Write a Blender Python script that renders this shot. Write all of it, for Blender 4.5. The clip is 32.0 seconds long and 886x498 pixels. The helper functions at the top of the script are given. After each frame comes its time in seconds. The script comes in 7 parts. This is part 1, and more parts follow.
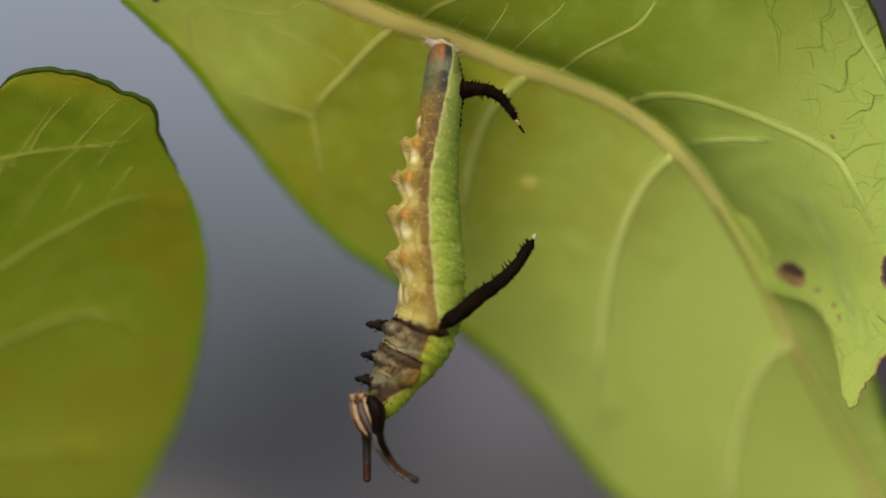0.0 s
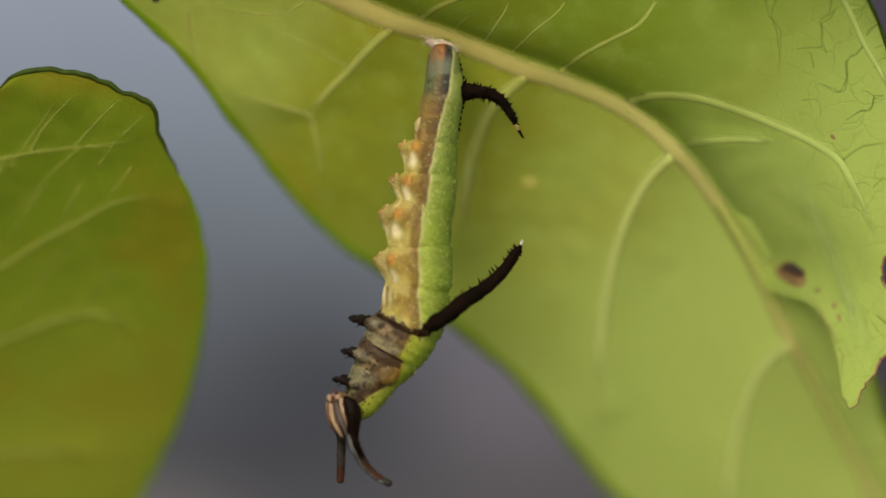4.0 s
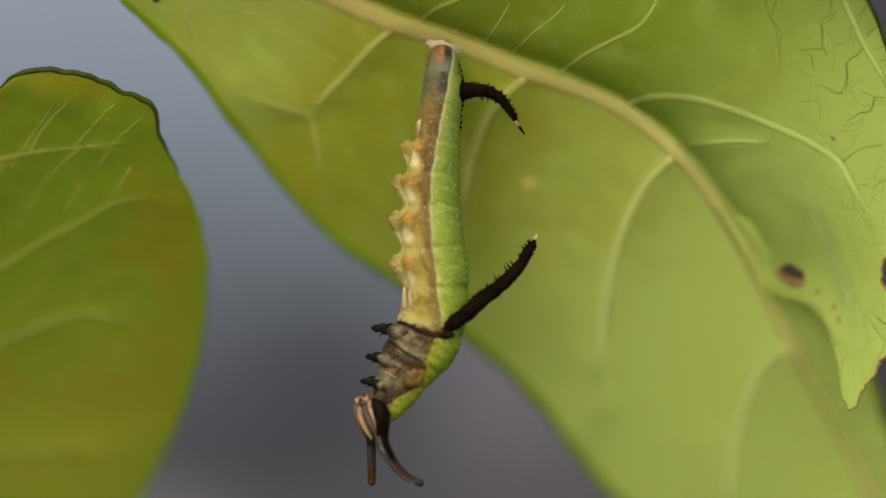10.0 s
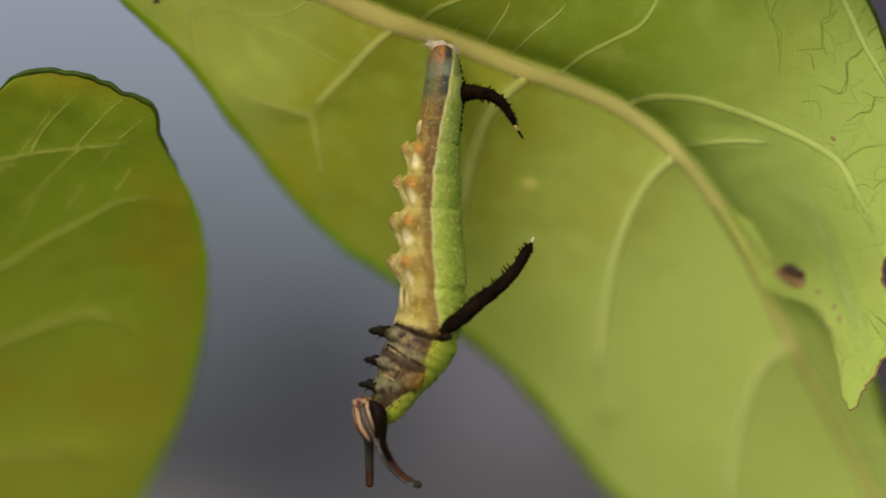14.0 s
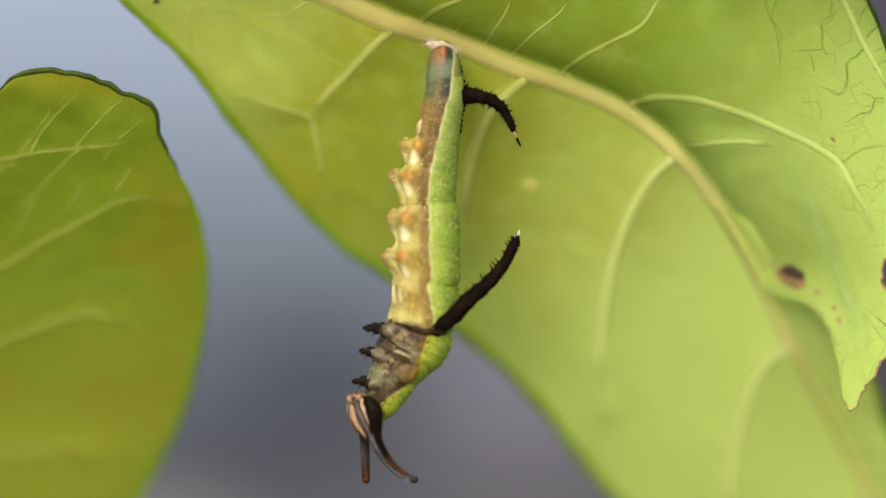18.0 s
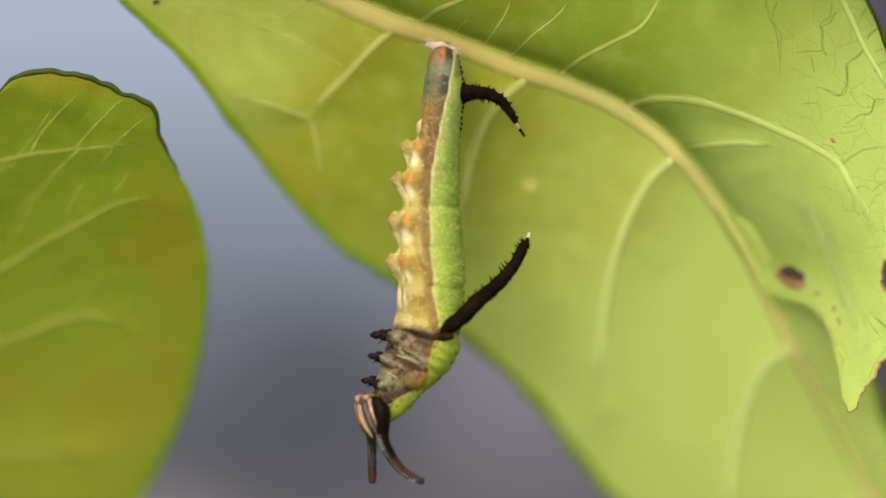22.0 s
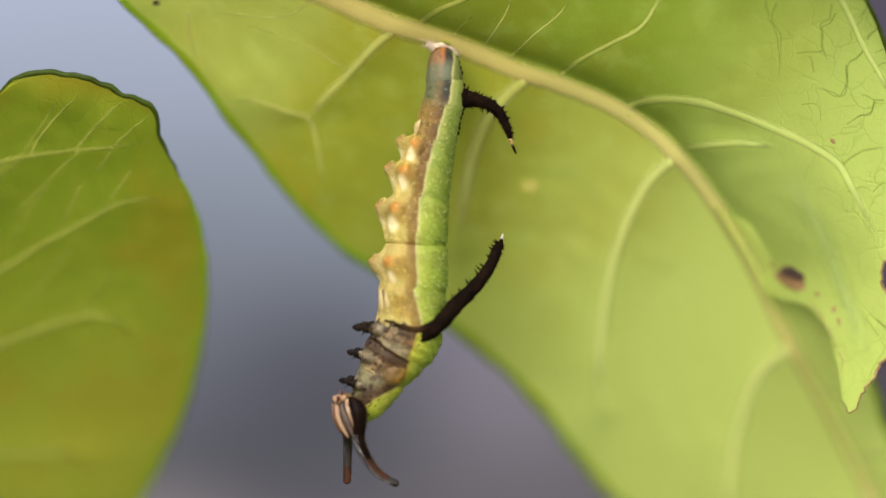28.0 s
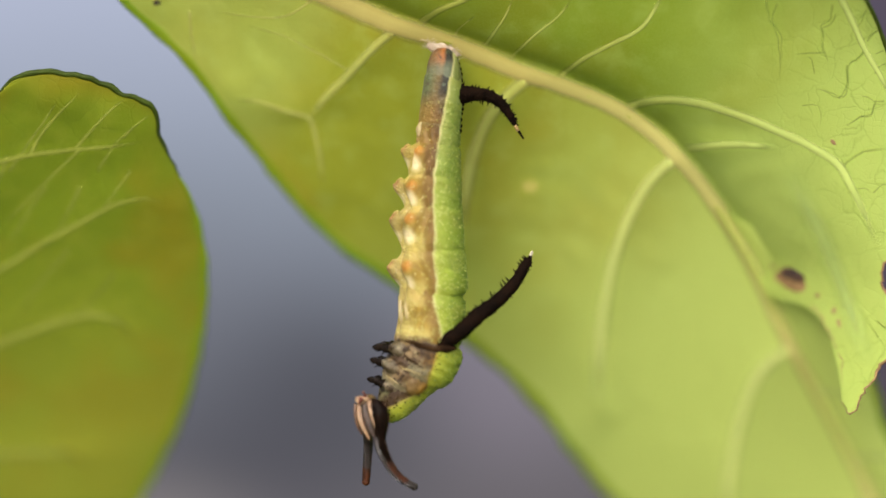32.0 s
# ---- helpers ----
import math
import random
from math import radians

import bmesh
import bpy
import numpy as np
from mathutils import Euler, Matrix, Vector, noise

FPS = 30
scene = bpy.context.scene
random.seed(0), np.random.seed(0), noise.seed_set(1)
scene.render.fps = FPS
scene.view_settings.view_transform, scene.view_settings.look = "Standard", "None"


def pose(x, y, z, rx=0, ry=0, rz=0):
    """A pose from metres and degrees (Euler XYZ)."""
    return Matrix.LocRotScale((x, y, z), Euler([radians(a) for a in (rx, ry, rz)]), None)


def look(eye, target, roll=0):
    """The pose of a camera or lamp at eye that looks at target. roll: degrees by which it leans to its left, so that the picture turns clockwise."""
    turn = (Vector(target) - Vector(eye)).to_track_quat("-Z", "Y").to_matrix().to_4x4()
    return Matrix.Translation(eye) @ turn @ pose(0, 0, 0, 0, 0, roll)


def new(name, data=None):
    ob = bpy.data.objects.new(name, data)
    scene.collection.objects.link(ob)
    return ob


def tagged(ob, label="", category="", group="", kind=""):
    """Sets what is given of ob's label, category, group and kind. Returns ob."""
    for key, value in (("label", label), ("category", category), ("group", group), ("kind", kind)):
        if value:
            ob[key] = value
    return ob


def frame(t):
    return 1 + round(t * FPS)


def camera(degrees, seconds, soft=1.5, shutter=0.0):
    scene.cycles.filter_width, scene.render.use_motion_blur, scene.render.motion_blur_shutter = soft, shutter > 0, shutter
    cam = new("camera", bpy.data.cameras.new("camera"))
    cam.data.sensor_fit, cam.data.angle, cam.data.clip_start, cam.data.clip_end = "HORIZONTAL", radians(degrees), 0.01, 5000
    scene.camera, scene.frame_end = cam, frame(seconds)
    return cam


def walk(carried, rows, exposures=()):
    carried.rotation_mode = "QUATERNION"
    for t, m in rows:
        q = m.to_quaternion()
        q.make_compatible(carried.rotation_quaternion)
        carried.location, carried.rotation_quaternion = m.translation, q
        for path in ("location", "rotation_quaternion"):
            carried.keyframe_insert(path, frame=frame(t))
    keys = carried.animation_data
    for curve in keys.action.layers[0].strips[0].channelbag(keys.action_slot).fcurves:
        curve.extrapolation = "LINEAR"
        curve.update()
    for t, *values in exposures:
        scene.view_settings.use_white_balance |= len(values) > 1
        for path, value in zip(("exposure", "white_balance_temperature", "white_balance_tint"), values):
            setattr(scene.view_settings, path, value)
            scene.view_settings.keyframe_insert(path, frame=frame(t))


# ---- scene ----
# A caterpillar hanging by its tail from the underside of a leaf. Sizes in mm round MID, a point 1.2 m above the ground.
cam = camera(20, 32.0, soft=1.6)
MID = Vector((0.0, 0.0, 1.2))
EYE = MID + Vector((0.0, -0.17785, 0.0))
walk(cam, [(0.0, look(EYE, MID)), (32.0, look(EYE, MID))],
     exposures=[(0.0, -0.18, 6500, 8.5), (16.4, -0.18, 6500, 8.5), (17.0, 0.17, 6350, 9), (17.6, 0.45, 6200, 9), (21.0, 0.455, 6200, 12), (24.0, 0.455, 6200, 14.5), (32.0, 0.455, 6200, 14.5)])
cam.data.dof.use_dof = True
cam.data.dof.focus_distance = 0.178
cam.data.dof.aperture_fstop = 6.0

# ---- light ----
world = bpy.data.worlds.new("overcast_sky")
scene.world = world
world.use_nodes = True
wt = world.node_tree
sky = wt.nodes.new("ShaderNodeTexSky")
sky.sky_type = 'NISHITA'
sky.sun_disc = False
sky.sun_elevation = radians(33)
sky.sun_rotation = radians(198)
sky.air_density, sky.dust_density, sky.ozone_density = 0.8, 6.0, 0.3
bg = wt.nodes["Background"]
bg.inputs["Strength"].default_value = 0.14
wt.links.new(sky.outputs[0], bg.inputs["Color"])

sun_data = bpy.data.lights.new("sun", 'SUN')
sun_data.energy, sun_data.angle, sun_data.color = 2.55, radians(80), (0.95, 0.97, 0.83)
sun = new("sun", sun_data)
sun.matrix_world = look(MID + Vector((-0.12, -1.1, 0.75)), MID)


# ---- materials ----
def spline(points, u):
    """Catmull-Rom through points; u in steps from point to point."""
    p = [np.array(q, float) for q in points]
    n = len(p)
    i = int(min(max(math.floor(u), 0), n - 2))
    f = u - i
    a = p[i - 1] if i else 2 * p[0] - p[1]
    d = p[i + 2] if i + 2 < n else 2 * p[-1] - p[-2]
    b, c = p[i], p[i + 1]
    return 0.5 * (2 * b + (c - a) * f + (2 * a - 5 * b + 4 * c - d) * f ** 2 + (3 * b - a - 3 * c + d) * f ** 3)


def run(points, n):
    return [spline(points, (len(points) - 1) * k / (n - 1)) for k in range(n)]


def shader(name, rough=0.6, spec=0.4):
    m = bpy.data.materials.new(name)
    m.use_nodes = True
    b = m.node_tree.nodes["Principled BSDF"]
    b.inputs["Roughness"].default_value = rough
    b.inputs["Specular IOR Level"].default_value = spec
    return m, m.node_tree, b


def node(t, kind, **sockets):
    n = t.nodes.new(kind)
    for k, v in sockets.items():
        n.inputs[k.replace("_", " ")].default_value = v
    return n


def place(t, scale=1000.0, stretch=(1, 1, 1)):
    """Object coordinates in mm."""
    c = t.nodes.new("ShaderNodeTexCoord")
    m = t.nodes.new("ShaderNodeMapping")
    m.inputs["Scale"].default_value = tuple(scale * s for s in stretch)
    t.links.new(c.outputs["Object"], m.inputs["Vector"])
    return m.outputs["Vector"]


def noise_of(t, at, scale, detail=3.0, rough=0.55):
    n = node(t, "ShaderNodeTexNoise", Scale=scale, Detail=detail, Roughness=rough)
    t.links.new(at, n.inputs["Vector"])
    return n.outputs["Fac"]


def ramp(t, fac, *stops):
    r = t.nodes.new("ShaderNodeValToRGB")
    e = r.color_ramp.elements
    while len(e) < len(stops):
        e.new(0.5)
    for el, (p, c) in zip(e, stops):
        el.position = p
        el.color = (*c, 1.0) if len(c) == 3 else c
    t.links.new(fac, r.inputs["Fac"])
    return r.outputs["Color"]


def mix(t, fac, a, b, mode='MIX'):
    m = t.nodes.new("ShaderNodeMix")
    m.data_type, m.blend_type = 'RGBA', mode
    for s, v in ((m.inputs[0], fac), (m.inputs[6], a), (m.inputs[7], b)):
        if isinstance(v, bpy.types.NodeSocket):
            t.links.new(v, s)
        elif isinstance(v, (int, float)):
            s.default_value = v
        else:
            s.default_value = (*v, 1.0)
    return m.outputs[2]


def calc(t, op, a, b=0.0, clamp=False):
    m = t.nodes.new("ShaderNodeMath")
    m.operation, m.use_clamp = op, clamp
    for s, v in ((m.inputs[0], a), (m.inputs[1], b)):
        if isinstance(v, bpy.types.NodeSocket):
            t.links.new(v, s)
        else:
            s.default_value = v
    return m.outputs[0]


def span(t, v, lo, hi, a=0.0, b=1.0):
    m = t.nodes.new("ShaderNodeMapRange")
    m.interpolation_type = 'SMOOTHSTEP'
    t.links.new(v, m.inputs[0])
    for i, x in enumerate((lo, hi, a, b)):
        m.inputs[1 + i].default_value = x
    return m.outputs[0]


def bump(t, b, height, dist, strength=0.5):
    n = node(t, "ShaderNodeBump", Strength=strength, Distance=dist)
    t.links.new(height, n.inputs["Height"])
    t.links.new(n.outputs["Normal"], b.inputs["Normal"])
    return n.outputs["Normal"]


def axis(t, v, i):
    s = t.nodes.new("ShaderNodeSeparateXYZ")
    t.links.new(v, s.inputs[0])
    return s.outputs[i]


def soften(t, out, strength=1.0):
    """Lets a vein run out softly into the blade: the mesh says where its flank ends."""
    a = t.nodes.new("ShaderNodeAttribute")
    a.attribute_name = "fade"
    clear = t.nodes.new("ShaderNodeBsdfTransparent")
    ms = t.nodes.new("ShaderNodeMixShader")
    t.links.new(calc(t, 'MULTIPLY', a.outputs["Fac"], strength), ms.inputs[0])
    t.links.new(clear.outputs[0], ms.inputs[1])
    t.links.new(out, ms.inputs[2])
    t.links.new(ms.outputs[0], t.nodes["Material Output"].inputs["Surface"])


def leaf_material(name, olive, green, pale, net=0.12, through_light=0.35, gloss=0.55, fade=None, spec=0.10, soft=0.0, net_from=None, bloom=None):
    """Leaf underside: patches of olive and green, a fine net of veins, part of the light comes through. fade: paler
    towards one end.
    """
    m, t, b = shader(name, gloss, spec)
    at = place(t)
    big = noise_of(t, at, 0.09, 2.0)
    mid = noise_of(t, at, 0.45, 3.0)
    col = mix(t, span(t, big, 0.40, 0.60), olive, green)
    col = mix(t, span(t, mid, 0.45, 0.8, 0.0, 0.3), col, pale)
    # paler end: its own tone and the stronger light there, both in the colour
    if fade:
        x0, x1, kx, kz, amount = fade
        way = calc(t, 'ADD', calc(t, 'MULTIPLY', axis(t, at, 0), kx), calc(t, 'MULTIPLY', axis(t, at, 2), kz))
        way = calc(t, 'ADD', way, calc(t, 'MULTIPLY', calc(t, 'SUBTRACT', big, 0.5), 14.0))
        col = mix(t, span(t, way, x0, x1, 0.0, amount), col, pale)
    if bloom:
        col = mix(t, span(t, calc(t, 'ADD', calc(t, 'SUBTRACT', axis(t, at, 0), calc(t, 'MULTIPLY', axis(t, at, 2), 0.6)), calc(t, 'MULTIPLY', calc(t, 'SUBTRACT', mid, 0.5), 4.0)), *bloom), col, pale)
    warp = node(t, "ShaderNodeTexNoise", Scale=0.5, Detail=2.0)
    t.links.new(at, warp.inputs["Vector"])
    bent = t.nodes.new("ShaderNodeVectorMath")
    bent.operation = 'MULTIPLY_ADD'
    t.links.new(warp.outputs["Color"], bent.inputs[0])
    bent.inputs[1].default_value = (2.0, 2.0, 2.0)
    t.links.new(at, bent.inputs[2])
    lines = []
    for scale, width in ((0.42, 0.045), (1.5, 0.07)):
        v = t.nodes.new("ShaderNodeTexVoronoi")
        v.feature = 'DISTANCE_TO_EDGE'
        v.inputs["Scale"].default_value = scale
        t.links.new(bent.outputs[0], v.inputs["Vector"])
        lines.append(span(t, v.outputs["Distance"], 0.0, width, 1.0, 0.0))
    veins = calc(t, 'ADD', calc(t, 'MULTIPLY', lines[0], 0.65), calc(t, 'MULTIPLY', lines[1], 0.35), True)
    fine = noise_of(t, at, 9.0, 2.0)
    if net_from:
        patchy = span(t, noise_of(t, at, 0.3, 2.0), 0.35, 0.6, 0.35, 1.0)
        veins = calc(t, 'MULTIPLY', veins, calc(t, 'MULTIPLY', span(t, axis(t, at, 0), *net_from), patchy))
    col = mix(t, calc(t, 'MULTIPLY', veins, net), col, (0.03, 0.09, 0.008))
    col = mix(t, span(t, fine, 0.3, 0.7, 0.0, 0.10), col, pale)
    nrm = bump(t, b, calc(t, 'SUBTRACT', calc(t, 'MULTIPLY', fine, 0.12), calc(t, 'MULTIPLY', veins, min(0.6, net * 2.5))), 0.00012, 0.6)
    t.links.new(col, b.inputs["Base Color"])
    tr = t.nodes.new("ShaderNodeBsdfTranslucent")
    t.links.new(mix(t, 0.5, col, (0.40, 0.48, 0.03)), tr.inputs["Color"])
    t.links.new(nrm, tr.inputs["Normal"])
    ms = t.nodes.new("ShaderNodeMixShader")
    ms.inputs[0].default_value = through_light
    t.links.new(b.outputs[0], ms.inputs[1])
    t.links.new(tr.outputs[0], ms.inputs[2])
    if soft:
        soften(t, ms.outputs[0], soft)
    else:
        t.links.new(ms.outputs[0], t.nodes["Material Output"].inputs["Surface"])
    return m


def plain(name, a, b2, scale=1.5, rough=0.55, dist=0.00006, spec=0.4, light_in=0.0, soft=0.0):
    """Two tones of one colour in uneven patches, with a fine grain."""
    m, t, b = shader(name, rough, spec)
    at = place(t)
    n = noise_of(t, at, scale, 4.0)
    t.links.new(mix(t, span(t, n, 0.3, 0.7), a, b2), b.inputs["Base Color"])
    bump(t, b, noise_of(t, at, scale * 6, 2.0), dist, 0.7)
    if light_in:
        b.inputs["Subsurface Weight"].default_value = light_in
        b.inputs["Subsurface Radius"].default_value = (0.0008, 0.0005, 0.0002)
    if soft:
        soften(t, b.outputs[0], soft)
    return m


def dots(t, at, scale, size):
    v = t.nodes.new("ShaderNodeTexVoronoi")
    v.inputs["Scale"].default_value = scale
    t.links.new(at, v.inputs["Vector"])
    return span(t, v.outputs["Distance"], size * 0.6, size, 1.0, 0.0)


def skin(name, belly, edge, back, dot_belly, dot_back, dot_size=0.22, dot_scale=3.0, rough=0.45, slant=0.0, mottle=None, orange=0.0, bands=(), clear=0.0, low=0.0, spots=(), line=(0.42, 0.40, 0.17)):
    """Caterpillar skin. belly: stops (x in mm, colour) from the belly side to the side line at x = edge; past it the
    green back, its outer edge painted darker as shade.
    """
    m, t, b = shader(name, rough, 0.28)
    at = place(t)
    wob = calc(t, 'MULTIPLY', calc(t, 'SUBTRACT', noise_of(t, at, 1.1, 3.0), 0.5), 0.32)
    z = calc(t, 'SUBTRACT', axis(t, at, 2), low)
    x = calc(t, 'ADD', calc(t, 'ADD', axis(t, at, 0), wob), calc(t, 'MULTIPLY', axis(t, at, 2), slant))
    lo, hi = -3.0, 3.0
    f = calc(t, 'DIVIDE', calc(t, 'SUBTRACT', x, lo), hi - lo)
    e = (edge - lo) / (hi - lo)
    stops = [((p - lo) / (hi - lo), c) for p, c in belly]
    stops += [(e - 0.012, belly[-1][1]), (e + 0.006, line), (e + 0.035, back[0]), (max(0.86, e + 0.1), back[1])]
    col = ramp(t, f, *stops)
    side = span(t, x, edge - 0.1, edge + 0.1)
    off = calc(t, 'SUBTRACT', 1.0, side)
    mott = noise_of(t, at, 1.3, 5.0, 0.65)
    if mottle:
        for lo2, hi2, c in mottle:
            col = mix(t, calc(t, 'MULTIPLY', span(t, mott, lo2, hi2), off), col, c)
    else:
        col = mix(t, calc(t, 'MULTIPLY', span(t, mott, 0.36, 0.56, 0.5, 0.0), off), col, (0.13, 0.065, 0.01))
    if orange:
        col = mix(t, calc(t, 'MULTIPLY', span(t, z, -0.5, 0.7, 0.0, orange), calc(t, 'MULTIPLY', off, span(t, x, -0.3, -0.8))), col, (0.32, 0.125, 0.015))
    for z0, z1, amount, c in bands:
        zz = calc(t, 'ADD', z, calc(t, 'MULTIPLY', wob, 0.6))
        keep = span(t, x, edge - clear, edge - clear - 0.45) if clear else off
        col = mix(t, calc(t, 'MULTIPLY', span(t, zz, z0, z1, 0.0, amount), keep), col, c)
    for centre, size, amount, c in spots:
        far = t.nodes.new("ShaderNodeVectorMath")
        far.operation = 'DISTANCE'
        t.links.new(at, far.inputs[0])
        far.inputs[1].default_value = centre
        reach = calc(t, 'ADD', far.outputs["Value"], calc(t, 'MULTIPLY', wob, 1.2))
        col = mix(t, span(t, reach, size, size * 0.25, 0.0, amount), col, c)
    green = noise_of(t, at, 0.8, 3.0)
    col = mix(t, calc(t, 'MULTIPLY', span(t, green, 0.4, 0.7, 0.0, 0.5), side), col, (0.21, 0.235, 0.04))
    d = dots(t, at, dot_scale, dot_size)
    keep = span(t, noise_of(t, at, 1.6, 1.0), 0.42, 0.52)
    d = calc(t, 'MULTIPLY', d, keep)
    col = mix(t, calc(t, 'MULTIPLY', d, 0.85), col, mix(t, side, dot_belly, dot_back))
    t.links.new(col, b.inputs["Base Color"])
    h = calc(t, 'ADD', calc(t, 'MULTIPLY', d, 0.8), noise_of(t, at, 5.0, 3.0))
    bump(t, b, h, 0.00016, 0.85)
    b.inputs["Subsurface Weight"].default_value = 0.1
    b.inputs["Subsurface Radius"].default_value = (0.0006, 0.0005, 0.0002)
    b.inputs["Coat Weight"].default_value = 0.04
    b.inputs["Coat Roughness"].default_value = 0.25
    return m


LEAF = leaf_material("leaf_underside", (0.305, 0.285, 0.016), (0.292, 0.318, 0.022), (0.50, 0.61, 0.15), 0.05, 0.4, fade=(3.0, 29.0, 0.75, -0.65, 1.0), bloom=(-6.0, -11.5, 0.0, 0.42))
# dark base paints the shade beside the midrib; pale bloom further out
LEAF_PALE = leaf_material("leaf_underside_shade_to_bloom", (0.205, 0.245, 0.014), (0.195, 0.275, 0.02), (0.43, 0.545, 0.13), 0.30, 0.4, fade=(15.0, 33.0, 1.0, -0.7, 0.9), spec=0.09, net_from=(19.0, 29.0))
LEAF_DARK = leaf_material("leaf_underside_deep", (0.225, 0.20, 0.010), (0.165, 0.235, 0.011), (0.31, 0.33, 0.034), 0.09, 0.4, fade=(8.0, 34.0, 0.2, -1.0, 0.7))
RIB = leaf_material("midrib_skin", (0.375, 0.32, 0.10), (0.36, 0.31, 0.09), (0.45, 0.42, 0.14), 0.02, 0.1, 0.8, (2.0, 20.0, 0.75, -0.65, 1.0), 0.03, soft=1.0)
VEIN = leaf_material("vein_skin", (0.42, 0.42, 0.10), (0.41, 0.43, 0.10), (0.53, 0.60, 0.19), 0.05, 0.1, 0.8, (4.0, 24.0, 0.75, -0.65, 1.0), 0.03, soft=0.9)
VEIN_SOFT = leaf_material("vein_skin_bloom", (0.43, 0.45, 0.09), (0.42, 0.46, 0.09), (0.50, 0.60, 0.18), 0.05, 0.3, 0.8, (6.0, 30.0, 1.0, -0.25, 1.0), 0.03, soft=0.95)
# lit plane of a fold in the blade, laid on as a paler colour
BAND_PALE = leaf_material("leaf_fold_lit", (0.44, 0.56, 0.18), (0.43, 0.56, 0.18), (0.46, 0.59, 0.21), 0.05, 0.3, 0.8, None, 0.05, soft=0.55)
VEIN_DEEP = leaf_material("vein_skin_deep", (0.30, 0.31, 0.05), (0.28, 0.32, 0.05), (0.34, 0.38, 0.07), 0.05, 0.1, 0.8, None, 0.03, soft=0.9)
VEIN_DARK = plain("vein_groove", (0.17, 0.25, 0.03), (0.23, 0.33, 0.05), 0.5, 0.8, 0.00006, 0.1, soft=0.42)
RIM = plain("leaf_rim", (0.022, 0.036, 0.003), (0.040, 0.062, 0.006), 0.8, 0.6, 0.00006, 0.12)
RIM_PALE = leaf_material("leaf_rim_fresh", (0.20, 0.28, 0.01), (0.18, 0.30, 0.015), (0.26, 0.34, 0.03), 0.05)
FAR_BLUR = plain("far_blur", (0.03, 0.034, 0.034), (0.055, 0.06, 0.058), 0.2, 0.9, 0.00006, 0.05)
SCAB = plain("dry_leaf_edge", (0.15, 0.085, 0.035), (0.32, 0.20, 0.085), 1.5, 0.8)
ROT = plain("dead_patch", (0.02, 0.012, 0.012), (0.08, 0.04, 0.02), 1.2, 0.85)
YELLOW = plain("yellowed_patch", (0.46, 0.43, 0.10), (0.40, 0.38, 0.07), 1.0, 0.6)
SILK = plain("silk", (0.52, 0.44, 0.34), (0.44, 0.34, 0.24), 2.0, 0.8, 0.0001)

# second tone of each: the back's outer edge with shading in its colour
GREEN = ((0.175, 0.23, 0.030), (0.095, 0.155, 0.014))
LIME = ((0.265, 0.325, 0.036), (0.155, 0.235, 0.019))
DARK = (0.012, 0.012, 0.006)


def side_line(stops, edge):
    """Belly stops given from the side line, moved to where that line runs on a ring."""
    return [(p + edge, c) for p, c in stops]


def blend(a, b, f):
    return tuple(p + (q - p) * f for p, q in zip(a, b))


def abdomen_skin(edge, slant, k):
    """Cream belly with a brown stripe that pales towards the chest; an orange blush on each stumpy leg."""
    f = min(1.0, (k - 4) / 2.6)
    low = -0.4 if k == 8 else 0.0
    green = [blend(a, c, f) for a, c in zip(GREEN, LIME)]
    # orange blushes, then cream folds with their highlights painted into the cream
    spots = [(lobe_top(k, 226, 0.40), 0.66, 0.75, (0.40, 0.16, 0.02)), (lobe_top(k, 183, 0.80), 0.62, 0.75, (0.27, 0.115, 0.035)),
             (lobe_top(k, 222, 0.30, 0.72), 0.8, 0.85, (0.74, 0.65, 0.40)), (lobe_top(k, 190, 0.35, 0.75), 0.6, 0.8, (0.60, 0.53, 0.30))] if k < 8 else ()
    return skin("abdomen_skin", side_line([(-2.9, (0.27, 0.215, 0.07)), (-1.9, (0.29, 0.235, 0.05)), (-1.25, (0.26, 0.175, 0.02)),
                                           (-0.75, blend((0.12, 0.066, 0.008), (0.23, 0.16, 0.025), f)), (-0.2, blend((0.09, 0.048, 0.006), (0.17, 0.105, 0.016), f))], edge),
                edge, green, (0.52, 0.45, 0.22), (0.42, 0.46, 0.13), slant=slant, clear=0.5, low=low, spots=spots,
                bands=((-0.1, -0.95, 0.65, (0.47, 0.40, 0.12)), (0.85, 1.15, 0.5, (0.40, 0.33, 0.11))) + (((-0.75, -1.35, 0.88, (0.10, 0.058, 0.025)),) if k == 8 else ()))


def waist_skin(edge, slant):
    return skin("waist_skin", side_line([(-2.3, (0.24, 0.20, 0.08)), (-1.4, (0.19, 0.13, 0.03)), (-0.8, (0.15, 0.09, 0.014)), (-0.28, (0.06, 0.03, 0.004))], edge),
                edge, ((0.19, 0.23, 0.045), (0.12, 0.17, 0.022)), (0.34, 0.27, 0.13), (0.40, 0.45, 0.15), 0.15, slant=slant,
                bands=((0.1, 0.8, 0.5, (0.085, 0.085, 0.03)), (-0.2, -0.8, 0.4, (0.24, 0.15, 0.04))))


def tail_skin(edge, slant):
    return skin("tail_skin", side_line([(-2.5, (0.13, 0.15, 0.085)), (-1.4, (0.085, 0.10, 0.045)), (-0.8, (0.10, 0.07, 0.016)), (-0.45, DARK), (-0.12, DARK)], edge),
                edge, ((0.20, 0.24, 0.055), (0.13, 0.18, 0.026)), (0.3, 0.26, 0.14), (0.4, 0.46, 0.18), 0.12, slant=slant,
                mottle=((0.54, 0.7, (0.14, 0.18, 0.125)), (0.48, 0.3, (0.045, 0.03, 0.014))), bands=((-0.3, -1.0, 0.6, (0.16, 0.10, 0.028)),))


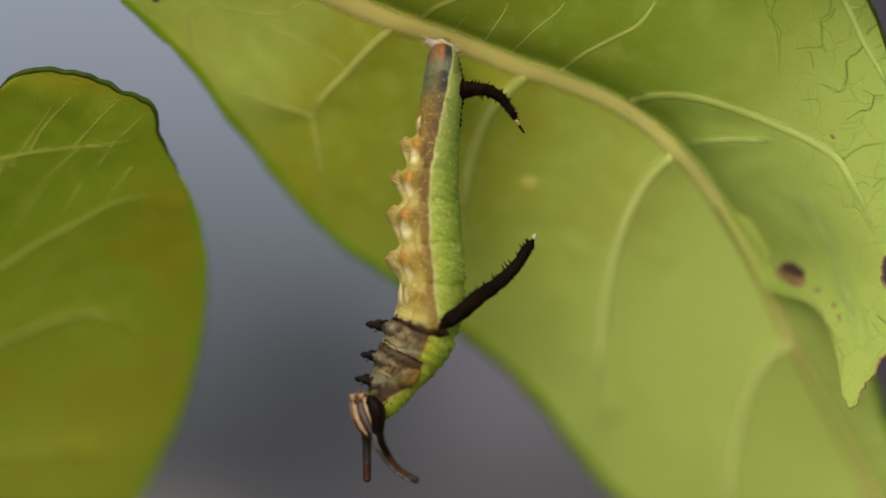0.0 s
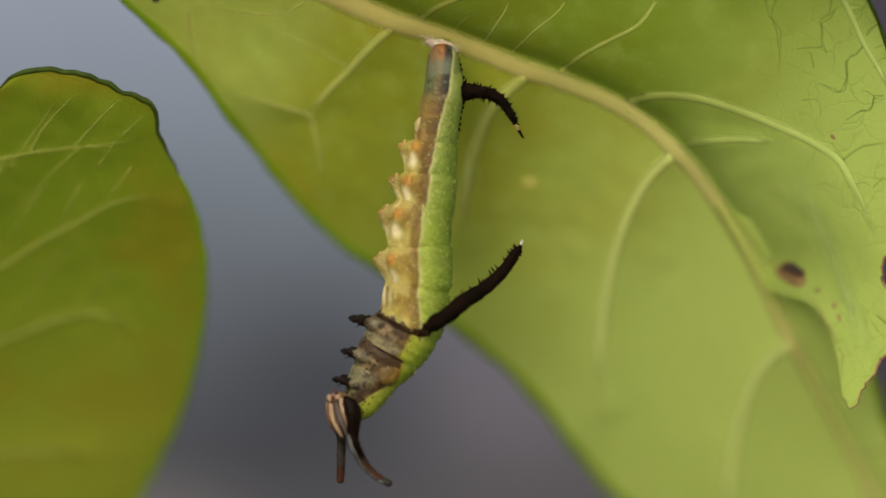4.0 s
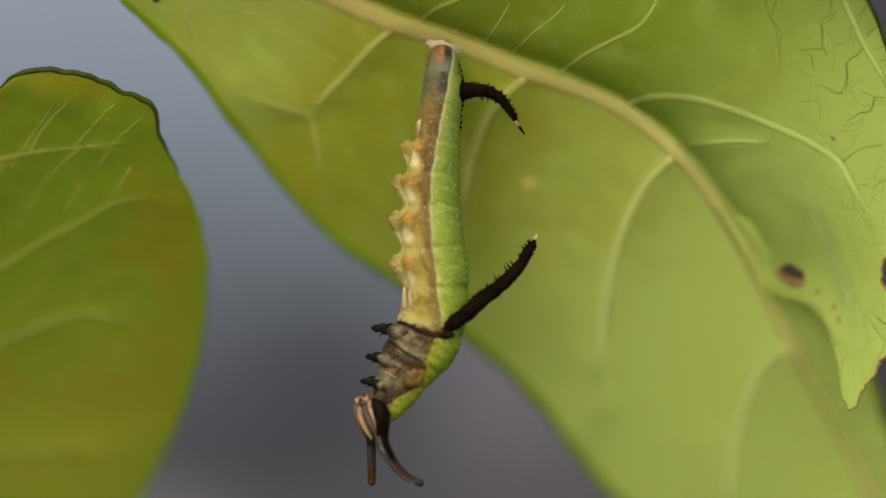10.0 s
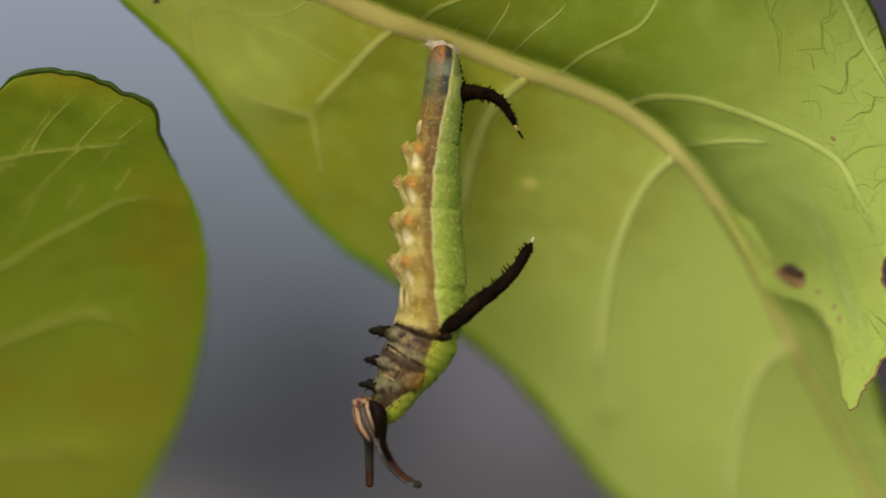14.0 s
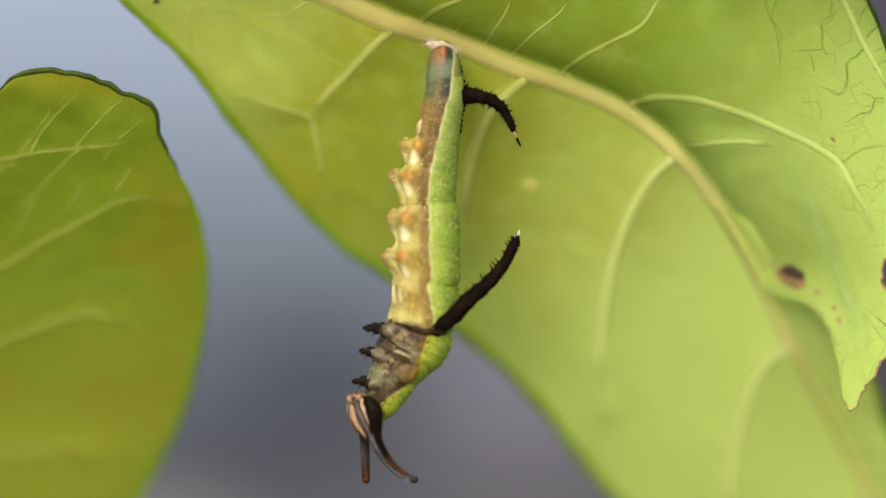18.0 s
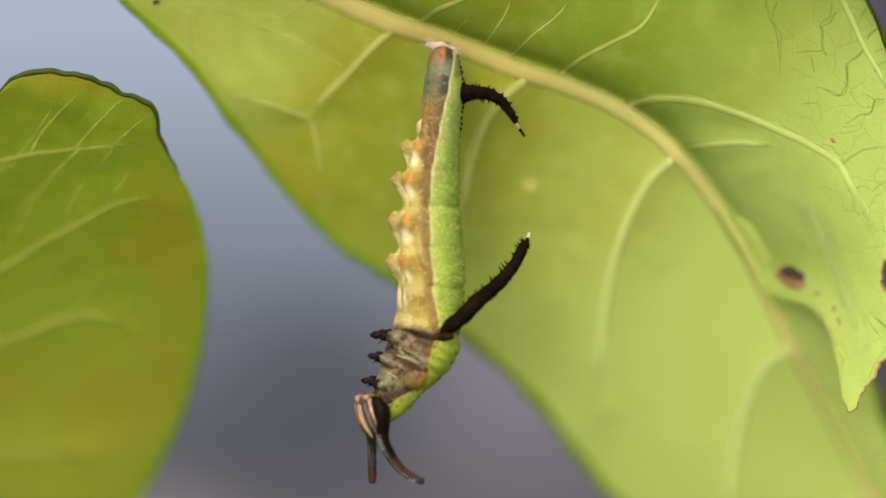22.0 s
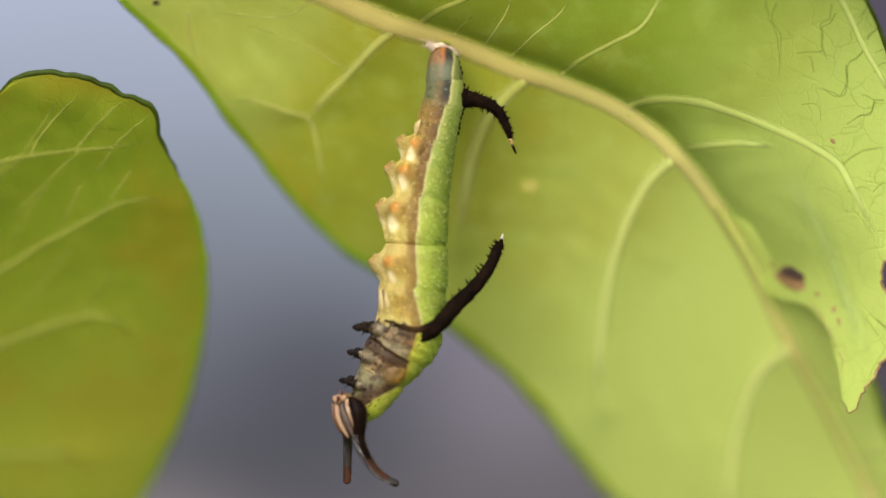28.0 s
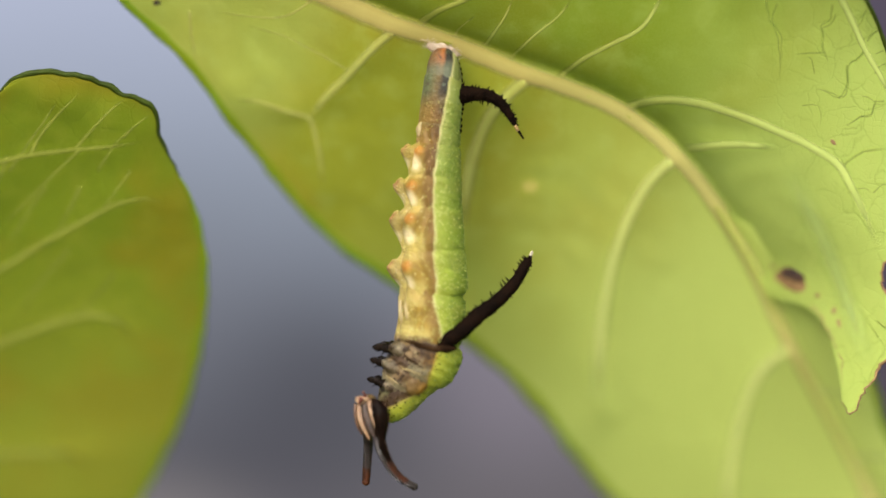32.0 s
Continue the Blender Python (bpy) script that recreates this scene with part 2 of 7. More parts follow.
def tail_end_skin(edge, slant):
    return skin("tail_end_skin", side_line([(-2.6, (0.12, 0.10, 0.05)), (-1.3, (0.15, 0.08, 0.03)), (-0.7, (0.26, 0.09, 0.016)), (-0.45, DARK), (-0.12, DARK)], edge),
                edge, ((0.14, 0.17, 0.04), (0.02, 0.022, 0.008)), (0.3, 0.26, 0.14), (0.4, 0.46, 0.18), 0.12, slant=slant,
                mottle=((0.54, 0.7, (0.13, 0.14, 0.085)), (0.48, 0.3, (0.05, 0.03, 0.014))), bands=((-0.1, -0.9, 0.8, (0.10, 0.12, 0.07)),))


# Its line from tail to head at rest: x, z and half width in mm from the hanging point.
BODY = [(0, 0.24, 0.36), (0.04, -0.12, 0.8), (0.12, -0.8, 1.1), (0.16, -1.84, 1.3), (0.12, -3.04, 1.44), (-0.08, -4.64, 1.48), (-0.24, -6.24, 1.56), (-0.6, -8.56, 1.92), (-0.72, -10.92, 2.08), (-0.76, -13.84, 2.32), (-0.56, -16.64, 2.36), (-0.75, -18.44, 2.34), (-1.17, -19.84, 2.40), (-1.84, -21.12, 2.36), (-2.62, -22.44, 2.12), (-3.32, -23.48, 1.76), (-3.84, -24.52, 1.44), (-4.24, -25.36, 1.08), (-4.56, -26, 0.6)]
# Segments: name, stretch of the line, place and lean at rest.
SEGMENTS = [("anal_ring", 0.000, 2.930, 0.077, -0.394, -4.562),
            ("tail_ring", 2.930, 4.317, 0.150, -2.552, 3.019),
            ("tail_ring", 4.317, 5.208, -0.032, -4.251, 7.093),
            ("tail_ring", 5.208, 6.099, -0.171, -5.632, 6.024),
            ("belly_ring", 6.099, 6.999, -0.443, -7.471, 8.888),
            ("belly_ring", 6.999, 7.998, -0.680, -9.700, 2.915),
            ("belly_ring", 7.998, 9.002, -0.760, -12.354, 0.781),
            ("belly_ring", 9.002, 10.002, -0.647, -15.315, -4.086),
            ("belly_ring", 10.002, 11.95, -0.698, -17.967, 9.692),
            ("chest_ring", 11.95, 13.42, -1.389, -20.086, 24.516),
            ("chest_ring", 13.42, 15.10, -2.399, -22.018, 29.567),
            ("chest_ring", 15.10, 17.950, -3.910, -24.665, 27.761)]


def local(seg, x, y, z):
    """A place on the resting animal in a segment's own space."""
    _, _, _, sx, sz, lean = seg
    c, s = math.cos(radians(lean)), math.sin(radians(lean))
    dx, dz = x - sx, z - sz
    return Vector((dx * c - dz * s, y, dx * s + dz * c))


def lobe_top(k, deg, high, u=0.29):
    """Where the crest of a stumpy leg's fold lies on ring k, in mm."""
    _, s0, s1, _, _, _ = SEGMENTS[k]
    px, pz, w = spline(BODY, s0 + (s1 - s0) * u)
    p = local(SEGMENTS[k], px, 0, pz)
    r = w + high * 0.8
    return (p.x + r * math.cos(radians(deg)), 0.92 * r * math.sin(radians(deg)), p.z)


# where the pale side line runs on each ring from the tail on: place and slope
SIDE_LINE = [(0.75, -0.18), (0.38, -0.14), (0.21, -0.10), (0.06, -0.09), (-0.01, -0.01), (-0.03, -0.02), (0.01, 0.05), (0.08, 0.02), (0.41, 0.29)]
DAPPLE = ((0.52, 0.42, (0.035, 0.018, 0.007)), (0.56, 0.72, (0.21, 0.18, 0.095)))


def thorax_skin(edge, low, slant):
    return skin("thorax_skin",
                [(-2.6, (0.18, 0.145, 0.075)), (-1.1, (0.16, 0.108, 0.05)), (-0.2, (0.072, 0.041, 0.014)), (edge - 0.25, (0.13, 0.068, 0.008))],
                edge, ((0.30, 0.32, 0.03), (0.20, 0.27, 0.022)), (0.010, 0.006, 0.004), (0.38, 0.41, 0.10), 0.17, 2.6, mottle=DAPPLE, low=low, slant=slant, line=(0.24, 0.16, 0.02),
                bands=((-0.2, -0.7, 0.5, (0.21, 0.195, 0.11)), (0.35, 0.8, 0.9, (0.04, 0.02, 0.007))))


NECK = skin("neck_skin",
            [(-2.6, (0.14, 0.13, 0.07)), (-0.9, (0.11, 0.10, 0.045)), (-0.45, (0.06, 0.034, 0.012)), (-0.1, (0.05, 0.026, 0.007))],
            0.15, ((0.31, 0.34, 0.03), (0.21, 0.28, 0.022)), (0.010, 0.006, 0.004), (0.36, 0.40, 0.10), 0.17,
            slant=-0.6, mottle=DAPPLE, line=(0.30, 0.24, 0.06))
SHIELD = skin("shield_skin", [(-2.6, (0.09, 0.05, 0.014)), (0.4, (0.11, 0.068, 0.02)), (0.95, (0.135, 0.08, 0.018)), (1.2, (0.22, 0.12, 0.014)), (1.5, (0.24, 0.14, 0.014))],
              1.75, GREEN, (0.010, 0.006, 0.004), (0.010, 0.006, 0.004), 0.17, 3.0)
WART = plain("wart_skin", (0.50, 0.52, 0.17), (0.36, 0.42, 0.09), 2.0, 0.35)
GRAIN = plain("granule_skin", (0.15, 0.22, 0.02), (0.10, 0.16, 0.014), 1.0, 0.5)
CREAM = plain("pleat_skin", (0.38, 0.31, 0.15), (0.28, 0.21, 0.07), 1.2, 0.4, 0.0001, 0.5, 0.15)
HORN = plain("horn_skin", (0.003, 0.0018, 0.0012), (0.009, 0.0045, 0.0025), 1.2, 0.75, 0.00018, 0.03)
HORN_TIP = plain("horn_tip_skin", (0.32, 0.27, 0.20), (0.42, 0.38, 0.30), 2.0, 0.5)
HORN_BAND = plain("horn_band_skin", (0.34, 0.24, 0.08), (0.22, 0.14, 0.045), 2.0, 0.5)
CLAW = plain("claw_shell", (0.003, 0.002, 0.0016), (0.014, 0.009, 0.006), 2.2, 0.14, 0.00012, 0.05)
COLLAR = plain("collar_skin", (0.008, 0.004, 0.002), (0.04, 0.021, 0.009), 1.6, 0.7, 0.00018, 0.03)
COXA = skin("leg_base_skin", [(-3.0, (0.05, 0.033, 0.018)), (-2.0, (0.12, 0.095, 0.055)), (0.0, (0.10, 0.072, 0.04)), (0.8, (0.08, 0.052, 0.025))],
            2.5, GREEN, (0.010, 0.006, 0.004), (0.010, 0.006, 0.004), 0.2, 2.8, 0.4, mottle=((0.52, 0.40, (0.03, 0.016, 0.007)), (0.56, 0.72, (0.20, 0.18, 0.11))))
SHELL = plain("head_shell", (0.003, 0.0018, 0.0014), (0.008, 0.0042, 0.0028), 1.5, 0.2, 0.00006, 0.03)
RUST = plain("head_horn_rust", (0.055, 0.017, 0.007), (0.014, 0.006, 0.004), 1.6, 0.35, 0.00012, 0.15)
ASH = plain("head_horn_grey", (0.030, 0.024, 0.023), (0.010, 0.007, 0.006), 2.2, 0.3, 0.00012, 0.2)
BAND = plain("head_band", (0.34, 0.225, 0.13), (0.21, 0.12, 0.068), 1.5, 0.35, 0.00008, 0.4, 0.15)
FACE = plain("face_shell", (0.085, 0.058, 0.045), (0.035, 0.022, 0.017), 2.4, 0.3, 0.00012)
FACE_EDGE = plain("face_edge_shell", (0.10, 0.045, 0.018), (0.05, 0.02, 0.008), 2.0, 0.3)
MOUTH = plain("mouth_shell", (0.09, 0.018, 0.008), (0.03, 0.008, 0.005), 2.0, 0.15, 0.00005, 0.5)
BEAD = plain("head_beads", (0.60, 0.58, 0.60), (0.30, 0.28, 0.29), 2.0, 0.25)


# ---- mesh helpers ----
def part(name, bm, material, parent, label="", m=None, smooth=True):
    """Links a bmesh, drawn in mm, as one mesh object under parent."""
    bmesh.ops.recalc_face_normals(bm, faces=bm.faces[:]) if len(bm.faces) < 4000 else None
    bmesh.ops.scale(bm, vec=(0.001,) * 3, verts=bm.verts[:])
    me = bpy.data.meshes.new(name)
    bm.to_mesh(me)
    bm.free()
    for f in me.polygons:
        f.use_smooth = smooth
    for x in (material if isinstance(material, (list, tuple)) else [material]):
        me.materials.append(x)
    ob = new(name, me)
    ob.parent = parent
    if m is not None:
        ob.matrix_basis = m
    if label:
        tagged(ob, label)
    return ob


def thing(name, m, label, category, group=""):
    return tagged_at(new(name), m, label, category, group)


def tagged_at(ob, m, label, category, group):
    ob.matrix_basis = m
    ob.empty_display_size = 0.002
    return tagged(ob, label, category, group)


def mm(x, y, z, rx=0, ry=0, rz=0):
    return pose(x / 1000, y / 1000, z / 1000, rx, ry, rz)


def tube(bm, line, radii, sides=10, flat=(1.0, 1.0), normal=None, mat=0, close=True):
    """A tapered tube along line. flat: width across and along normal."""
    rings = []
    n = len(line)
    side = None
    for k, c in enumerate(line):
        t = Vector(line[min(k + 1, n - 1)]) - Vector(line[max(k - 1, 0)])
        t.normalize()
        ref = Vector((0, 1, 0)) if normal is None else normal[k] if isinstance(normal, list) else Vector(normal)
        side = t.cross(ref)
        side = side.normalized() if side.length > 1e-6 else Vector((1, 0, 0))
        up = side.cross(t).normalized()
        r = radii[k] if not isinstance(radii, (int, float)) else radii
        rings.append([bm.verts.new(Vector(c) + side * math.cos(a) * r * flat[0] + up * math.sin(a) * r * flat[1])
                      for a in (2 * math.pi * j / sides for j in range(sides))])
    for a, b in zip(rings, rings[1:]):
        for j in range(sides):
            f = bm.faces.new((a[j], a[(j + 1) % sides], b[(j + 1) % sides], b[j]))
            f.material_index = mat
    if close:
        for r in (rings[0], rings[-1]):
            bm.faces.new(r).material_index = mat
    return rings


def blob(bm, centre, size, turn=(0, 0, 0), seg=14, rings=9, mat=0, rough=0.0, seed=0.0):
    """A rounded lump with uneven skin."""
    m = Matrix.LocRotScale(centre, Euler([radians(a) for a in turn]), size)
    made = bmesh.ops.create_uvsphere(bm, u_segments=seg, v_segments=rings, radius=1.0)["verts"]
    for v in made:
        if rough:
            v.co *= 1 + rough * noise.noise(v.co * 2.1 + Vector((seed, seed * 2, 0)))
        v.co = m @ v.co
    for f in {f for v in made for f in v.link_faces}:
        f.material_index = mat
    return made


def spike(bm, root, tip, r, mat=0, sides=6):
    tube(bm, [root, Vector(root).lerp(Vector(tip), 0.55), tip], [r, r * 0.6, r * 0.08], sides, mat=mat)


# ---- backdrop ----
def make_ground():
    m, t, b = shader("soil_and_grass", 0.9, 0.2)
    at = place(t, 1.0)
    n = noise_of(t, at, 3.0, 5.0)
    t.links.new(ramp(t, n, (0.3, (0.09, 0.08, 0.05)), (0.55, (0.07, 0.10, 0.03)), (0.75, (0.16, 0.14, 0.10))), b.inputs["Base Color"])
    bump(t, b, n, 0.02, 0.6)
    bm = bmesh.new()
    bmesh.ops.create_grid(bm, x_segments=40, y_segments=40, size=500000.0)
    ob = part("ground", bm, m, None, "bare soil and low grass", None, False)
    tagged(ob, category="ground", kind="structure")


def make_backdrop():
    """Far-off wall and foliage, wholly out of focus: pale above, dark below the middle, mauve to one side. Glows by
    itself; its brightness is painted in.
    """
    m, t, b = shader("distance", 0.9, 0.1)
    at = place(t)
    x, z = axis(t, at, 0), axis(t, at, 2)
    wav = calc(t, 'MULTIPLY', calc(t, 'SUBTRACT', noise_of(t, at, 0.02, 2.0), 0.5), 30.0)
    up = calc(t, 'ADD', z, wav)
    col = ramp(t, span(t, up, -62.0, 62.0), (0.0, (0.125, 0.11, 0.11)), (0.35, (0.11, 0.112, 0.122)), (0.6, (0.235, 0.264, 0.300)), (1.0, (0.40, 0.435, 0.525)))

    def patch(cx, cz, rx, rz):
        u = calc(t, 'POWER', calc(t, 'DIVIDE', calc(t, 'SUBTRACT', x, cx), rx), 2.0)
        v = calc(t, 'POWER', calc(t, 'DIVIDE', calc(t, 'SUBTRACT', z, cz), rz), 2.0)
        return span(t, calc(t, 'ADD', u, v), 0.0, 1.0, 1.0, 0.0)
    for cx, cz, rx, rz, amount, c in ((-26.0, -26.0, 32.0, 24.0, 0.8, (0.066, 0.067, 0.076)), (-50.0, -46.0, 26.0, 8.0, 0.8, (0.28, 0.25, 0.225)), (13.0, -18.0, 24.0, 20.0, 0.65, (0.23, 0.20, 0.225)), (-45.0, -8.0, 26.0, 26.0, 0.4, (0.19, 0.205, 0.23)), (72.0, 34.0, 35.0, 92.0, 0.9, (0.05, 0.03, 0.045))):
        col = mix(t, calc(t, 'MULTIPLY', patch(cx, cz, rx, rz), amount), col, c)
    # the sheet emits its painted tones, no lamp lights it
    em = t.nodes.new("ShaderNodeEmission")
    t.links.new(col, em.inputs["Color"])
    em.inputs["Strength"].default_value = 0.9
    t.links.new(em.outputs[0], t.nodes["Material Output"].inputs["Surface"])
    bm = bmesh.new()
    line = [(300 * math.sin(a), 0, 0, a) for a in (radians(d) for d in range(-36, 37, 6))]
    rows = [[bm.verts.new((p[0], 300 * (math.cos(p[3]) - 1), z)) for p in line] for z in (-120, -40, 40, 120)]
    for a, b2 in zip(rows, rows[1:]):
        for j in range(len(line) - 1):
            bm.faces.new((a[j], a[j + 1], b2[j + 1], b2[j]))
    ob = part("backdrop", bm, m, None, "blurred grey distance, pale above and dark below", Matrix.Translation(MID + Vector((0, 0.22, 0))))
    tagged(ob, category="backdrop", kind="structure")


def make_far_blur():
    """An unidentified dark blur far behind, wholly out of focus, that swings through once; the leaf shape is made up.
    """
    leaf = thing("leaf", Matrix.Translation(MID) @ mm(-62, 196, -75), "unidentified dark blur drifting far behind, given a leaf's shape", "leaf")
    bm = bmesh.new()
    rows = []
    for k in range(15):
        f = k / 14
        w = 14.0 * math.sin(math.pi * f ** 0.8) ** 0.7 + 0.2
        rows.append([bm.verts.new((w * v, 1.6 * abs(v) * (1 - f) + 0.3 * math.sin(5 * f), 34 * (f - 0.5))) for v in (-1, -0.6, -0.2, 0.2, 0.6, 1)])
    for a, b in zip(rows, rows[1:]):
        for j in range(5):
            bm.faces.new((a[j], a[j + 1], b[j + 1], b[j]))
    part("blade", bm, FAR_BLUR, leaf)
    bm = bmesh.new()
    tube(bm, [(0, -0.2, -24), (0, -0.2, -10), (0, -0.1, 3), (0, 0, 16)], [0.8, 0.7, 0.5, 0.2], 8)
    part("midrib", bm, FAR_BLUR, leaf)
    return leaf


make_ground()
make_backdrop()
far_blur = make_far_blur()


# ---- leaves ----
def away(points, lines):
    """Distance of each point x, z from the nearest of some lines."""
    q = np.concatenate([np.array(run(l, 12 * len(l))) for l in lines])
    return np.sqrt(((points[:, None, :] - q[None]) ** 2).sum(2).min(1))


def pillow(grid, lines, deep=0.75, wide=2.0):
    """The blade swells away from the underside between its veins."""
    flat = grid.reshape(-1, 3)
    d = np.concatenate([away(c, lines) for c in np.array_split(flat[:, ::2], 24)])
    flat[:, 1] += deep * (1 - np.exp(-(np.sqrt(d * d + 0.16) - 0.4) / wide))
    return flat.reshape(grid.shape)


def half_leaf(rows, nu, nv, lift, jag=None, seed=0.0):
    """Vertices of half a blade. rows: (midrib x, z, halfway x, z, margin x, z) in the blade's plane; lift(u, v): height."""
    grid = []
    for k in range(nu):
        u = (len(rows) - 1) * k / (nu - 1)
        q = spline(rows, u)
        a, b = q[:2], q[-2:]
        mid = q[2:4] if len(q) == 6 else (a + b) / 2
        if jag:
            b = b + jag(u, b)
        line = []
        for j in range(nv):
            v = j / (nv - 1)
            p = a * (1 - v) * (1 - 2 * v) + mid * 4 * v * (1 - v) + b * v * (2 * v - 1)
            h = lift(u / (len(rows) - 1), v)
            h += 0.16 * noise.noise(Vector((p[0] * 0.16, p[1] * 0.16, seed))) * min(1, 4 * v)
            h += 0.10 * noise.noise(Vector((p[0] * 0.55, p[1] * 0.55, seed + 5))) * min(1, 4 * v)
            line.append((p[0], h, p[1]))
        grid.append(line)
    return np.array(grid)


def sheet(grid):
    bm = bmesh.new()
    vs = [[bm.verts.new(p) for p in line] for line in grid]
    for a, b in zip(vs, vs[1:]):
        for j in range(len(a) - 1):
            bm.faces.new((a[j], b[j], b[j + 1], a[j + 1]))
    return bm


def slope(grids, x, z):
    """Height of the blade at x, z and its slopes there."""
    best = None
    for g in grids:
        d = ((g[..., 0] - x) ** 2 + (g[..., 2] - z) ** 2).ravel()
        i = np.argpartition(d, 9)[:9]
        if best is None or d[i].min() < best[0]:
            best = (d[i].min(), g.reshape(-1, 3)[i])
    p = best[1]
    fit = np.linalg.lstsq(np.stack([p[:, 0] - x, p[:, 2] - z, np.ones(len(p))], 1), p[:, 1], rcond=1e-3)[0]
    return float(fit[2]), float(fit[0]), float(fit[1])


def height(grids, x, z):
    return slope(grids, x, z)[0]


def vein(grids, pts, r0, r1, material, parent, name="vein", label="", n=26, wave=0.0, flat=0.11, lift=0.02, soft=0.15, run_out=0.25, run_in=0.0):
    """A low rounded vein on the blade, proud of it towards the underside; its flanks and its end run out softly."""
    bm = bmesh.new()
    fade = bm.verts.layers.float.new("fade")
    path = [np.array(p) + wave * noise.noise(Vector((p[0] * 1.3, p[1] * 1.3, 3.0))) for p in run(pts, n)]
    rings = []
    for k, p in enumerate(path):
        f = k / (n - 1)
        t = path[min(k + 1, n - 1)] - path[max(k - 1, 0)]
        side = np.array((-t[1], t[0])) / max(1e-6, math.hypot(*t))
        r = (r0 + (r1 - r0) * f) * 1.45 * (1 + 0.10 * noise.noise(Vector((p[0], p[1], 1.0))))
        end = (min(1.0, (1 - f) / run_out) if run_out else 1.0) * (min(1.0, f / run_in) if run_in else 1.0)
        ring = []
        for j in range(9):
            w = -1 + j / 4
            x, z = p + side * w * r
            v = bm.verts.new((x, height(grids, x, z) - lift - r * flat * math.cos(w * math.pi / 2) ** 2, z))
            q = min(1.0, max(0.0, (1 - abs(w)) / (1 - soft)))
            v[fade] = q * q * (3 - 2 * q) * end
            ring.append(v)
        for j in (8, 0):
            ring.append(bm.verts.new(ring[j].co + Vector((0, 0.14, 0))))
        rings.append(ring)
    for a, b in zip(rings, rings[1:]):
        for j in range(11):
            bm.faces.new((a[j], a[(j + 1) % 11], b[(j + 1) % 11], b[j]))
    bm.faces.new(rings[0])
    bm.faces.new(rings[-1])
    return part(name, bm, material, parent, label)


def margin(grid, r, material, parent, name="leaf_margin", label="", lo=0.0, hi=1.0, back=0.0, wave=0.0, flat=1.0):
    """A thickened edge along the blade's margin."""
    n = len(grid)
    pts = [grid[k][-1] for k in range(int(lo * (n - 1)), int(hi * (n - 1)) + 1)]
    pts = [(p[0] + wave * noise.noise(Vector((p[0], p[2], 2.0))), p[1] + back, p[2] + wave * noise.noise(Vector((p[0], p[2], 9.0)))) for p in pts]
    bm = bmesh.new()
    m = max(1, len(pts) - 1)
    radii = [r * (1 + 0.4 * noise.noise(Vector((p[0] * 0.6, p[2] * 0.6, 4.0)))) * (0.25 + 0.75 * math.sin(math.pi * k / m) ** 0.5)
             for k, p in enumerate(pts)]
    tube(bm, pts, radii, 8, (1.0, flat), (0, 1, 0))
    return part(name, bm, material, parent, label)


def patch(grids, x, z, rx, rz, material, parent, name, label, seed, proud=0.03, turn=0.0):
    """A thin uneven scab or spot on the blade."""
    bm = bmesh.new()
    c = bm.verts.new((x, height(grids, x, z) - proud * 2, z))
    rings = []
    for s in (0.55, 1.0):
        ring = []
        for j in range(28):
            a = 2 * math.pi * j / 28
            k = s * (1 + 0.28 * noise.noise(Vector((math.cos(a) * 1.3, math.sin(a) * 1.3, seed))))
            dx, dz = rx * k * math.cos(a), rz * k * math.sin(a)
            px, pz = x + dx * math.cos(turn) - dz * math.sin(turn), z + dx * math.sin(turn) + dz * math.cos(turn)
            ring.append(bm.verts.new((px, height(grids, px, pz) - proud * (2 - s * 1.4), pz)))
        rings.append(ring)
    for j in range(28):
        bm.faces.new((c, rings[0][j], rings[0][(j + 1) % 28]))
        bm.faces.new((rings[0][j], rings[1][j], rings[1][(j + 1) % 28], rings[0][(j + 1) % 28]))
    return part(name, bm, material, parent, label)


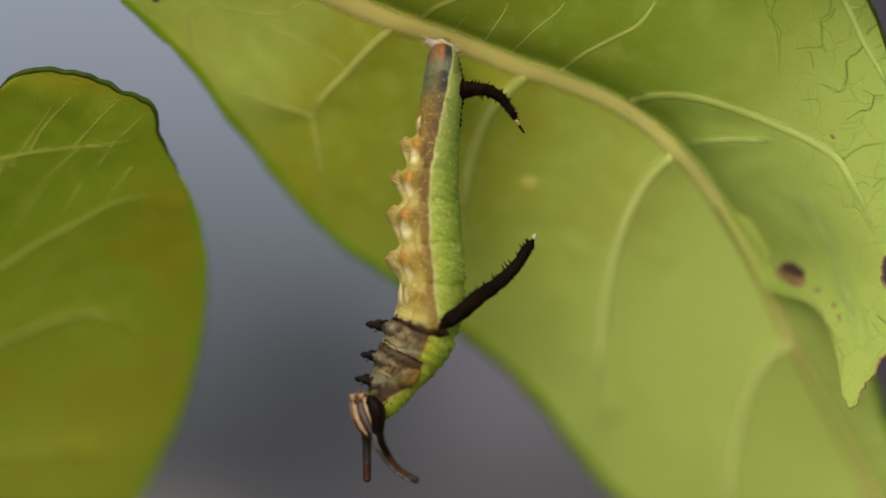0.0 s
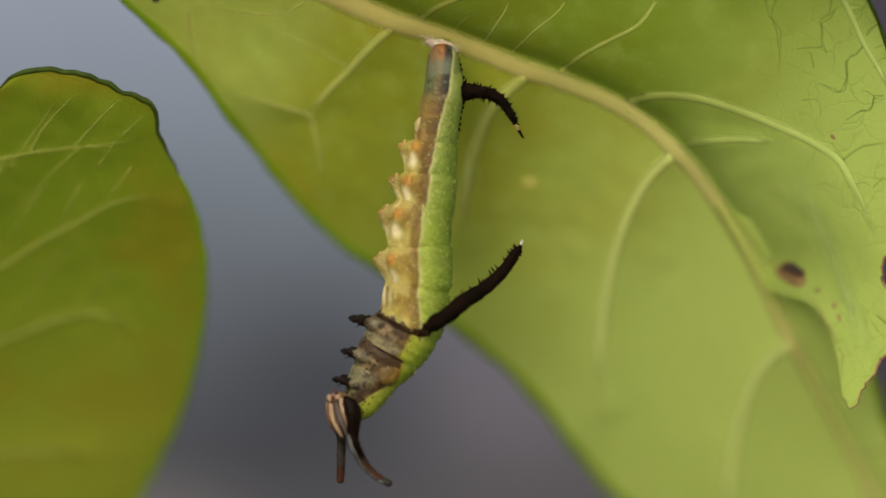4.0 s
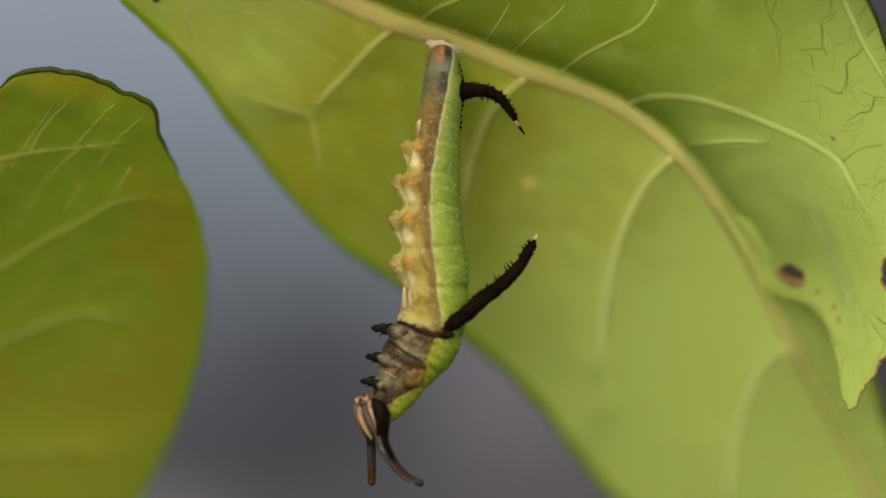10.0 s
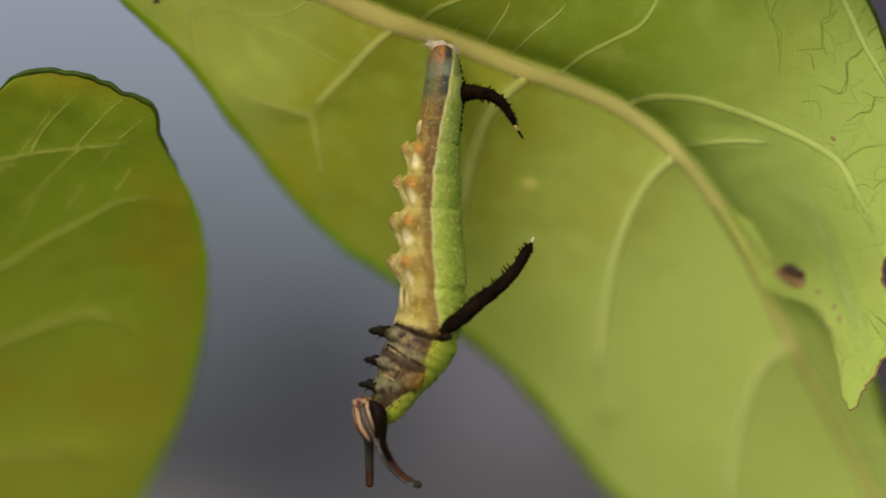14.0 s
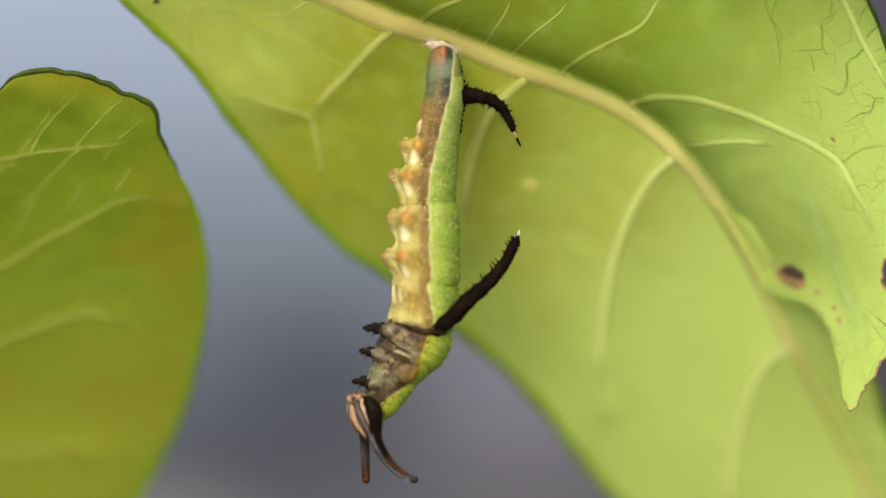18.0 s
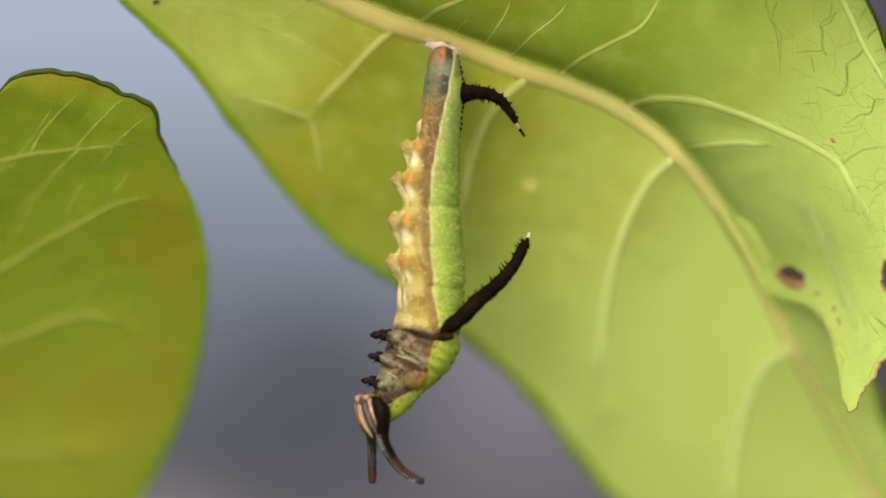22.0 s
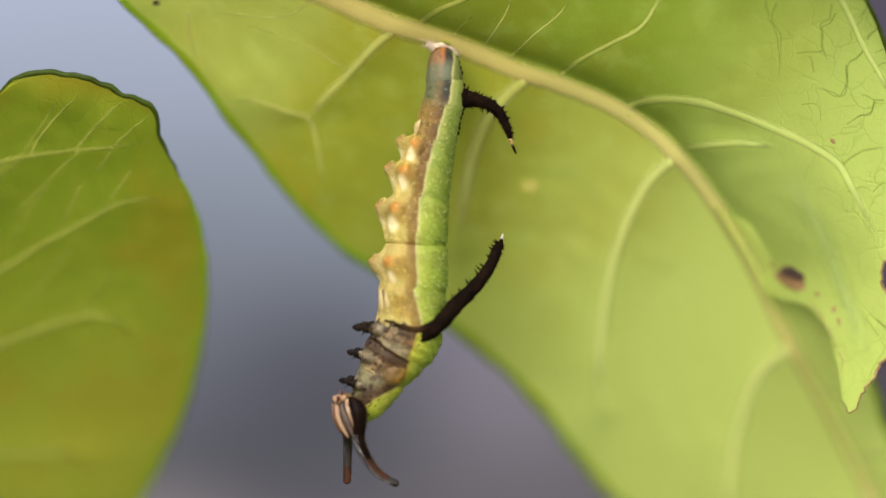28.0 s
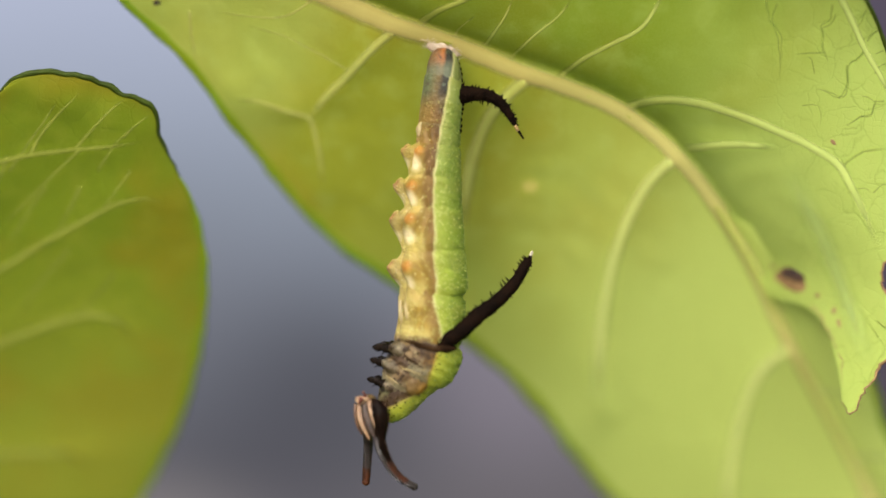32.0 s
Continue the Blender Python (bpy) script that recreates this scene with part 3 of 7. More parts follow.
def make_main_leaf():
    leaf = thing("leaf", LEAF_POSE, "large yellow-green leaf seen from below, torn at one edge", "leaf", "leaves of the plant")
    rib = [(-17.77, 7.92), (-14.26, 6.35), (-11.13, 4.95), (-7.6, 3.32), (-3.65, 1.6), (0.09, 0.09), (4.31, -1.7), (8.71, -3.49), (12.73, -5.51), (16.36, -8.53), (19.42, -12.91), (22.05, -17.74), (25.14, -24.62), (31.63, -38.09), (36.16, -48.81), (40.16, -58.69)]
    near_veins = (([(-3.58, 1.01), (-5.19, -0.45), (-7.15, -2.61), (-8.84, -4.32), (-9.98, -5.88)], 0.34, 0.27), ([(-9.98, -5.88), (-11.78, -5.39), (-13.66, -4.73), (-15.46, -4.52)], 0.24, 0.12), ([(-9.98, -5.88), (-9.7, -7.69), (-9.49, -9.63), (-9.52, -11.81)], 0.2, 0.08), ([(5.89, -2.76), (4.42, -4.11), (3.03, -5.93), (1.87, -8.84), (1.13, -12.22), (0.51, -15.94)], 0.50, 0.46), ([(16.37, -9.11), (14.68, -10.87), (13.22, -13.64), (12.01, -17.22), (11.13, -22.14), (10.73, -26.61), (10.75, -30.61)], 0.48, 0.40), ([(24.96, -24.73), (22.82, -27.02), (21.72, -30.29), (20.9, -34.57), (20.54, -39.25), (20.9, -43.13)], 0.48, 0.40), ([(31.37, -37.88), (29.78, -41), (28.77, -45.37)], 0.36, 0.16), ([(-18.35, 2.23), (-18.4, 0.37), (-18.23, -1.67)], 0.12, 0.06), ([(-7.01, -2), (-9.15, -0.84), (-11.54, 0.43), (-14.31, 1.26)], 0.07, 0.04), ([(-8.83, 3.58), (-11.35, 1.97), (-13.88, 1.93), (-16.26, 2.22)], 0.09, 0.05),)
    far_veins = (([(-1.52, 1.42), (-0.1, 2.71), (1.77, 3.65), (4.21, 4.96)], 0.22, 0.16), ([(0.76, 0.2), (1.32, 1.2), (2.42, 2.31)], 0.08, 0.04), ([(2.98, -0.44), (3.65, 0.76), (4.62, 2.38), (5.18, 3.75)], 0.12, 0.06), ([(4.83, -1.39), (6.43, 0.57), (8.31, 2.23), (9.24, 3.45)], 0.1, 0.07), ([(8.3, -2.92), (9.98, -1.16), (12.06, 0.12), (14.06, 1.28), (15.11, 2.72), (15.86, 4.3)], 0.17, 0.11), ([(13.13, -5.31), (15.18, -4.31), (18.0, -4.3), (21.2, -5.23), (24.4, -6.48), (26.4, -7.43), (28.09, -8.55), (29.1, -10.17), (30.23, -12.38), (31.08, -14.25)], 0.3, 0.24), ([(17.39, -8.49), (19.21, -7.75), (21.62, -7.45), (23.82, -7.54)], 0.26, 0.22), ([(28.08, 3.12), (28.94, 1.31), (29.88, -0.79), (31.0, -2.7), (31.89, -4.54)], 0.2, 0.14))
    near = half_leaf([(-17.77, 7.92, -19.17, 7.77), (-14.26, 6.35, -22.74, 6.88), (-11.13, 4.95, -23.69, 3.79), (-7.6, 3.32, -18.84, -1.81), (-3.65, 1.6, -15.17, -7.7), (0.09, 0.09, -11.76, -12.82), (4.31, -1.7, -8.61, -16.7), (8.71, -3.49, -4.93, -19.67), (12.73, -5.51, 0.85, -24.93), (16.36, -8.53, 5.86, -30.4), (19.42, -12.91, 8.81, -34.98), (22.05, -17.74, 11.91, -39.21), (25.14, -24.62, 18.88, -45.4), (31.63, -38.09, 29.31, -55.11), (36.16, -48.81, 35.82, -60.63), (40.16, -58.69, 40.07, -59.68)], 190, 68, lambda u, v: 0.9 * v * v - 0.5 * v * math.exp(-6 * v), seed=1.0)

    def ragged(u, b):
        k = min(1.0, max(0.0, (u - 9.2) / 1.0))
        d = Vector((b[0] * 1.7, b[1] * 1.7, 0.0))
        return np.array((noise.noise(d), noise.noise(d + Vector((7, 3, 1))))) * 0.45 * k
    far = half_leaf([(-17.77, 7.92, -17.58, 8.03, -17.27, 8.34), (-14.26, 6.35, -11.72, 10.67, -9.37, 14.65), (-11.13, 4.95, -5.34, 11.37, 0.04, 17.1), (-7.6, 3.32, 1.02, 9.9, 9.25, 16.28), (-3.65, 1.6, 7.21, 7.44, 17.6, 13.66), (0.09, 0.09, 12.55, 4.57, 24.49, 9.25), (4.31, -1.7, 16.7, 1.74, 28.7, 4.76), (8.71, -3.49, 19.96, -1.18, 31.03, 0.22), (12.73, -5.51, 22.74, -5.6, 32.66, -6.34), (14.74, -7.08, 23.89, -10.25, 32.89, -12.89), (16.36, -8.53, 23.85, -12.94, 31.15, -16.13), (17.78, -10.48, 25.45, -16.02, 32.72, -19.05), (19.42, -12.91, 26.54, -16.29, 31.3, -21.28), (20.75, -15.31, 26.26, -18.37, 28.89, -24.08), (22.05, -17.74, 26.11, -19.31, 28.36, -22.27), (22.9, -19.68, 25.21, -19.74, 27.21, -20.11), (23.24, -20.49, 24.53, -20.13, 25.96, -19.68)], 190, 64, lambda u, v: 0.0, ragged, 2.0)
    low = half_leaf([(19.42, -12.91, 22.1, -14.54), (22.05, -17.74, 25.87, -18.28), (23.62, -21.2, 30.17, -24.48), (25.14, -24.62, 31.65, -28.78), (28.23, -30.96, 32.61, -32.11), (31.63, -38.09, 36.23, -39.47), (36.16, -48.81, 40.25, -51.13), (40.16, -58.69, 40.3, -59.04)], 70, 30, lambda u, v: 0.5 * v / 0.12 * math.exp(1 - v / 0.12) + 0.3 * v, None, 3.0)
    # the torn half: a valley beside the midrib, then it curls out towards its margin
    flat = far.reshape(-1, 3)
    pieces = np.array_split(flat[:, ::2], 24)
    d = np.concatenate([away(c, [rib[:12]]) for c in pieces])
    free = 1 - np.exp(-np.concatenate([away(c, [rib]) for c in pieces]) / 1.5)
    x, z, w = flat[:, 0] / 10, flat[:, 2] / 10, d / 10
    flat[:, 1] += free * w ** 1.6 * (-5.065 +2.331 * x +3.971 * z -0.728 * x * x -1.838 * x * z -2.386 * z * z +3.030 * w) + 0.9 * d / 0.5 * np.exp(1 - d / 0.5)
    far = flat.reshape(far.shape)
    near = pillow(near, [v[0] for v in near_veins if v[1] > 0.18], 0.6, 2.2)
    far = pillow(far, [v[0] for v in far_veins if v[1] > 0.2], 0.22, 1.6)
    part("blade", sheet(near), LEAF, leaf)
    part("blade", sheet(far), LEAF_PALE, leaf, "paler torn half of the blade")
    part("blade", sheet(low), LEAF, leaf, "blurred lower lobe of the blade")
    grids = [near, far, low]
    vein([near], rib, 0.84, 0.34, RIB, leaf, "midrib", "thick tan midrib", 90, 0.0, 0.06, 0.08, 0.30, 0.0)
    for pts, r0, r1 in near_veins:
        vein([near], pts, r0, r1, VEIN, leaf)
    vein([far], [(24.23, -8.71), (25.46, -11.02), (27.11, -14.12), (28.35, -17.1), (29.51, -19.8), (30.42, -21.61)], 0.85, 0.7, BAND_PALE, leaf, "pale_band", "lit side of a fold, painted as a pale bluish-green band", 40, 0.0, 0.01, 0.015, 0.0, 0.25, 0.3)
    for pts, r0, r1 in far_veins:
        vein([far], pts, r0 * 1.15, r1 * 1.0, VEIN_SOFT, leaf, n=44, soft=0.25)
    for pts, r0, r1 in (([(27.82, 2.0), (27.43, 1.26), (26.84, 0.87), (27.0, -0.5), (27.22, -1.65)], 0.1, 0.05), ([(29.87, -0.79), (29.31, -1.42), (28.77, -1.74), (28.69, -3.13), (28.52, -3.86), (27.88, -3.98), (26.92, -3.34), (26.29, -3.39)], 0.12, 0.06), ([(29.99, -0.17), (30.55, 0.51), (30.8, 0.69)], 0.1, 0.06), ([(28.43, -8.63), (29.13, -8.11), (30.21, -7.66), (31.74, -7.62)], 0.14, 0.12), ([(28.7, -5.88), (29.55, -5.43), (30.39, -5.19), (30.64, -4.6), (31.7, -4.66)], 0.07, 0.07), ([(29.21, 0.86), (29.62, 1.52), (29.73, 2.4)], 0.07, 0.04), ([(22.87, 3.05), (23.17, 1.6), (23.93, 0.42), (24.01, -1.94)], 0.12, 0.04), ([(30.6, -10.46), (31.2, -9.97), (32.0, -9.97)], 0.08, 0.06), ([(30.58, -2.49), (31.02, -1.96), (31.68, -1.94)], 0.08, 0.05), ([(25.48, -4.43), (26.35, -4.37), (26.82, -4.94), (26.77, -5.97)], 0.06, 0.04), ([(28.83, -10.44), (29.82, -10.11), (30.6, -10.46)], 0.07, 0.05), ([(27.44, 2.62), (27.39, 1.58), (26.76, 1.08), (26.91, -0.62), (27.2, -1.44)], 0.11, 0.055), ([(26.91, -0.72), (25.52, -0.77), (24.93, -0.84)], 0.09, 0.045), ([(28.63, -1.72), (28.62, -3.1), (28.15, -3.94), (27.55, -3.62), (26.43, -3.22)], 0.11, 0.055), ([(29.97, -0.72), (29.3, -1.36), (28.71, -1.72)], 0.13, 0.065), ([(23.59, 2.76), (23.32, 1.55), (23.86, -0.48), (23.88, -2.89)], 0.1, 0.05), ([(30.88, 0.71), (30.26, 0.32), (29.95, -0.09)], 0.1, 0.05), ([(29.95, 2.5), (29.74, 1.92), (29.24, 1.38)], 0.08, 0.04), ([(31.35, -4.37), (30.67, -4.41), (30.36, -5.32), (29.56, -5.39), (29.09, -5.69)], 0.1, 0.05), ([(30.67, -4.41), (30.15, -4.06), (29.54, -3.93)], 0.07, 0.035), ([(31.09, -0.98), (30.49, -1.17)], 0.08, 0.04), ([(26.34, -2.18), (26.13, -1.36), (25.72, -0.95)], 0.08, 0.04)):
        vein([far], pts, r0 * 0.8, r1 * 0.8, VEIN_DARK, leaf, "veinlet", "thin dark green veinlet", 40, 0.12, 0.05, 0.015, 0.0)
    for pts, r0, r1 in (([(30.07, -34.67), (31.52, -34.31), (33.03, -34.12)], 0.2, 0.12), ([(27.13, -28.66), (29.03, -28.85), (30.77, -30.31)], 0.16, 0.08),):
        vein([low], pts, r0, r1, VEIN, leaf)
    margin(near, 0.45, RIM_PALE, leaf, flat=0.25)
    margin(far, 0.16, RIM, leaf, "leaf_margin", "dark green rim", 0.0, 0.55)
    margin(far, 0.11, SCAB, leaf, "torn_edge", "brown dried ragged edge", 0.56, 0.82, 0.0, 0.25)
    margin(far, 0.045, SCAB, leaf, "torn_edge", "thin brown ragged edge", 0.82, 1.0, 0.0, 0.2)
    margin(low, 0.25, RIM_PALE, leaf, flat=0.3)
    patch([far], 24.99, -18.37, 1.1, 0.8, SCAB, leaf, "scab", "brown scab round a dark hole", 1.0, 0.12)
    patch([far], 25.09, -17.96, 0.85, 0.55, ROT, leaf, "dead_spot", "black dead spot", 2.0, 0.24)
    patch([near], 5.89, -11.53, 0.62, 0.5, YELLOW, leaf, "yellow_spot", "yellowed spot", 3.0)
    patch([near], -20.72, 2.83, 0.28, 0.2, ROT, leaf, "dead_spot", "small dark speck", 4.0)
    for k, (x, z) in enumerate(((23.63, -17.87), (26.87, -18.79), (28.0, -19.38), (28.34, -20.0), (27.71, -6.99))):
        patch([far], x, z, 0.24, 0.13, SCAB, leaf, "scab", "small brown scab", 10.0 + k, 0.05, 0.6 * k)
    return leaf


def make_side_leaf():
    leaf = thing("leaf", SIDE_POSE, "darker olive-green leaf with a curled dark rim", "leaf", "leaves of the plant")
    rows = [(-13.41, -3.4, -13.32, -3.46), (-13.61, -4.33, -9.11, -0.93), (-13.89, -5.5, -6.62, 1.24), (-14.18, -6.68, -2.78, 1.31), (-14.45, -8.1, 0.12, 0.04), (-14.81, -9.78, 2.43, -1.34), (-15.17, -11.47, 2.99, -4.2), (-15.67, -13.92, 4.74, -9.39), (-16.29, -16.9, 5.2, -14.74), (-17, -20.45, 4.47, -20.25), (-17.95, -25.12, 2.82, -26.47), (-18.97, -29.92, 0.08, -32.92), (-19.9, -34.29, -4.45, -40.76), (-21.05, -39.9, -11.15, -47.79), (-22.02, -45.1, -22.01, -45.82)]
    side_veins = (([(-14, -6.2), (-11.33, -5.94), (-8.79, -5.5), (-6.27, -4.97), (-3.1, -4.56), (-0.48, -4.26), (1.82, -3.89)], 0.28, 0.12), ([(-6.66, -5.04), (-5.48, -3.13), (-4.02, -1.45), (-2.47, 0.09)], 0.16, 0.06), ([(-3.4, -4.68), (-1.95, -2.97), (-0.59, -1.51), (0.69, -0.48)], 0.12, 0.06), ([(-2.99, -4.62), (-5.28, -6.87), (-7.64, -9.33), (-9.49, -11.14)], 0.1, 0.05), ([(0.29, -3.58), (1.29, -2.58), (2.31, -1.87)], 0.09, 0.05), ([(-16.09, -17.43), (-12.56, -15.95), (-9.48, -14.47), (-6.3, -12.38), (-3.1, -10.46), (-0.93, -9.18), (1.22, -8.56), (2.83, -9.07)], 0.32, 0.12), ([(-17.4, -23.08), (-13.38, -22.1), (-10.19, -21.06), (-7.08, -19.78), (-3.99, -18.92), (-1.89, -19.22), (-0.53, -20.59)], 0.48, 0.24), ([(-19.21, -33.15), (-14.68, -32.25), (-11.1, -31.73), (-7.51, -31.52), (-4.94, -32.36)], 0.56, 0.24), ([(-8.31, -5.15), (-8.98, -6.81), (-10.2, -8.67)], 0.12, 0.06), ([(-3.27, -7.74), (-4.53, -10.16), (-5.62, -12.2)], 0.1, 0.05), ([(-4.63, -13.09), (-7.15, -16.07), (-9.11, -19.09)], 0.1, 0.05), ([(-8.32, -6.41), (-6.6, -4.04), (-5.08, -1.95), (-4.13, -0.55)], 0.09, 0.05), ([(-1.86, -6.39), (-0.26, -4.02), (1.39, -2.44)], 0.09, 0.05), ([(-5.8, -7.88), (-7.25, -9.77), (-9.24, -13.04)], 0.09, 0.05), ([(0.55, -6.36), (-0.83, -8.23), (-2.02, -9.84)], 0.09, 0.05), ([(-1.44, -15.09), (-3.43, -17.63), (-4.83, -19.07)], 0.09, 0.05),)
    inner = half_leaf(rows, 150, 64, lambda u, v: 1.1 * v * v * v + 0.6 * math.sin(v * 5) * v, seed=4.0)
    outer = half_leaf([(a, b, a - (c - a) * 0.8, d) for a, b, c, d in rows], 60, 20, lambda u, v: 2.0 * v * v, seed=6.0)
    inner = pillow(inner, [v[0] for v in side_veins if v[1] > 0.11], 0.15, 1.6)
    part("blade", sheet(inner), LEAF_DARK, leaf)
    part("blade", sheet(outer), LEAF_DARK, leaf)
    vein([inner], [(-13.41, -3.4), (-13.61, -4.33), (-13.89, -5.5), (-14.18, -6.68), (-14.45, -8.1), (-14.81, -9.78), (-15.17, -11.47), (-15.67, -13.92), (-16.29, -16.9), (-17, -20.45), (-17.95, -25.12), (-18.97, -29.92), (-19.9, -34.29), (-21.05, -39.9), (-22.02, -45.1)], 0.5, 0.9, RIB, leaf, "midrib", "pale midrib", 60, 0.0, 0.3, 0.03, 0.4, 0.0)
    for pts, r0, r1 in side_veins:
        vein([inner], pts, r0, r1, VEIN_DEEP, leaf)
    margin(inner, 0.22, RIM, leaf, "leaf_margin", "dark green curled rim", 0.0, 0.47, 0.1, 0.22)
    margin(inner, 0.40, RIM_PALE, leaf, "leaf_margin", "", 0.47, 1.0, flat=0.25)
    return leaf


LEAF_POSE = mm(-0.081, 1.500, 1214.884, 27.358, -0.000, -5.711)
SIDE_POSE = mm(-23.360, 0.000, 1211.040, 31.767, -0.000, -2.862)
leaf = make_main_leaf()
side_leaf = make_side_leaf()

# ---- caterpillar ----
HANG = (-0.16, 0, 14.28)


def segment_mesh(s0, s1, x, z, lean, wrinkles, seed, deep=0.92, over=0.5, tuck=0.035, bulge=0.0, folds=0.0, lobes=()):
    """A barrel ring of the body about its own centre; its ends tuck under the neighbours."""
    bm = bmesh.new()
    c, s = math.cos(radians(lean)), math.sin(radians(lean))
    n, sides = 34, 96
    rings = []
    span_ = s1 - s0
    for k in range(n):
        t = -1 - over + (2 + 2 * over) * k / (n - 1)
        px, pz, w = spline(BODY, min(max((s0 + s1) / 2 + t * span_ / 2, 0.0), len(BODY) - 1.0))
        dx, dz = px - x, pz - z
        lx, lz = dx * c - dz * s, dx * s + dz * c
        f = 1.008 - tuck * min(1, abs(t)) ** 9
        if abs(t) > 1:
            f -= 0.30 * ((abs(t) - 1) / over) ** 2.6
        f += 0.008 * math.sin(t * math.pi * wrinkles)
        ring = []
        for j in range(sides):
            a = 2 * math.pi * j / sides
            r = w * f * (1 + 0.018 * noise.noise(Vector((math.cos(a) * 2.5, math.sin(a) * 2.5, lz * 1.4 + seed))))
            r *= 1 + 0.014 * noise.noise(Vector((math.cos(a) * 8, math.sin(a) * 8, lz * 3.5 + seed)))
            ca = math.cos(a)
            if ca < 0 and bulge:
                r *= 1 + bulge * (-ca) ** 1.3 * (math.exp(-((t + 0.3) / 0.6) ** 2) - 0.45)
            for deg, wide, high in lobes:
                k2 = 0.28 if t < -0.4 else 0.75
                r += high * math.exp(-((math.degrees(a) - deg) / wide) ** 2) * math.exp(-((t + 0.4) / k2) ** 2)
            if folds:
                for deg, wide, much in ((204, 5, 1.0), (246, 6, 0.35), (266, 5, 0.3)):
                    r *= 1 - folds * much * math.exp(-((math.degrees(a) - deg - 9 * math.sin(1.7 * t + seed)) / wide) ** 2)
            if math.cos(a) > 0.2:
                r *= 1 + 0.013 * math.sin(j * 0.5 + 9 * lz)
            ring.append(bm.verts.new((lx + r * math.cos(a), deep * r * math.sin(a), lz)))
        rings.append(ring)
    for a, b in zip(rings, rings[1:]):
        for j in range(sides):
            bm.faces.new((a[j], a[(j + 1) % sides], b[(j + 1) % sides], b[j]))
    bm.faces.new(rings[0])
    bm.faces.new(rings[-1])
    return bm


def proleg(parent, k, deg, high, size):
    """The blunt tip of a stumpy leg, on the crest of its fold of skin."""
    bm = bmesh.new()
    c = Vector(lobe_top(k, deg, high)) * 1.0
    inward = Vector((c.x, c.y, 0)).normalized() * -0.28 * size
    for v in blob(bm, (0, 0, 0), (0.44 * size, 0.46 * size, 0.54 * size), (0, 0, 0), 20, 14, 0, 0.12, k + deg):
        v.co.z -= 0.30 * max(0.0, -v.co.x)
        v.co += c + inward
    return part("proleg", bm, parent.data.materials[0], parent, "blunt orange-tipped stumpy leg")


def pleat(parent, seg, pts, r, label):
    bm = bmesh.new()
    line = [local(seg, *p) for p in pts]
    line = run(line, 16)
    tube(bm, [p + np.array((0.08, 0.12, 0)) for p in line], [r * 0.8 * (0.35 + 0.65 * math.sin(math.pi * (k + 0.5) / 16)) for k in range(16)], 10)
    return part("side_pleat", bm, CREAM, parent, label)


def true_leg(parent, seg, root, tip, size, bend, swell=1.0):
    """Jointed leg: a swollen base, two shelly joints and a hooked claw."""
    a, b = local(seg, *root), local(seg, *tip)
    bm = bmesh.new()
    way = (b - a)
    for v in blob(bm, (0, 0, 0), (0.85 * size * swell, 0.62 * size * swell, 0.62 * size * swell), (0, 0, 0), 30, 18, 0, 0.18, size):
        v.co.z *= 0.85 + 0.25 * v.co.x / size
        v.co = Matrix.Rotation(radians(-6), 3, 'Y') @ v.co + a - way * 0.28 + Vector((0.1, -0.1 * size, 0.0))
    base = part("leg_base", bm, COXA, parent, "spotted grey-brown leg base")
    rng = random.Random(int(size * 100))
    bm = bmesh.new()
    for i in range(16):
        q, u = rng.uniform(-0.8, 0.8), radians(rng.uniform(-150, -20))
        o = Vector((0.85 * q, 0.62 * math.sqrt(1 - q * q) * math.sin(u), 0.62 * math.sqrt(1 - q * q) * math.cos(u) * (0.85 + 0.36 * q))) * size * swell
        r = rng.uniform(0.03, 0.055)
        blob(bm, Matrix.Rotation(radians(-6), 3, 'Y') @ o + a - way * 0.28 + Vector((0.1, -0.1 * size, 0.0)), (r, r, r), seg=7, rings=5)
    tagged(part("freckle_cluster", bm, SHELL, parent, "tiny black dots"), kind="stuff")
    bm = bmesh.new()
    mid = a.lerp(b, 0.5) + Vector((0, 0, 0.06 * size))
    line = run([a, mid, b + Vector((0, 0, bend))], 14)
    radii = [size * (0.37 - 0.20 * (k / 13) + 0.045 * math.cos(k * 1.3)) for k in range(14)]
    radii[-1] = 0.03
    tube(bm, line, radii, 12)
    for k in (5,):
        for y in (-1, 1):
            spike(bm, line[k] + Vector((0, y * radii[k] * 0.8, -radii[k] * 0.5)), line[k] + Vector((-0.12, y * radii[k] * 1.6, -radii[k] * 1.7)), 0.05)
    return part("leg", bm, CLAW, parent, "shiny black hooked leg")


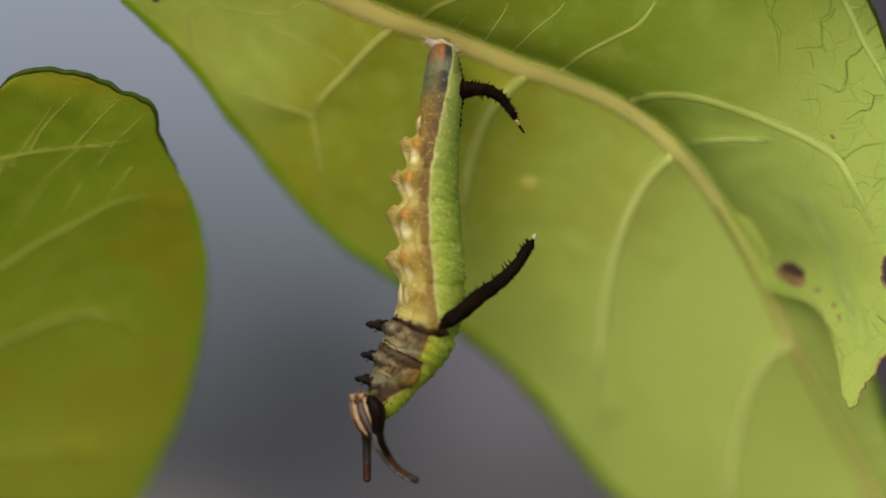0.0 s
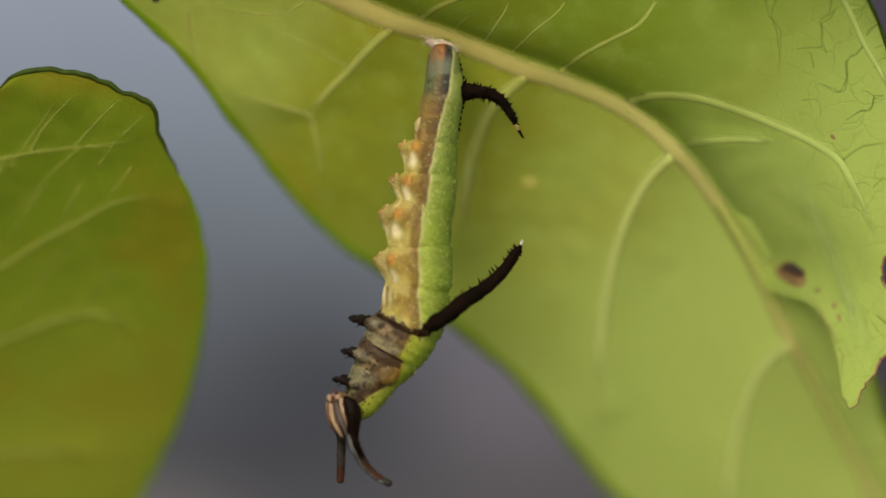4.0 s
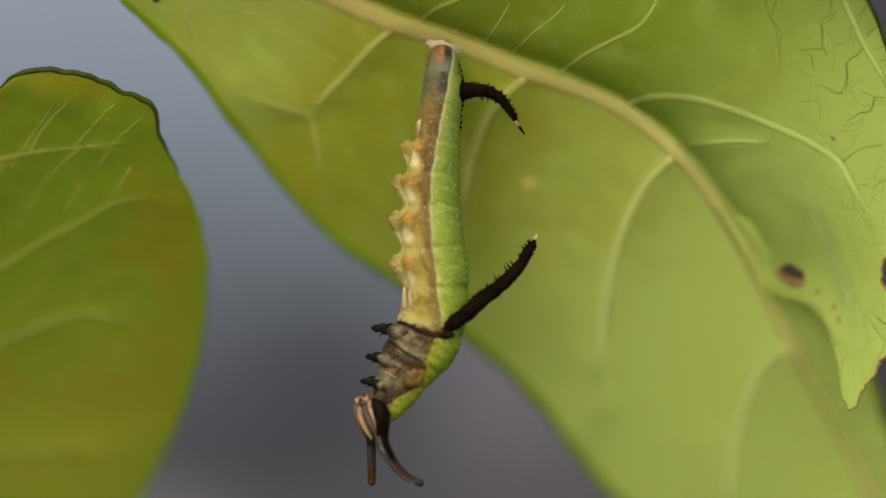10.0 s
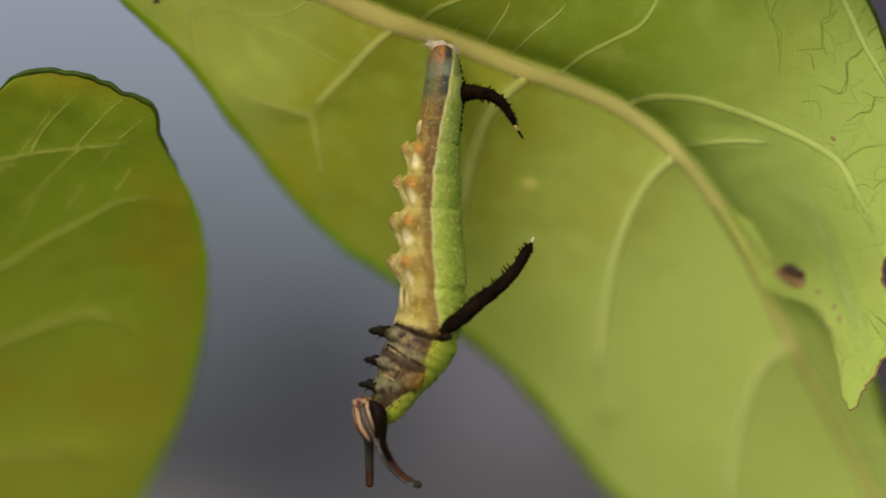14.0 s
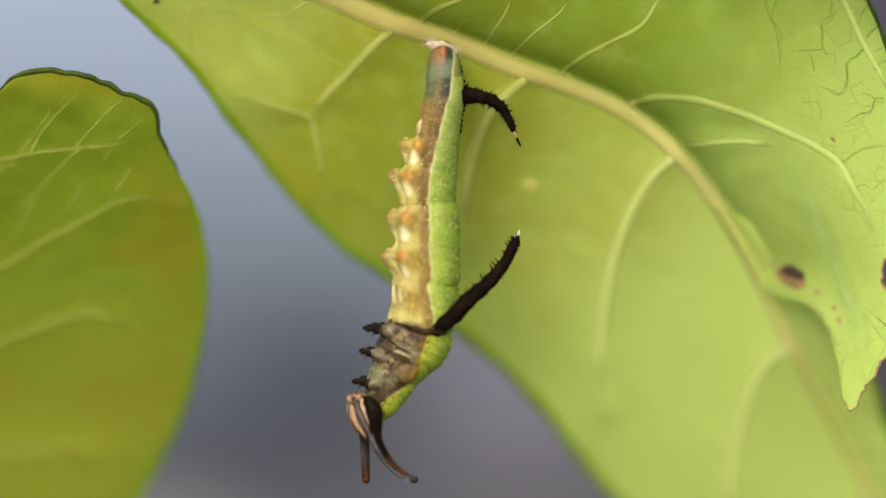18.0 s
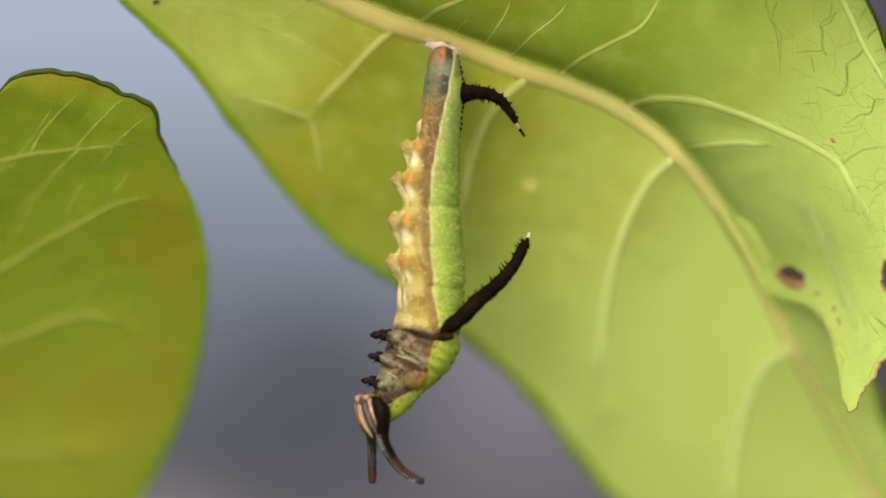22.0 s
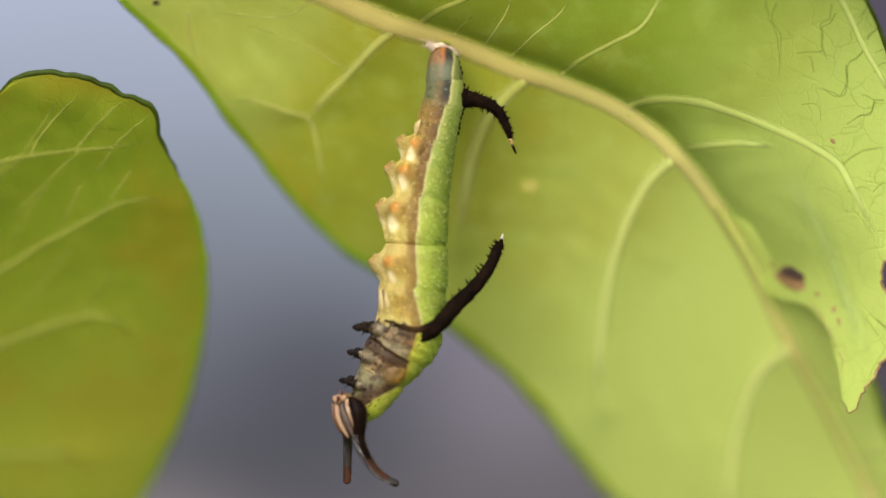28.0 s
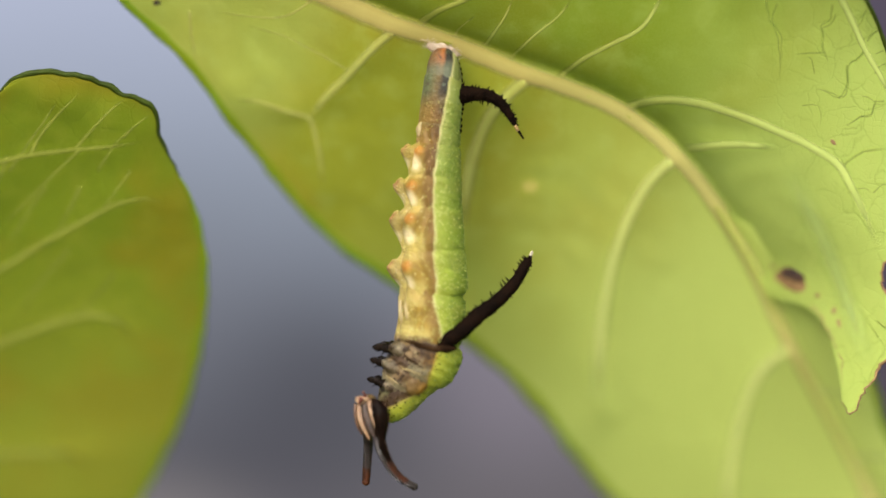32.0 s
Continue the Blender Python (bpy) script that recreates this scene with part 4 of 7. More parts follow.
def horn(name, centre, pts, radii, spines, tip_from, label, tip_label, dark_end=0):
    """A curved spiny horn, keyed as a part of its own, with a pale tip."""
    line = [np.array(p) - np.array(centre) for p in pts]
    n = 40
    pl = run(line, n)
    rl = [float(spline([(r,) for r in radii], (len(radii) - 1) * k / (n - 1))[0]) for k in range(n)]
    cut = int(tip_from * n)
    bm = bmesh.new()
    tube(bm, pl[:cut + 1], [r * (1 + 0.07 * math.sin(k * 1.9)) for k, r in enumerate(rl[:cut + 1])], 16)
    rng = random.Random(len(name))
    for f, side, size in spines:
        k = min(int(f * n), n - 2)
        t = Vector(pl[k + 1] - pl[k - 1]).normalized()
        out = Vector((-t.z, 0, t.x)) * side
        out = (out + Vector((0, rng.uniform(-0.5, 0.2), 0)) + t * rng.uniform(0.1, 0.5)).normalized()
        c = Vector(pl[k])
        spike(bm, c + out * rl[k] * 0.8, c + out * (rl[k] + size * 1.4), 0.09)
    for _ in range(260):
        k = rng.randrange(4, cut)
        a = rng.uniform(0, 2 * math.pi)
        t = Vector(pl[k + 1] - pl[k - 1]).normalized()
        s = Vector((-t.z, 0, t.x))
        o = s * math.cos(a) + Vector((0, 1, 0)) * math.sin(a)
        c = Vector(pl[k]) + o * rl[k] * 0.9
        spike(bm, c, c + o * rng.uniform(0.08, 0.17), 0.07, 0, 5)
    ob = part(name, bm, HORN, caterpillar, label, mm(*centre))
    bm = bmesh.new()
    end = n - dark_end
    tube(bm, pl[cut:end], [r * 1.02 for r in rl[cut:end]], 12)
    part("horn_tip", bm, HORN_BAND if dark_end else HORN_TIP, ob, tip_label)
    if dark_end:
        bm = bmesh.new()
        tube(bm, pl[end - 1:], [r * 1.1 for r in rl[end - 1:]], 12)
        part("horn_point", bm, HORN, ob, "black point of the horn")
    return ob


caterpillar = thing("caterpillar", Matrix.Translation(MID) @ mm(*HANG), "green, cream and brown horned caterpillar hanging head down from a leaf", "caterpillar")
segments = []
for k, seg in enumerate(SEGMENTS):
    name, s0, s1, x, z, lean = seg
    if k < 9:
        mat = (tail_end_skin if k < 1 else tail_skin if k < 2 else waist_skin if k < 4 else abdomen_skin)(*SIDE_LINE[k], *([k] if k > 3 else []))
    else:
        mat = NECK if k > 10 else thorax_skin(0.62, -0.6, 0.0) if k < 10 else thorax_skin(1.15, -1.2, 0.12)
    label = ("teal and brown tail ring", "cream, brown and green ring with pale dots", "grey-brown speckled ring with a green back")[0 if k < 4 else 1 if k < 9 else 2]
    segments.append(part(name, segment_mesh(s0, s1, x, z, lean, 3 if k > 8 else 2, k * 3.7, tuck=0.012 if k < 3 else 0.05 if k < 9 else 0.04,
                                             bulge=0.08 if 4 <= k <= 7 else 0.05 if k > 8 else 0.0, over=0.6 if k > 7 else 0.5,
                                             lobes=((183, 17, 0.80), (226, 21, 0.42)) if 4 <= k <= 7 else (), folds=0.2 if 3 <= k <= 8 else 0.03 if k > 8 else 0.0), mat, caterpillar, label, mm(x, 0, z, 0, lean, 0)))

# stumpy legs along the belly: a near and a far one on each of four rings
for k, size in ((4, 0.8), (5, 0.95), (6, 1.0), (7, 1.0)):
    proleg(segments[k], k, 183, 0.80, size)
    proleg(segments[k], k, 226, 0.40, size * 0.95)
for k, pts, r in (((3, [(-1.43, -0.7, -4.88), (-1.63, -0.7, -5.4), (-1.55, -0.7, -6.07)], 0.30), (8, [(-2.86, -1, -16.63), (-2.86, -1.1, -17.62), (-2.7, -1, -18.7)], 0.26), (8, [(-2.46, -1.45, -16.82), (-2.46, -1.5, -17.73), (-2.22, -1.4, -18.69)], 0.24),)):
    pleat(segments[k], SEGMENTS[k], pts, r, "pale fold of skin")

BALL = [Vector(p).normalized() for p in ((1, 0, 0), (-1, 0, 0), (0, 1, 0), (0, -1, 0), (0, 0, 1), (0, 0, -1))]
BALL_FACES = ((0, 2, 4), (2, 1, 4), (1, 3, 4), (3, 0, 4), (2, 0, 5), (1, 2, 5), (3, 1, 5), (0, 3, 5))


def grains(places, material, parent, name, label):
    """Many tiny knobs as one joined mesh; each place: x, y, z, size in mm."""
    verts, faces = [], []
    for x, y, z, r in places:
        o = len(verts)
        verts += [((x + r * p.x) / 1000, (y + r * p.y) / 1000, (z + r * p.z) / 1000) for p in BALL]
        faces += [tuple(o + i for i in f) for f in BALL_FACES]
    me = bpy.data.meshes.new(name)
    me.from_pydata(verts, [], faces)
    for f in me.polygons:
        f.use_smooth = True
    me.materials.append(material)
    ob = new(name, me)
    ob.parent = parent
    tagged(ob, label, kind="stuff")


def skin_place(seg, u, deg, out=1.0):
    px, pz, w = spline(BODY, seg[1] + (seg[2] - seg[1]) * u)
    p = local(seg, px, 0, pz)
    return p.x + w * out * math.cos(radians(deg)), 0.92 * w * out * math.sin(radians(deg)), p.z


def pustules(parent, seg, k, pale, green):
    """Tiny pale warts beside the side line, few on the belly; green granules in rows over the back."""
    rng = random.Random(k)
    rows = []
    for i in range(pale):
        deg = rng.uniform(-60, 20) if k > 8 else rng.triangular(-97, 10, -80) if i % 5 else rng.uniform(-150, -95)
        rows.append((*skin_place(seg, rng.uniform(0.03, 0.97), deg, 1.02), rng.uniform(0.025, 0.055)))
    grains(rows, WART, parent, "pale_stippling", "tiny pale warts")
    rows = []
    for i in range(green):
        u = (i % 12 + rng.uniform(0.2, 0.8)) / 12
        rows.append((*skin_place(seg, u, rng.uniform(-62, 45), 1.0), rng.uniform(0.06, 0.095)))
    grains(rows, GRAIN, parent, "granulation", "rows of green granules")


def freckles(parent, seg, k, count):
    """Black bristle dots over the chest."""
    _, s0, s1, x, z, lean = seg
    rng = random.Random(40 + k)
    bm = bmesh.new()
    for i in range(count):
        px, pz, w = spline(BODY, s0 + (s1 - s0) * rng.uniform(0.1, 0.9))
        p = local(seg, px, 0, pz)
        a = radians(rng.uniform(-165, -65))
        r = rng.uniform(0.035, 0.068)
        blob(bm, (p.x + w * 1.02 * math.cos(a), 0.92 * w * 1.01 * math.sin(a), p.z), (r, r, r), seg=7, rings=5)
    tagged(part("freckle_cluster", bm, SHELL, parent, "tiny black dots"), kind="stuff")


for k in range(2, 12):
    pustules(segments[k], SEGMENTS[k], k, 40 if k < 4 else 110 if k < 6 else 170 if k < 7 else 240 if k < 9 else 20, 150 if k < 9 else 40)

for k in (9, 10, 11):
    freckles(segments[k], SEGMENTS[k], k, 44)

# true legs on the three rings behind the head
for k, root, tip, size, bend in (((9, (-3.74, -1, -19.69), (-5.29, -1, -19.45), 1.15, 0.05), (10, (-4.57, -1, -22.04), (-5.77, -1, -21.8), 1.0, 0.05), (11, (-4.89, -1, -23.55), (-6.08, -1, -23.23), 0.95, -0.05),)):
    true_leg(segments[k], SEGMENTS[k], root, tip, size, bend, 0.7 if k == 11 else 1.0)
    true_leg(segments[k], SEGMENTS[k], (root[0] + 0.3, root[1] + 1.9, root[2] + 0.1), (tip[0] + 0.5, tip[1] + 1.8, tip[2] + 0.1), size * 0.85, bend)

tail_horn = horn("tail_horn", (1.6, 0, -2.96), [(0.96, 0, -3.04), (1.68, 0, -3), (2.48, 0, -2.96), (3.4, 0, -3.08), (4.32, 0, -3.64), (5, 0, -4.56), (5.4, 0, -5.32), (5.92, 0, -6.08)], [0.96, 0.66, 0.47, 0.43, 0.36, 0.26, 0.13, 0.06], [(0.12, 1, 0.20), (0.20, 1, 0.16), (0.26, 1, 0.22), (0.32, 1, 0.15), (0.38, 1, 0.20), (0.44, 1, 0.15), (0.50, 1, 0.20), (0.56, 1, 0.15), (0.62, 1, 0.18), (0.68, 1, 0.14), (0.74, 1, 0.14), (0.80, 1, 0.10), (0.22, -1, 0.16), (0.30, -1, 0.20), (0.36, -1, 0.28), (0.43, -1, 0.24), (0.50, -1, 0.20), (0.58, -1, 0.16), (0.66, -1, 0.10)], 0.82, "black spiny curved tail horn", "pale band near the horn's end", 4)
back_horn = horn("back_horn", (1.67, -1.7, -18.2), [(-1.79, -1.2, -20.2), (-0.12, -1.55, -19.55), (1.31, -1.85, -18.79), (2.58, -1.6, -17.69), (3.97, -1.2, -16.74), (5.26, -0.8, -15.51), (6.1, -0.5, -14.24), (6.40, -0.4, -13.80), (6.64, -0.35, -13.22)], [0.34, 0.52, 0.56, 0.56, 0.49, 0.42, 0.35, 0.18, 0.07], [(0.30, 1, 0.14), (0.34, 1, 0.20), (0.39, 1, 0.26), (0.43, 1, 0.20), (0.48, 1, 0.34), (0.52, 1, 0.20), (0.55, 1, 0.30), (0.58, 1, 0.34), (0.62, 1, 0.30), (0.66, 1, 0.22), (0.70, 1, 0.26), (0.74, 1, 0.20), (0.78, 1, 0.26), (0.82, 1, 0.22), (0.45, -1, 0.10), (0.55, -1, 0.12), (0.63, -1, 0.10), (0.70, -1, 0.14), (0.76, -1, 0.12), (0.82, -1, 0.10)], 0.90, "long black spiny horn on the back", "white horn tip")

def girdle(k, u, a0, a1, radii, material, name, label, out=0.98):
    """A fold of skin running round the front of a ring."""
    line = [Vector(skin_place(SEGMENTS[k], u[0] + (u[1] - u[0]) * i / 23, a0 + (a1 - a0) * i / 23, out)) for i in range(24)]
    line = [p + Vector((0, 0, 0.10 * noise.noise(p * 1.7))) for p in line]
    rad = [float(spline([(r,) for r in radii], (len(radii) - 1) * i / 23)[0]) * (1 + 0.25 * noise.noise(p * 2.3)) for i, p in enumerate(line)]
    bm = bmesh.new()
    tube(bm, line, rad, 10)
    part(name, bm, material, segments[k], label)


girdle(9, (0.10, 0.03), -158, -74, [0.08, 0.16, 0.18, 0.24, 0.12], COLLAR, "collar_fold", "dark brown fold of skin running to the horn")
girdle(10, (0.04, 0.08), -160, -60, [0.05, 0.09, 0.10, 0.12, 0.06], COLLAR, "collar_fold", "dark brown fold of skin")
girdle(9, (0.93, 0.95), -150, -84, [0.02, 0.055, 0.055, 0.02], CREAM, "pale_fold", "whitish fold of skin", 0.99)
girdle(10, (0.93, 0.93), -140, -100, [0.02, 0.05, 0.05, 0.02], CREAM, "pale_fold", "whitish fold of skin", 0.99)

bm = bmesh.new()
blob(bm, local(SEGMENTS[9], *(-0.55, -1.75, -19.93)), (1.15, 0.46, 0.42), (0, -22, 0), 24, 14, 0, 0.25, 2.0)
part("horn_base", bm, COLLAR, segments[9], "dark brown swelling at the horn's root")

# freckled shield on the side of the middle chest ring
bm = bmesh.new()
blob(bm, (0.72, -1.58, -0.95), (0.70, 0.32, 0.92), (0, 12, 12), 26, 18, 0, 0.15)
part("side_shield", bm, SHIELD, segments[10], "ochre freckled side patch")
rng = random.Random(7)
grains([(0.68 + 0.5 * q * math.cos(a), -1.90 + 0.14 * q * q, -0.95 + 0.7 * q * math.sin(a), rng.uniform(0.03, 0.055)) for q, a in ((math.sqrt(rng.random()), rng.uniform(0, 6.283)) for _ in range(22))],
       SHELL, segments[10], "freckling", "tiny black dots on the patch")

# black beads down the tail's back edge
for k, row in (((0, ((1.04, -0.2, -0.54), (1.2, -0.2, -0.9), (1.32, -0.2, -1.25), (1.4, -0.2, -1.61),)), (1, ((1.48, -0.2, -2.01), (1.52, -0.2, -2.37),)), (2, ((1.56, -0.2, -3.69), (1.52, -0.2, -4.01), (1.44, -0.2, -4.33), (1.4, -0.2, -4.77),)), (3, ((1.4, -0.2, -5.17), (1.36, -0.2, -5.53),)),)):
    bm = bmesh.new()
    for p in row:
        blob(bm, local(SEGMENTS[k], *p), (0.12, 0.13, 0.15), seg=8, rings=6)
    part("tail_beads", bm, HORN, segments[k], "black beaded edge")


def tapered(points, radii, n, sides=12, flat=(1.0, 1.0), material=None, parent=None, name="", label=""):
    line = run(points, n)
    rad = [float(spline([(r,) for r in radii], (len(radii) - 1) * k / (n - 1))[0]) for k in range(n)]
    bm = bmesh.new()
    tube(bm, line, [r * (1 + 0.05 * noise.noise(Vector(p) * 3)) for p, r in zip(line, rad)], sides, flat)
    return part(name, bm, material, parent, label)


def make_head():
    """A small striped face drawn down into two long horns; places from the head's own centre."""
    bm = bmesh.new()
    blob(bm, (0.12, -0.95, -0.75), (0.82, 0.72, 1.35), (0, -16, 0), 24, 18, 0, 0.08)
    head = part("head", bm, FACE, caterpillar, "small striped head with two dark horns", mm(-5.4, 0, -25.12))
    for pts, radii, beads, black, lab in (
            ([(0.92, -1.62, -1.5), (0.98, -1.62, -2.3), (1.12, -1.55, -2.8), (1.48, -1.4, -3.5), (2.06, -1.15, -4.36), (2.82, -0.95, -5.02), (3.62, -0.8, -5.40)], [0.42, 0.43, 0.43, 0.38, 0.32, 0.28, 0.25], (5, 41), True, "black glossy head horn, rusty and beaded below"),
            ([(-0.15, -0.5, -1.2), (0.06, -0.4, -2.0), (0.14, 0.0, -2.7), (0.15, 0.25, -3.63), (0.16, 0.4, -4.69), (0.17, 0.5, -5.42)], [0.32, 0.35, 0.33, 0.31, 0.29, 0.27], (16, 30), False, "dark rusty head horn")):
        line = run(pts, 44)
        rad = [float(spline([(r,) for r in radii], (len(radii) - 1) * k / 43)[0]) for k in range(44)]
        bm = bmesh.new()
        tube(bm, line, [r * (1 + 0.045 * math.sin(k * 2.3)) for k, r in enumerate(rad)], 18)
        blob(bm, line[-1], (rad[-1] * 1.08,) * 3, seg=14, rings=9)
        for f in bm.faces:
            c = f.calc_center_median()
            k = min(range(44), key=lambda i: (Vector(line[i]) - c).length)
            t = Vector(line[min(k + 1, 43)] - line[max(k - 1, 0)])
            right = (c - Vector(line[k])).dot(Vector((-t.z, 0, t.x)).normalized()) > -0.25 * rad[k]
            f.material_index = (2 if k > 38 else 1 if k > 22 and right else 0) if black else (1 if k > 32 else 2)
        ob = part("head_horn", bm, [SHELL, RUST, ASH], head, lab)
        rng = random.Random(len(lab))
        bm = bmesh.new()
        for k in range(*beads, 1 if black else 2):
            t = Vector(line[min(k + 1, 43)] - line[k - 1]).normalized()
            for s, y in ((0.75, -0.66), (0.3, -0.95)) if k % 2 else ((0.55, -0.83),):
                o = Vector((t.z, 0, -t.x)) * s + Vector((0, y, 0))
                r = rng.uniform(0.026, 0.046) if black else 0.028
                blob(bm, Vector(line[k]) + o.normalized() * rad[k] * 0.98, (r, r, r * 1.2), seg=7, rings=5)
        part("beads", bm, BEAD, ob, "row of whitish beads")
        bm = bmesh.new()
        for k in range(8, 40, 2):
            t = Vector(line[k + 1] - line[k - 1]).normalized()
            o = (Vector((-t.z, 0, t.x)) + Vector((0, rng.uniform(-0.6, 0.0), 0))).normalized()
            blob(bm, Vector(line[k]) + o * rad[k] * 0.96, (0.07, 0.07, 0.08), seg=7, rings=5)
        part("tubercles", bm, RUST, ob, "low rusty knobs")
    tapered([(0.26, -1.55, 0.56), (0.52, -1.72, 0.28), (0.82, -1.80, -0.3), (0.94, -1.80, -1.0), (0.97, -1.74, -1.8), (1.0, -1.62, -2.4)], [0.10, 0.40, 0.57, 0.54, 0.45, 0.38], 30, 22, (1.0, 0.85), SHELL, head, "cheek", "glossy black bulging side of the head")
    tapered([(0.62, -1.50, 0.55), (1.18, -1.62, 0.12), (1.44, -1.62, -0.5), (1.42, -1.58, -1.3), (1.34, -1.50, -2.1)], [0.05, 0.10, 0.10, 0.08, 0.04], 24, 10, (1.0, 1.0), RUST, head, "rim", "rusty rim of the cheek")
    tapered([(0.02, -1.55, 0.50), (0.20, -1.84, -0.14), (0.47, -1.98, -0.85), (0.68, -1.96, -1.5), (0.80, -1.85, -2.05)], [0.15, 0.19, 0.17, 0.12, 0.04], 22, 12, (1.0, 0.5), BAND, head, "band", "cream stripe down the face")
    tapered([(-0.70, -1.25, 0.25), (-0.64, -1.50, -0.2), (-0.52, -1.60, -0.85), (-0.17, -1.60, -1.6), (0.27, -1.50, -2.28)], [0.12, 0.17, 0.17, 0.15, 0.05], 24, 12, (1.0, 0.5), BAND, head, "band", "cream stripe down the face")
    tapered([(-0.32, -1.5, 0.20), (-0.14, -1.72, -0.45), (0.12, -1.82, -1.05), (0.40, -1.84, -1.6), (0.72, -1.75, -2.25)], [0.16, 0.20, 0.19, 0.16, 0.08], 24, 12, (1.0, 0.5), FACE, head, "brow", "grey-brown stripe between the cream ones")
    tapered([(-0.96, -1.05, 0.15), (-0.88, -1.25, -0.5), (-0.66, -1.30, -1.3), (-0.30, -1.20, -2.0)], [0.10, 0.13, 0.12, 0.06], 20, 10, (1.0, 0.8), FACE_EDGE, head, "edge", "brown edge of the face")
    bm = bmesh.new()
    blob(bm, (-0.62, -1.35, 0.40), (0.36, 0.36, 0.30), (0, 25, 0), 18, 12, 0, 0.25, 3.0)
    blob(bm, (-0.20, -1.50, 0.55), (0.30, 0.25, 0.24), (0, 0, 0), 14, 10, 0, 0.25, 5.0)
    spike(bm, (-0.82, -1.4, 0.42), (-0.98, -1.4, 0.70), 0.08)
    spike(bm, (-0.50, -1.5, 0.62), (-0.44, -1.5, 0.82), 0.07)
    part("mouthparts", bm, BAND, head, "tiny pale mouthparts")
    bm = bmesh.new()
    for p, r in (((-0.55, -1.72, 0.50), 0.16), ((-0.62, -1.68, 0.26), 0.10), ((-0.30, -1.65, 0.80), 0.11), ((-0.42, -1.55, 1.0), 0.10)):
        blob(bm, p, (r, r, r * 1.2), seg=12, rings=8)
    part("jaws", bm, MOUTH, head, "shiny reddish jaws")
    bm = bmesh.new()
    blob(bm, (0.10, -1.40, 0.72), (0.42, 0.28, 0.16), (0, 12, 0), 16, 10, 0, 0.3, 2.0)
    part("neck_fold", bm, SHIELD, head, "ochre fold above the cheek")
    bm = bmesh.new()
    for p in ((0.22, -1.85, 0.32), (0.30, -1.95, 0.12), (0.16, -1.92, 0.08)):
        blob(bm, p, (0.06, 0.06, 0.07), seg=9, rings=6)
    part("eyes", bm, SHELL, head, "cluster of dark simple eyes")
    return head


head = make_head()


def make_silk():
    pad = thing("silk_pad", Matrix.Translation(MID) @ mm(*HANG), "fuzzy whitish silk pad spun on the midrib", "silk")
    rng = random.Random(4)
    bm = bmesh.new()
    blob(bm, (0.1, 0.55, 0.12), (1.15, 0.42, 0.42), (0, 18, 0), 24, 14, 0, 0.35)
    part("pad", bm, SILK, pad)
    bm = bmesh.new()
    for _ in range(220):
        a, b = rng.uniform(-1.3, 1.3), rng.uniform(-0.15, 0.5)
        p = Vector((a, rng.uniform(0.1, 0.5), b - a * 0.32))
        q = p + Vector((rng.uniform(-0.4, 0.4), rng.uniform(-0.15, 0.1), rng.uniform(-0.2, 0.25)))
        tube(bm, [p, p.lerp(q, 0.5) + Vector((0, -0.06, 0.03)), q], 0.009, 4)
    part("threads", bm, SILK, pad, "loose silk threads")
    return pad


silk = make_silk()


def at(x, z, lean, twist=0.0):
    return mm(x, 0, z, 0, lean, 0) @ pose(0, 0, 0, 0, 0, twist)


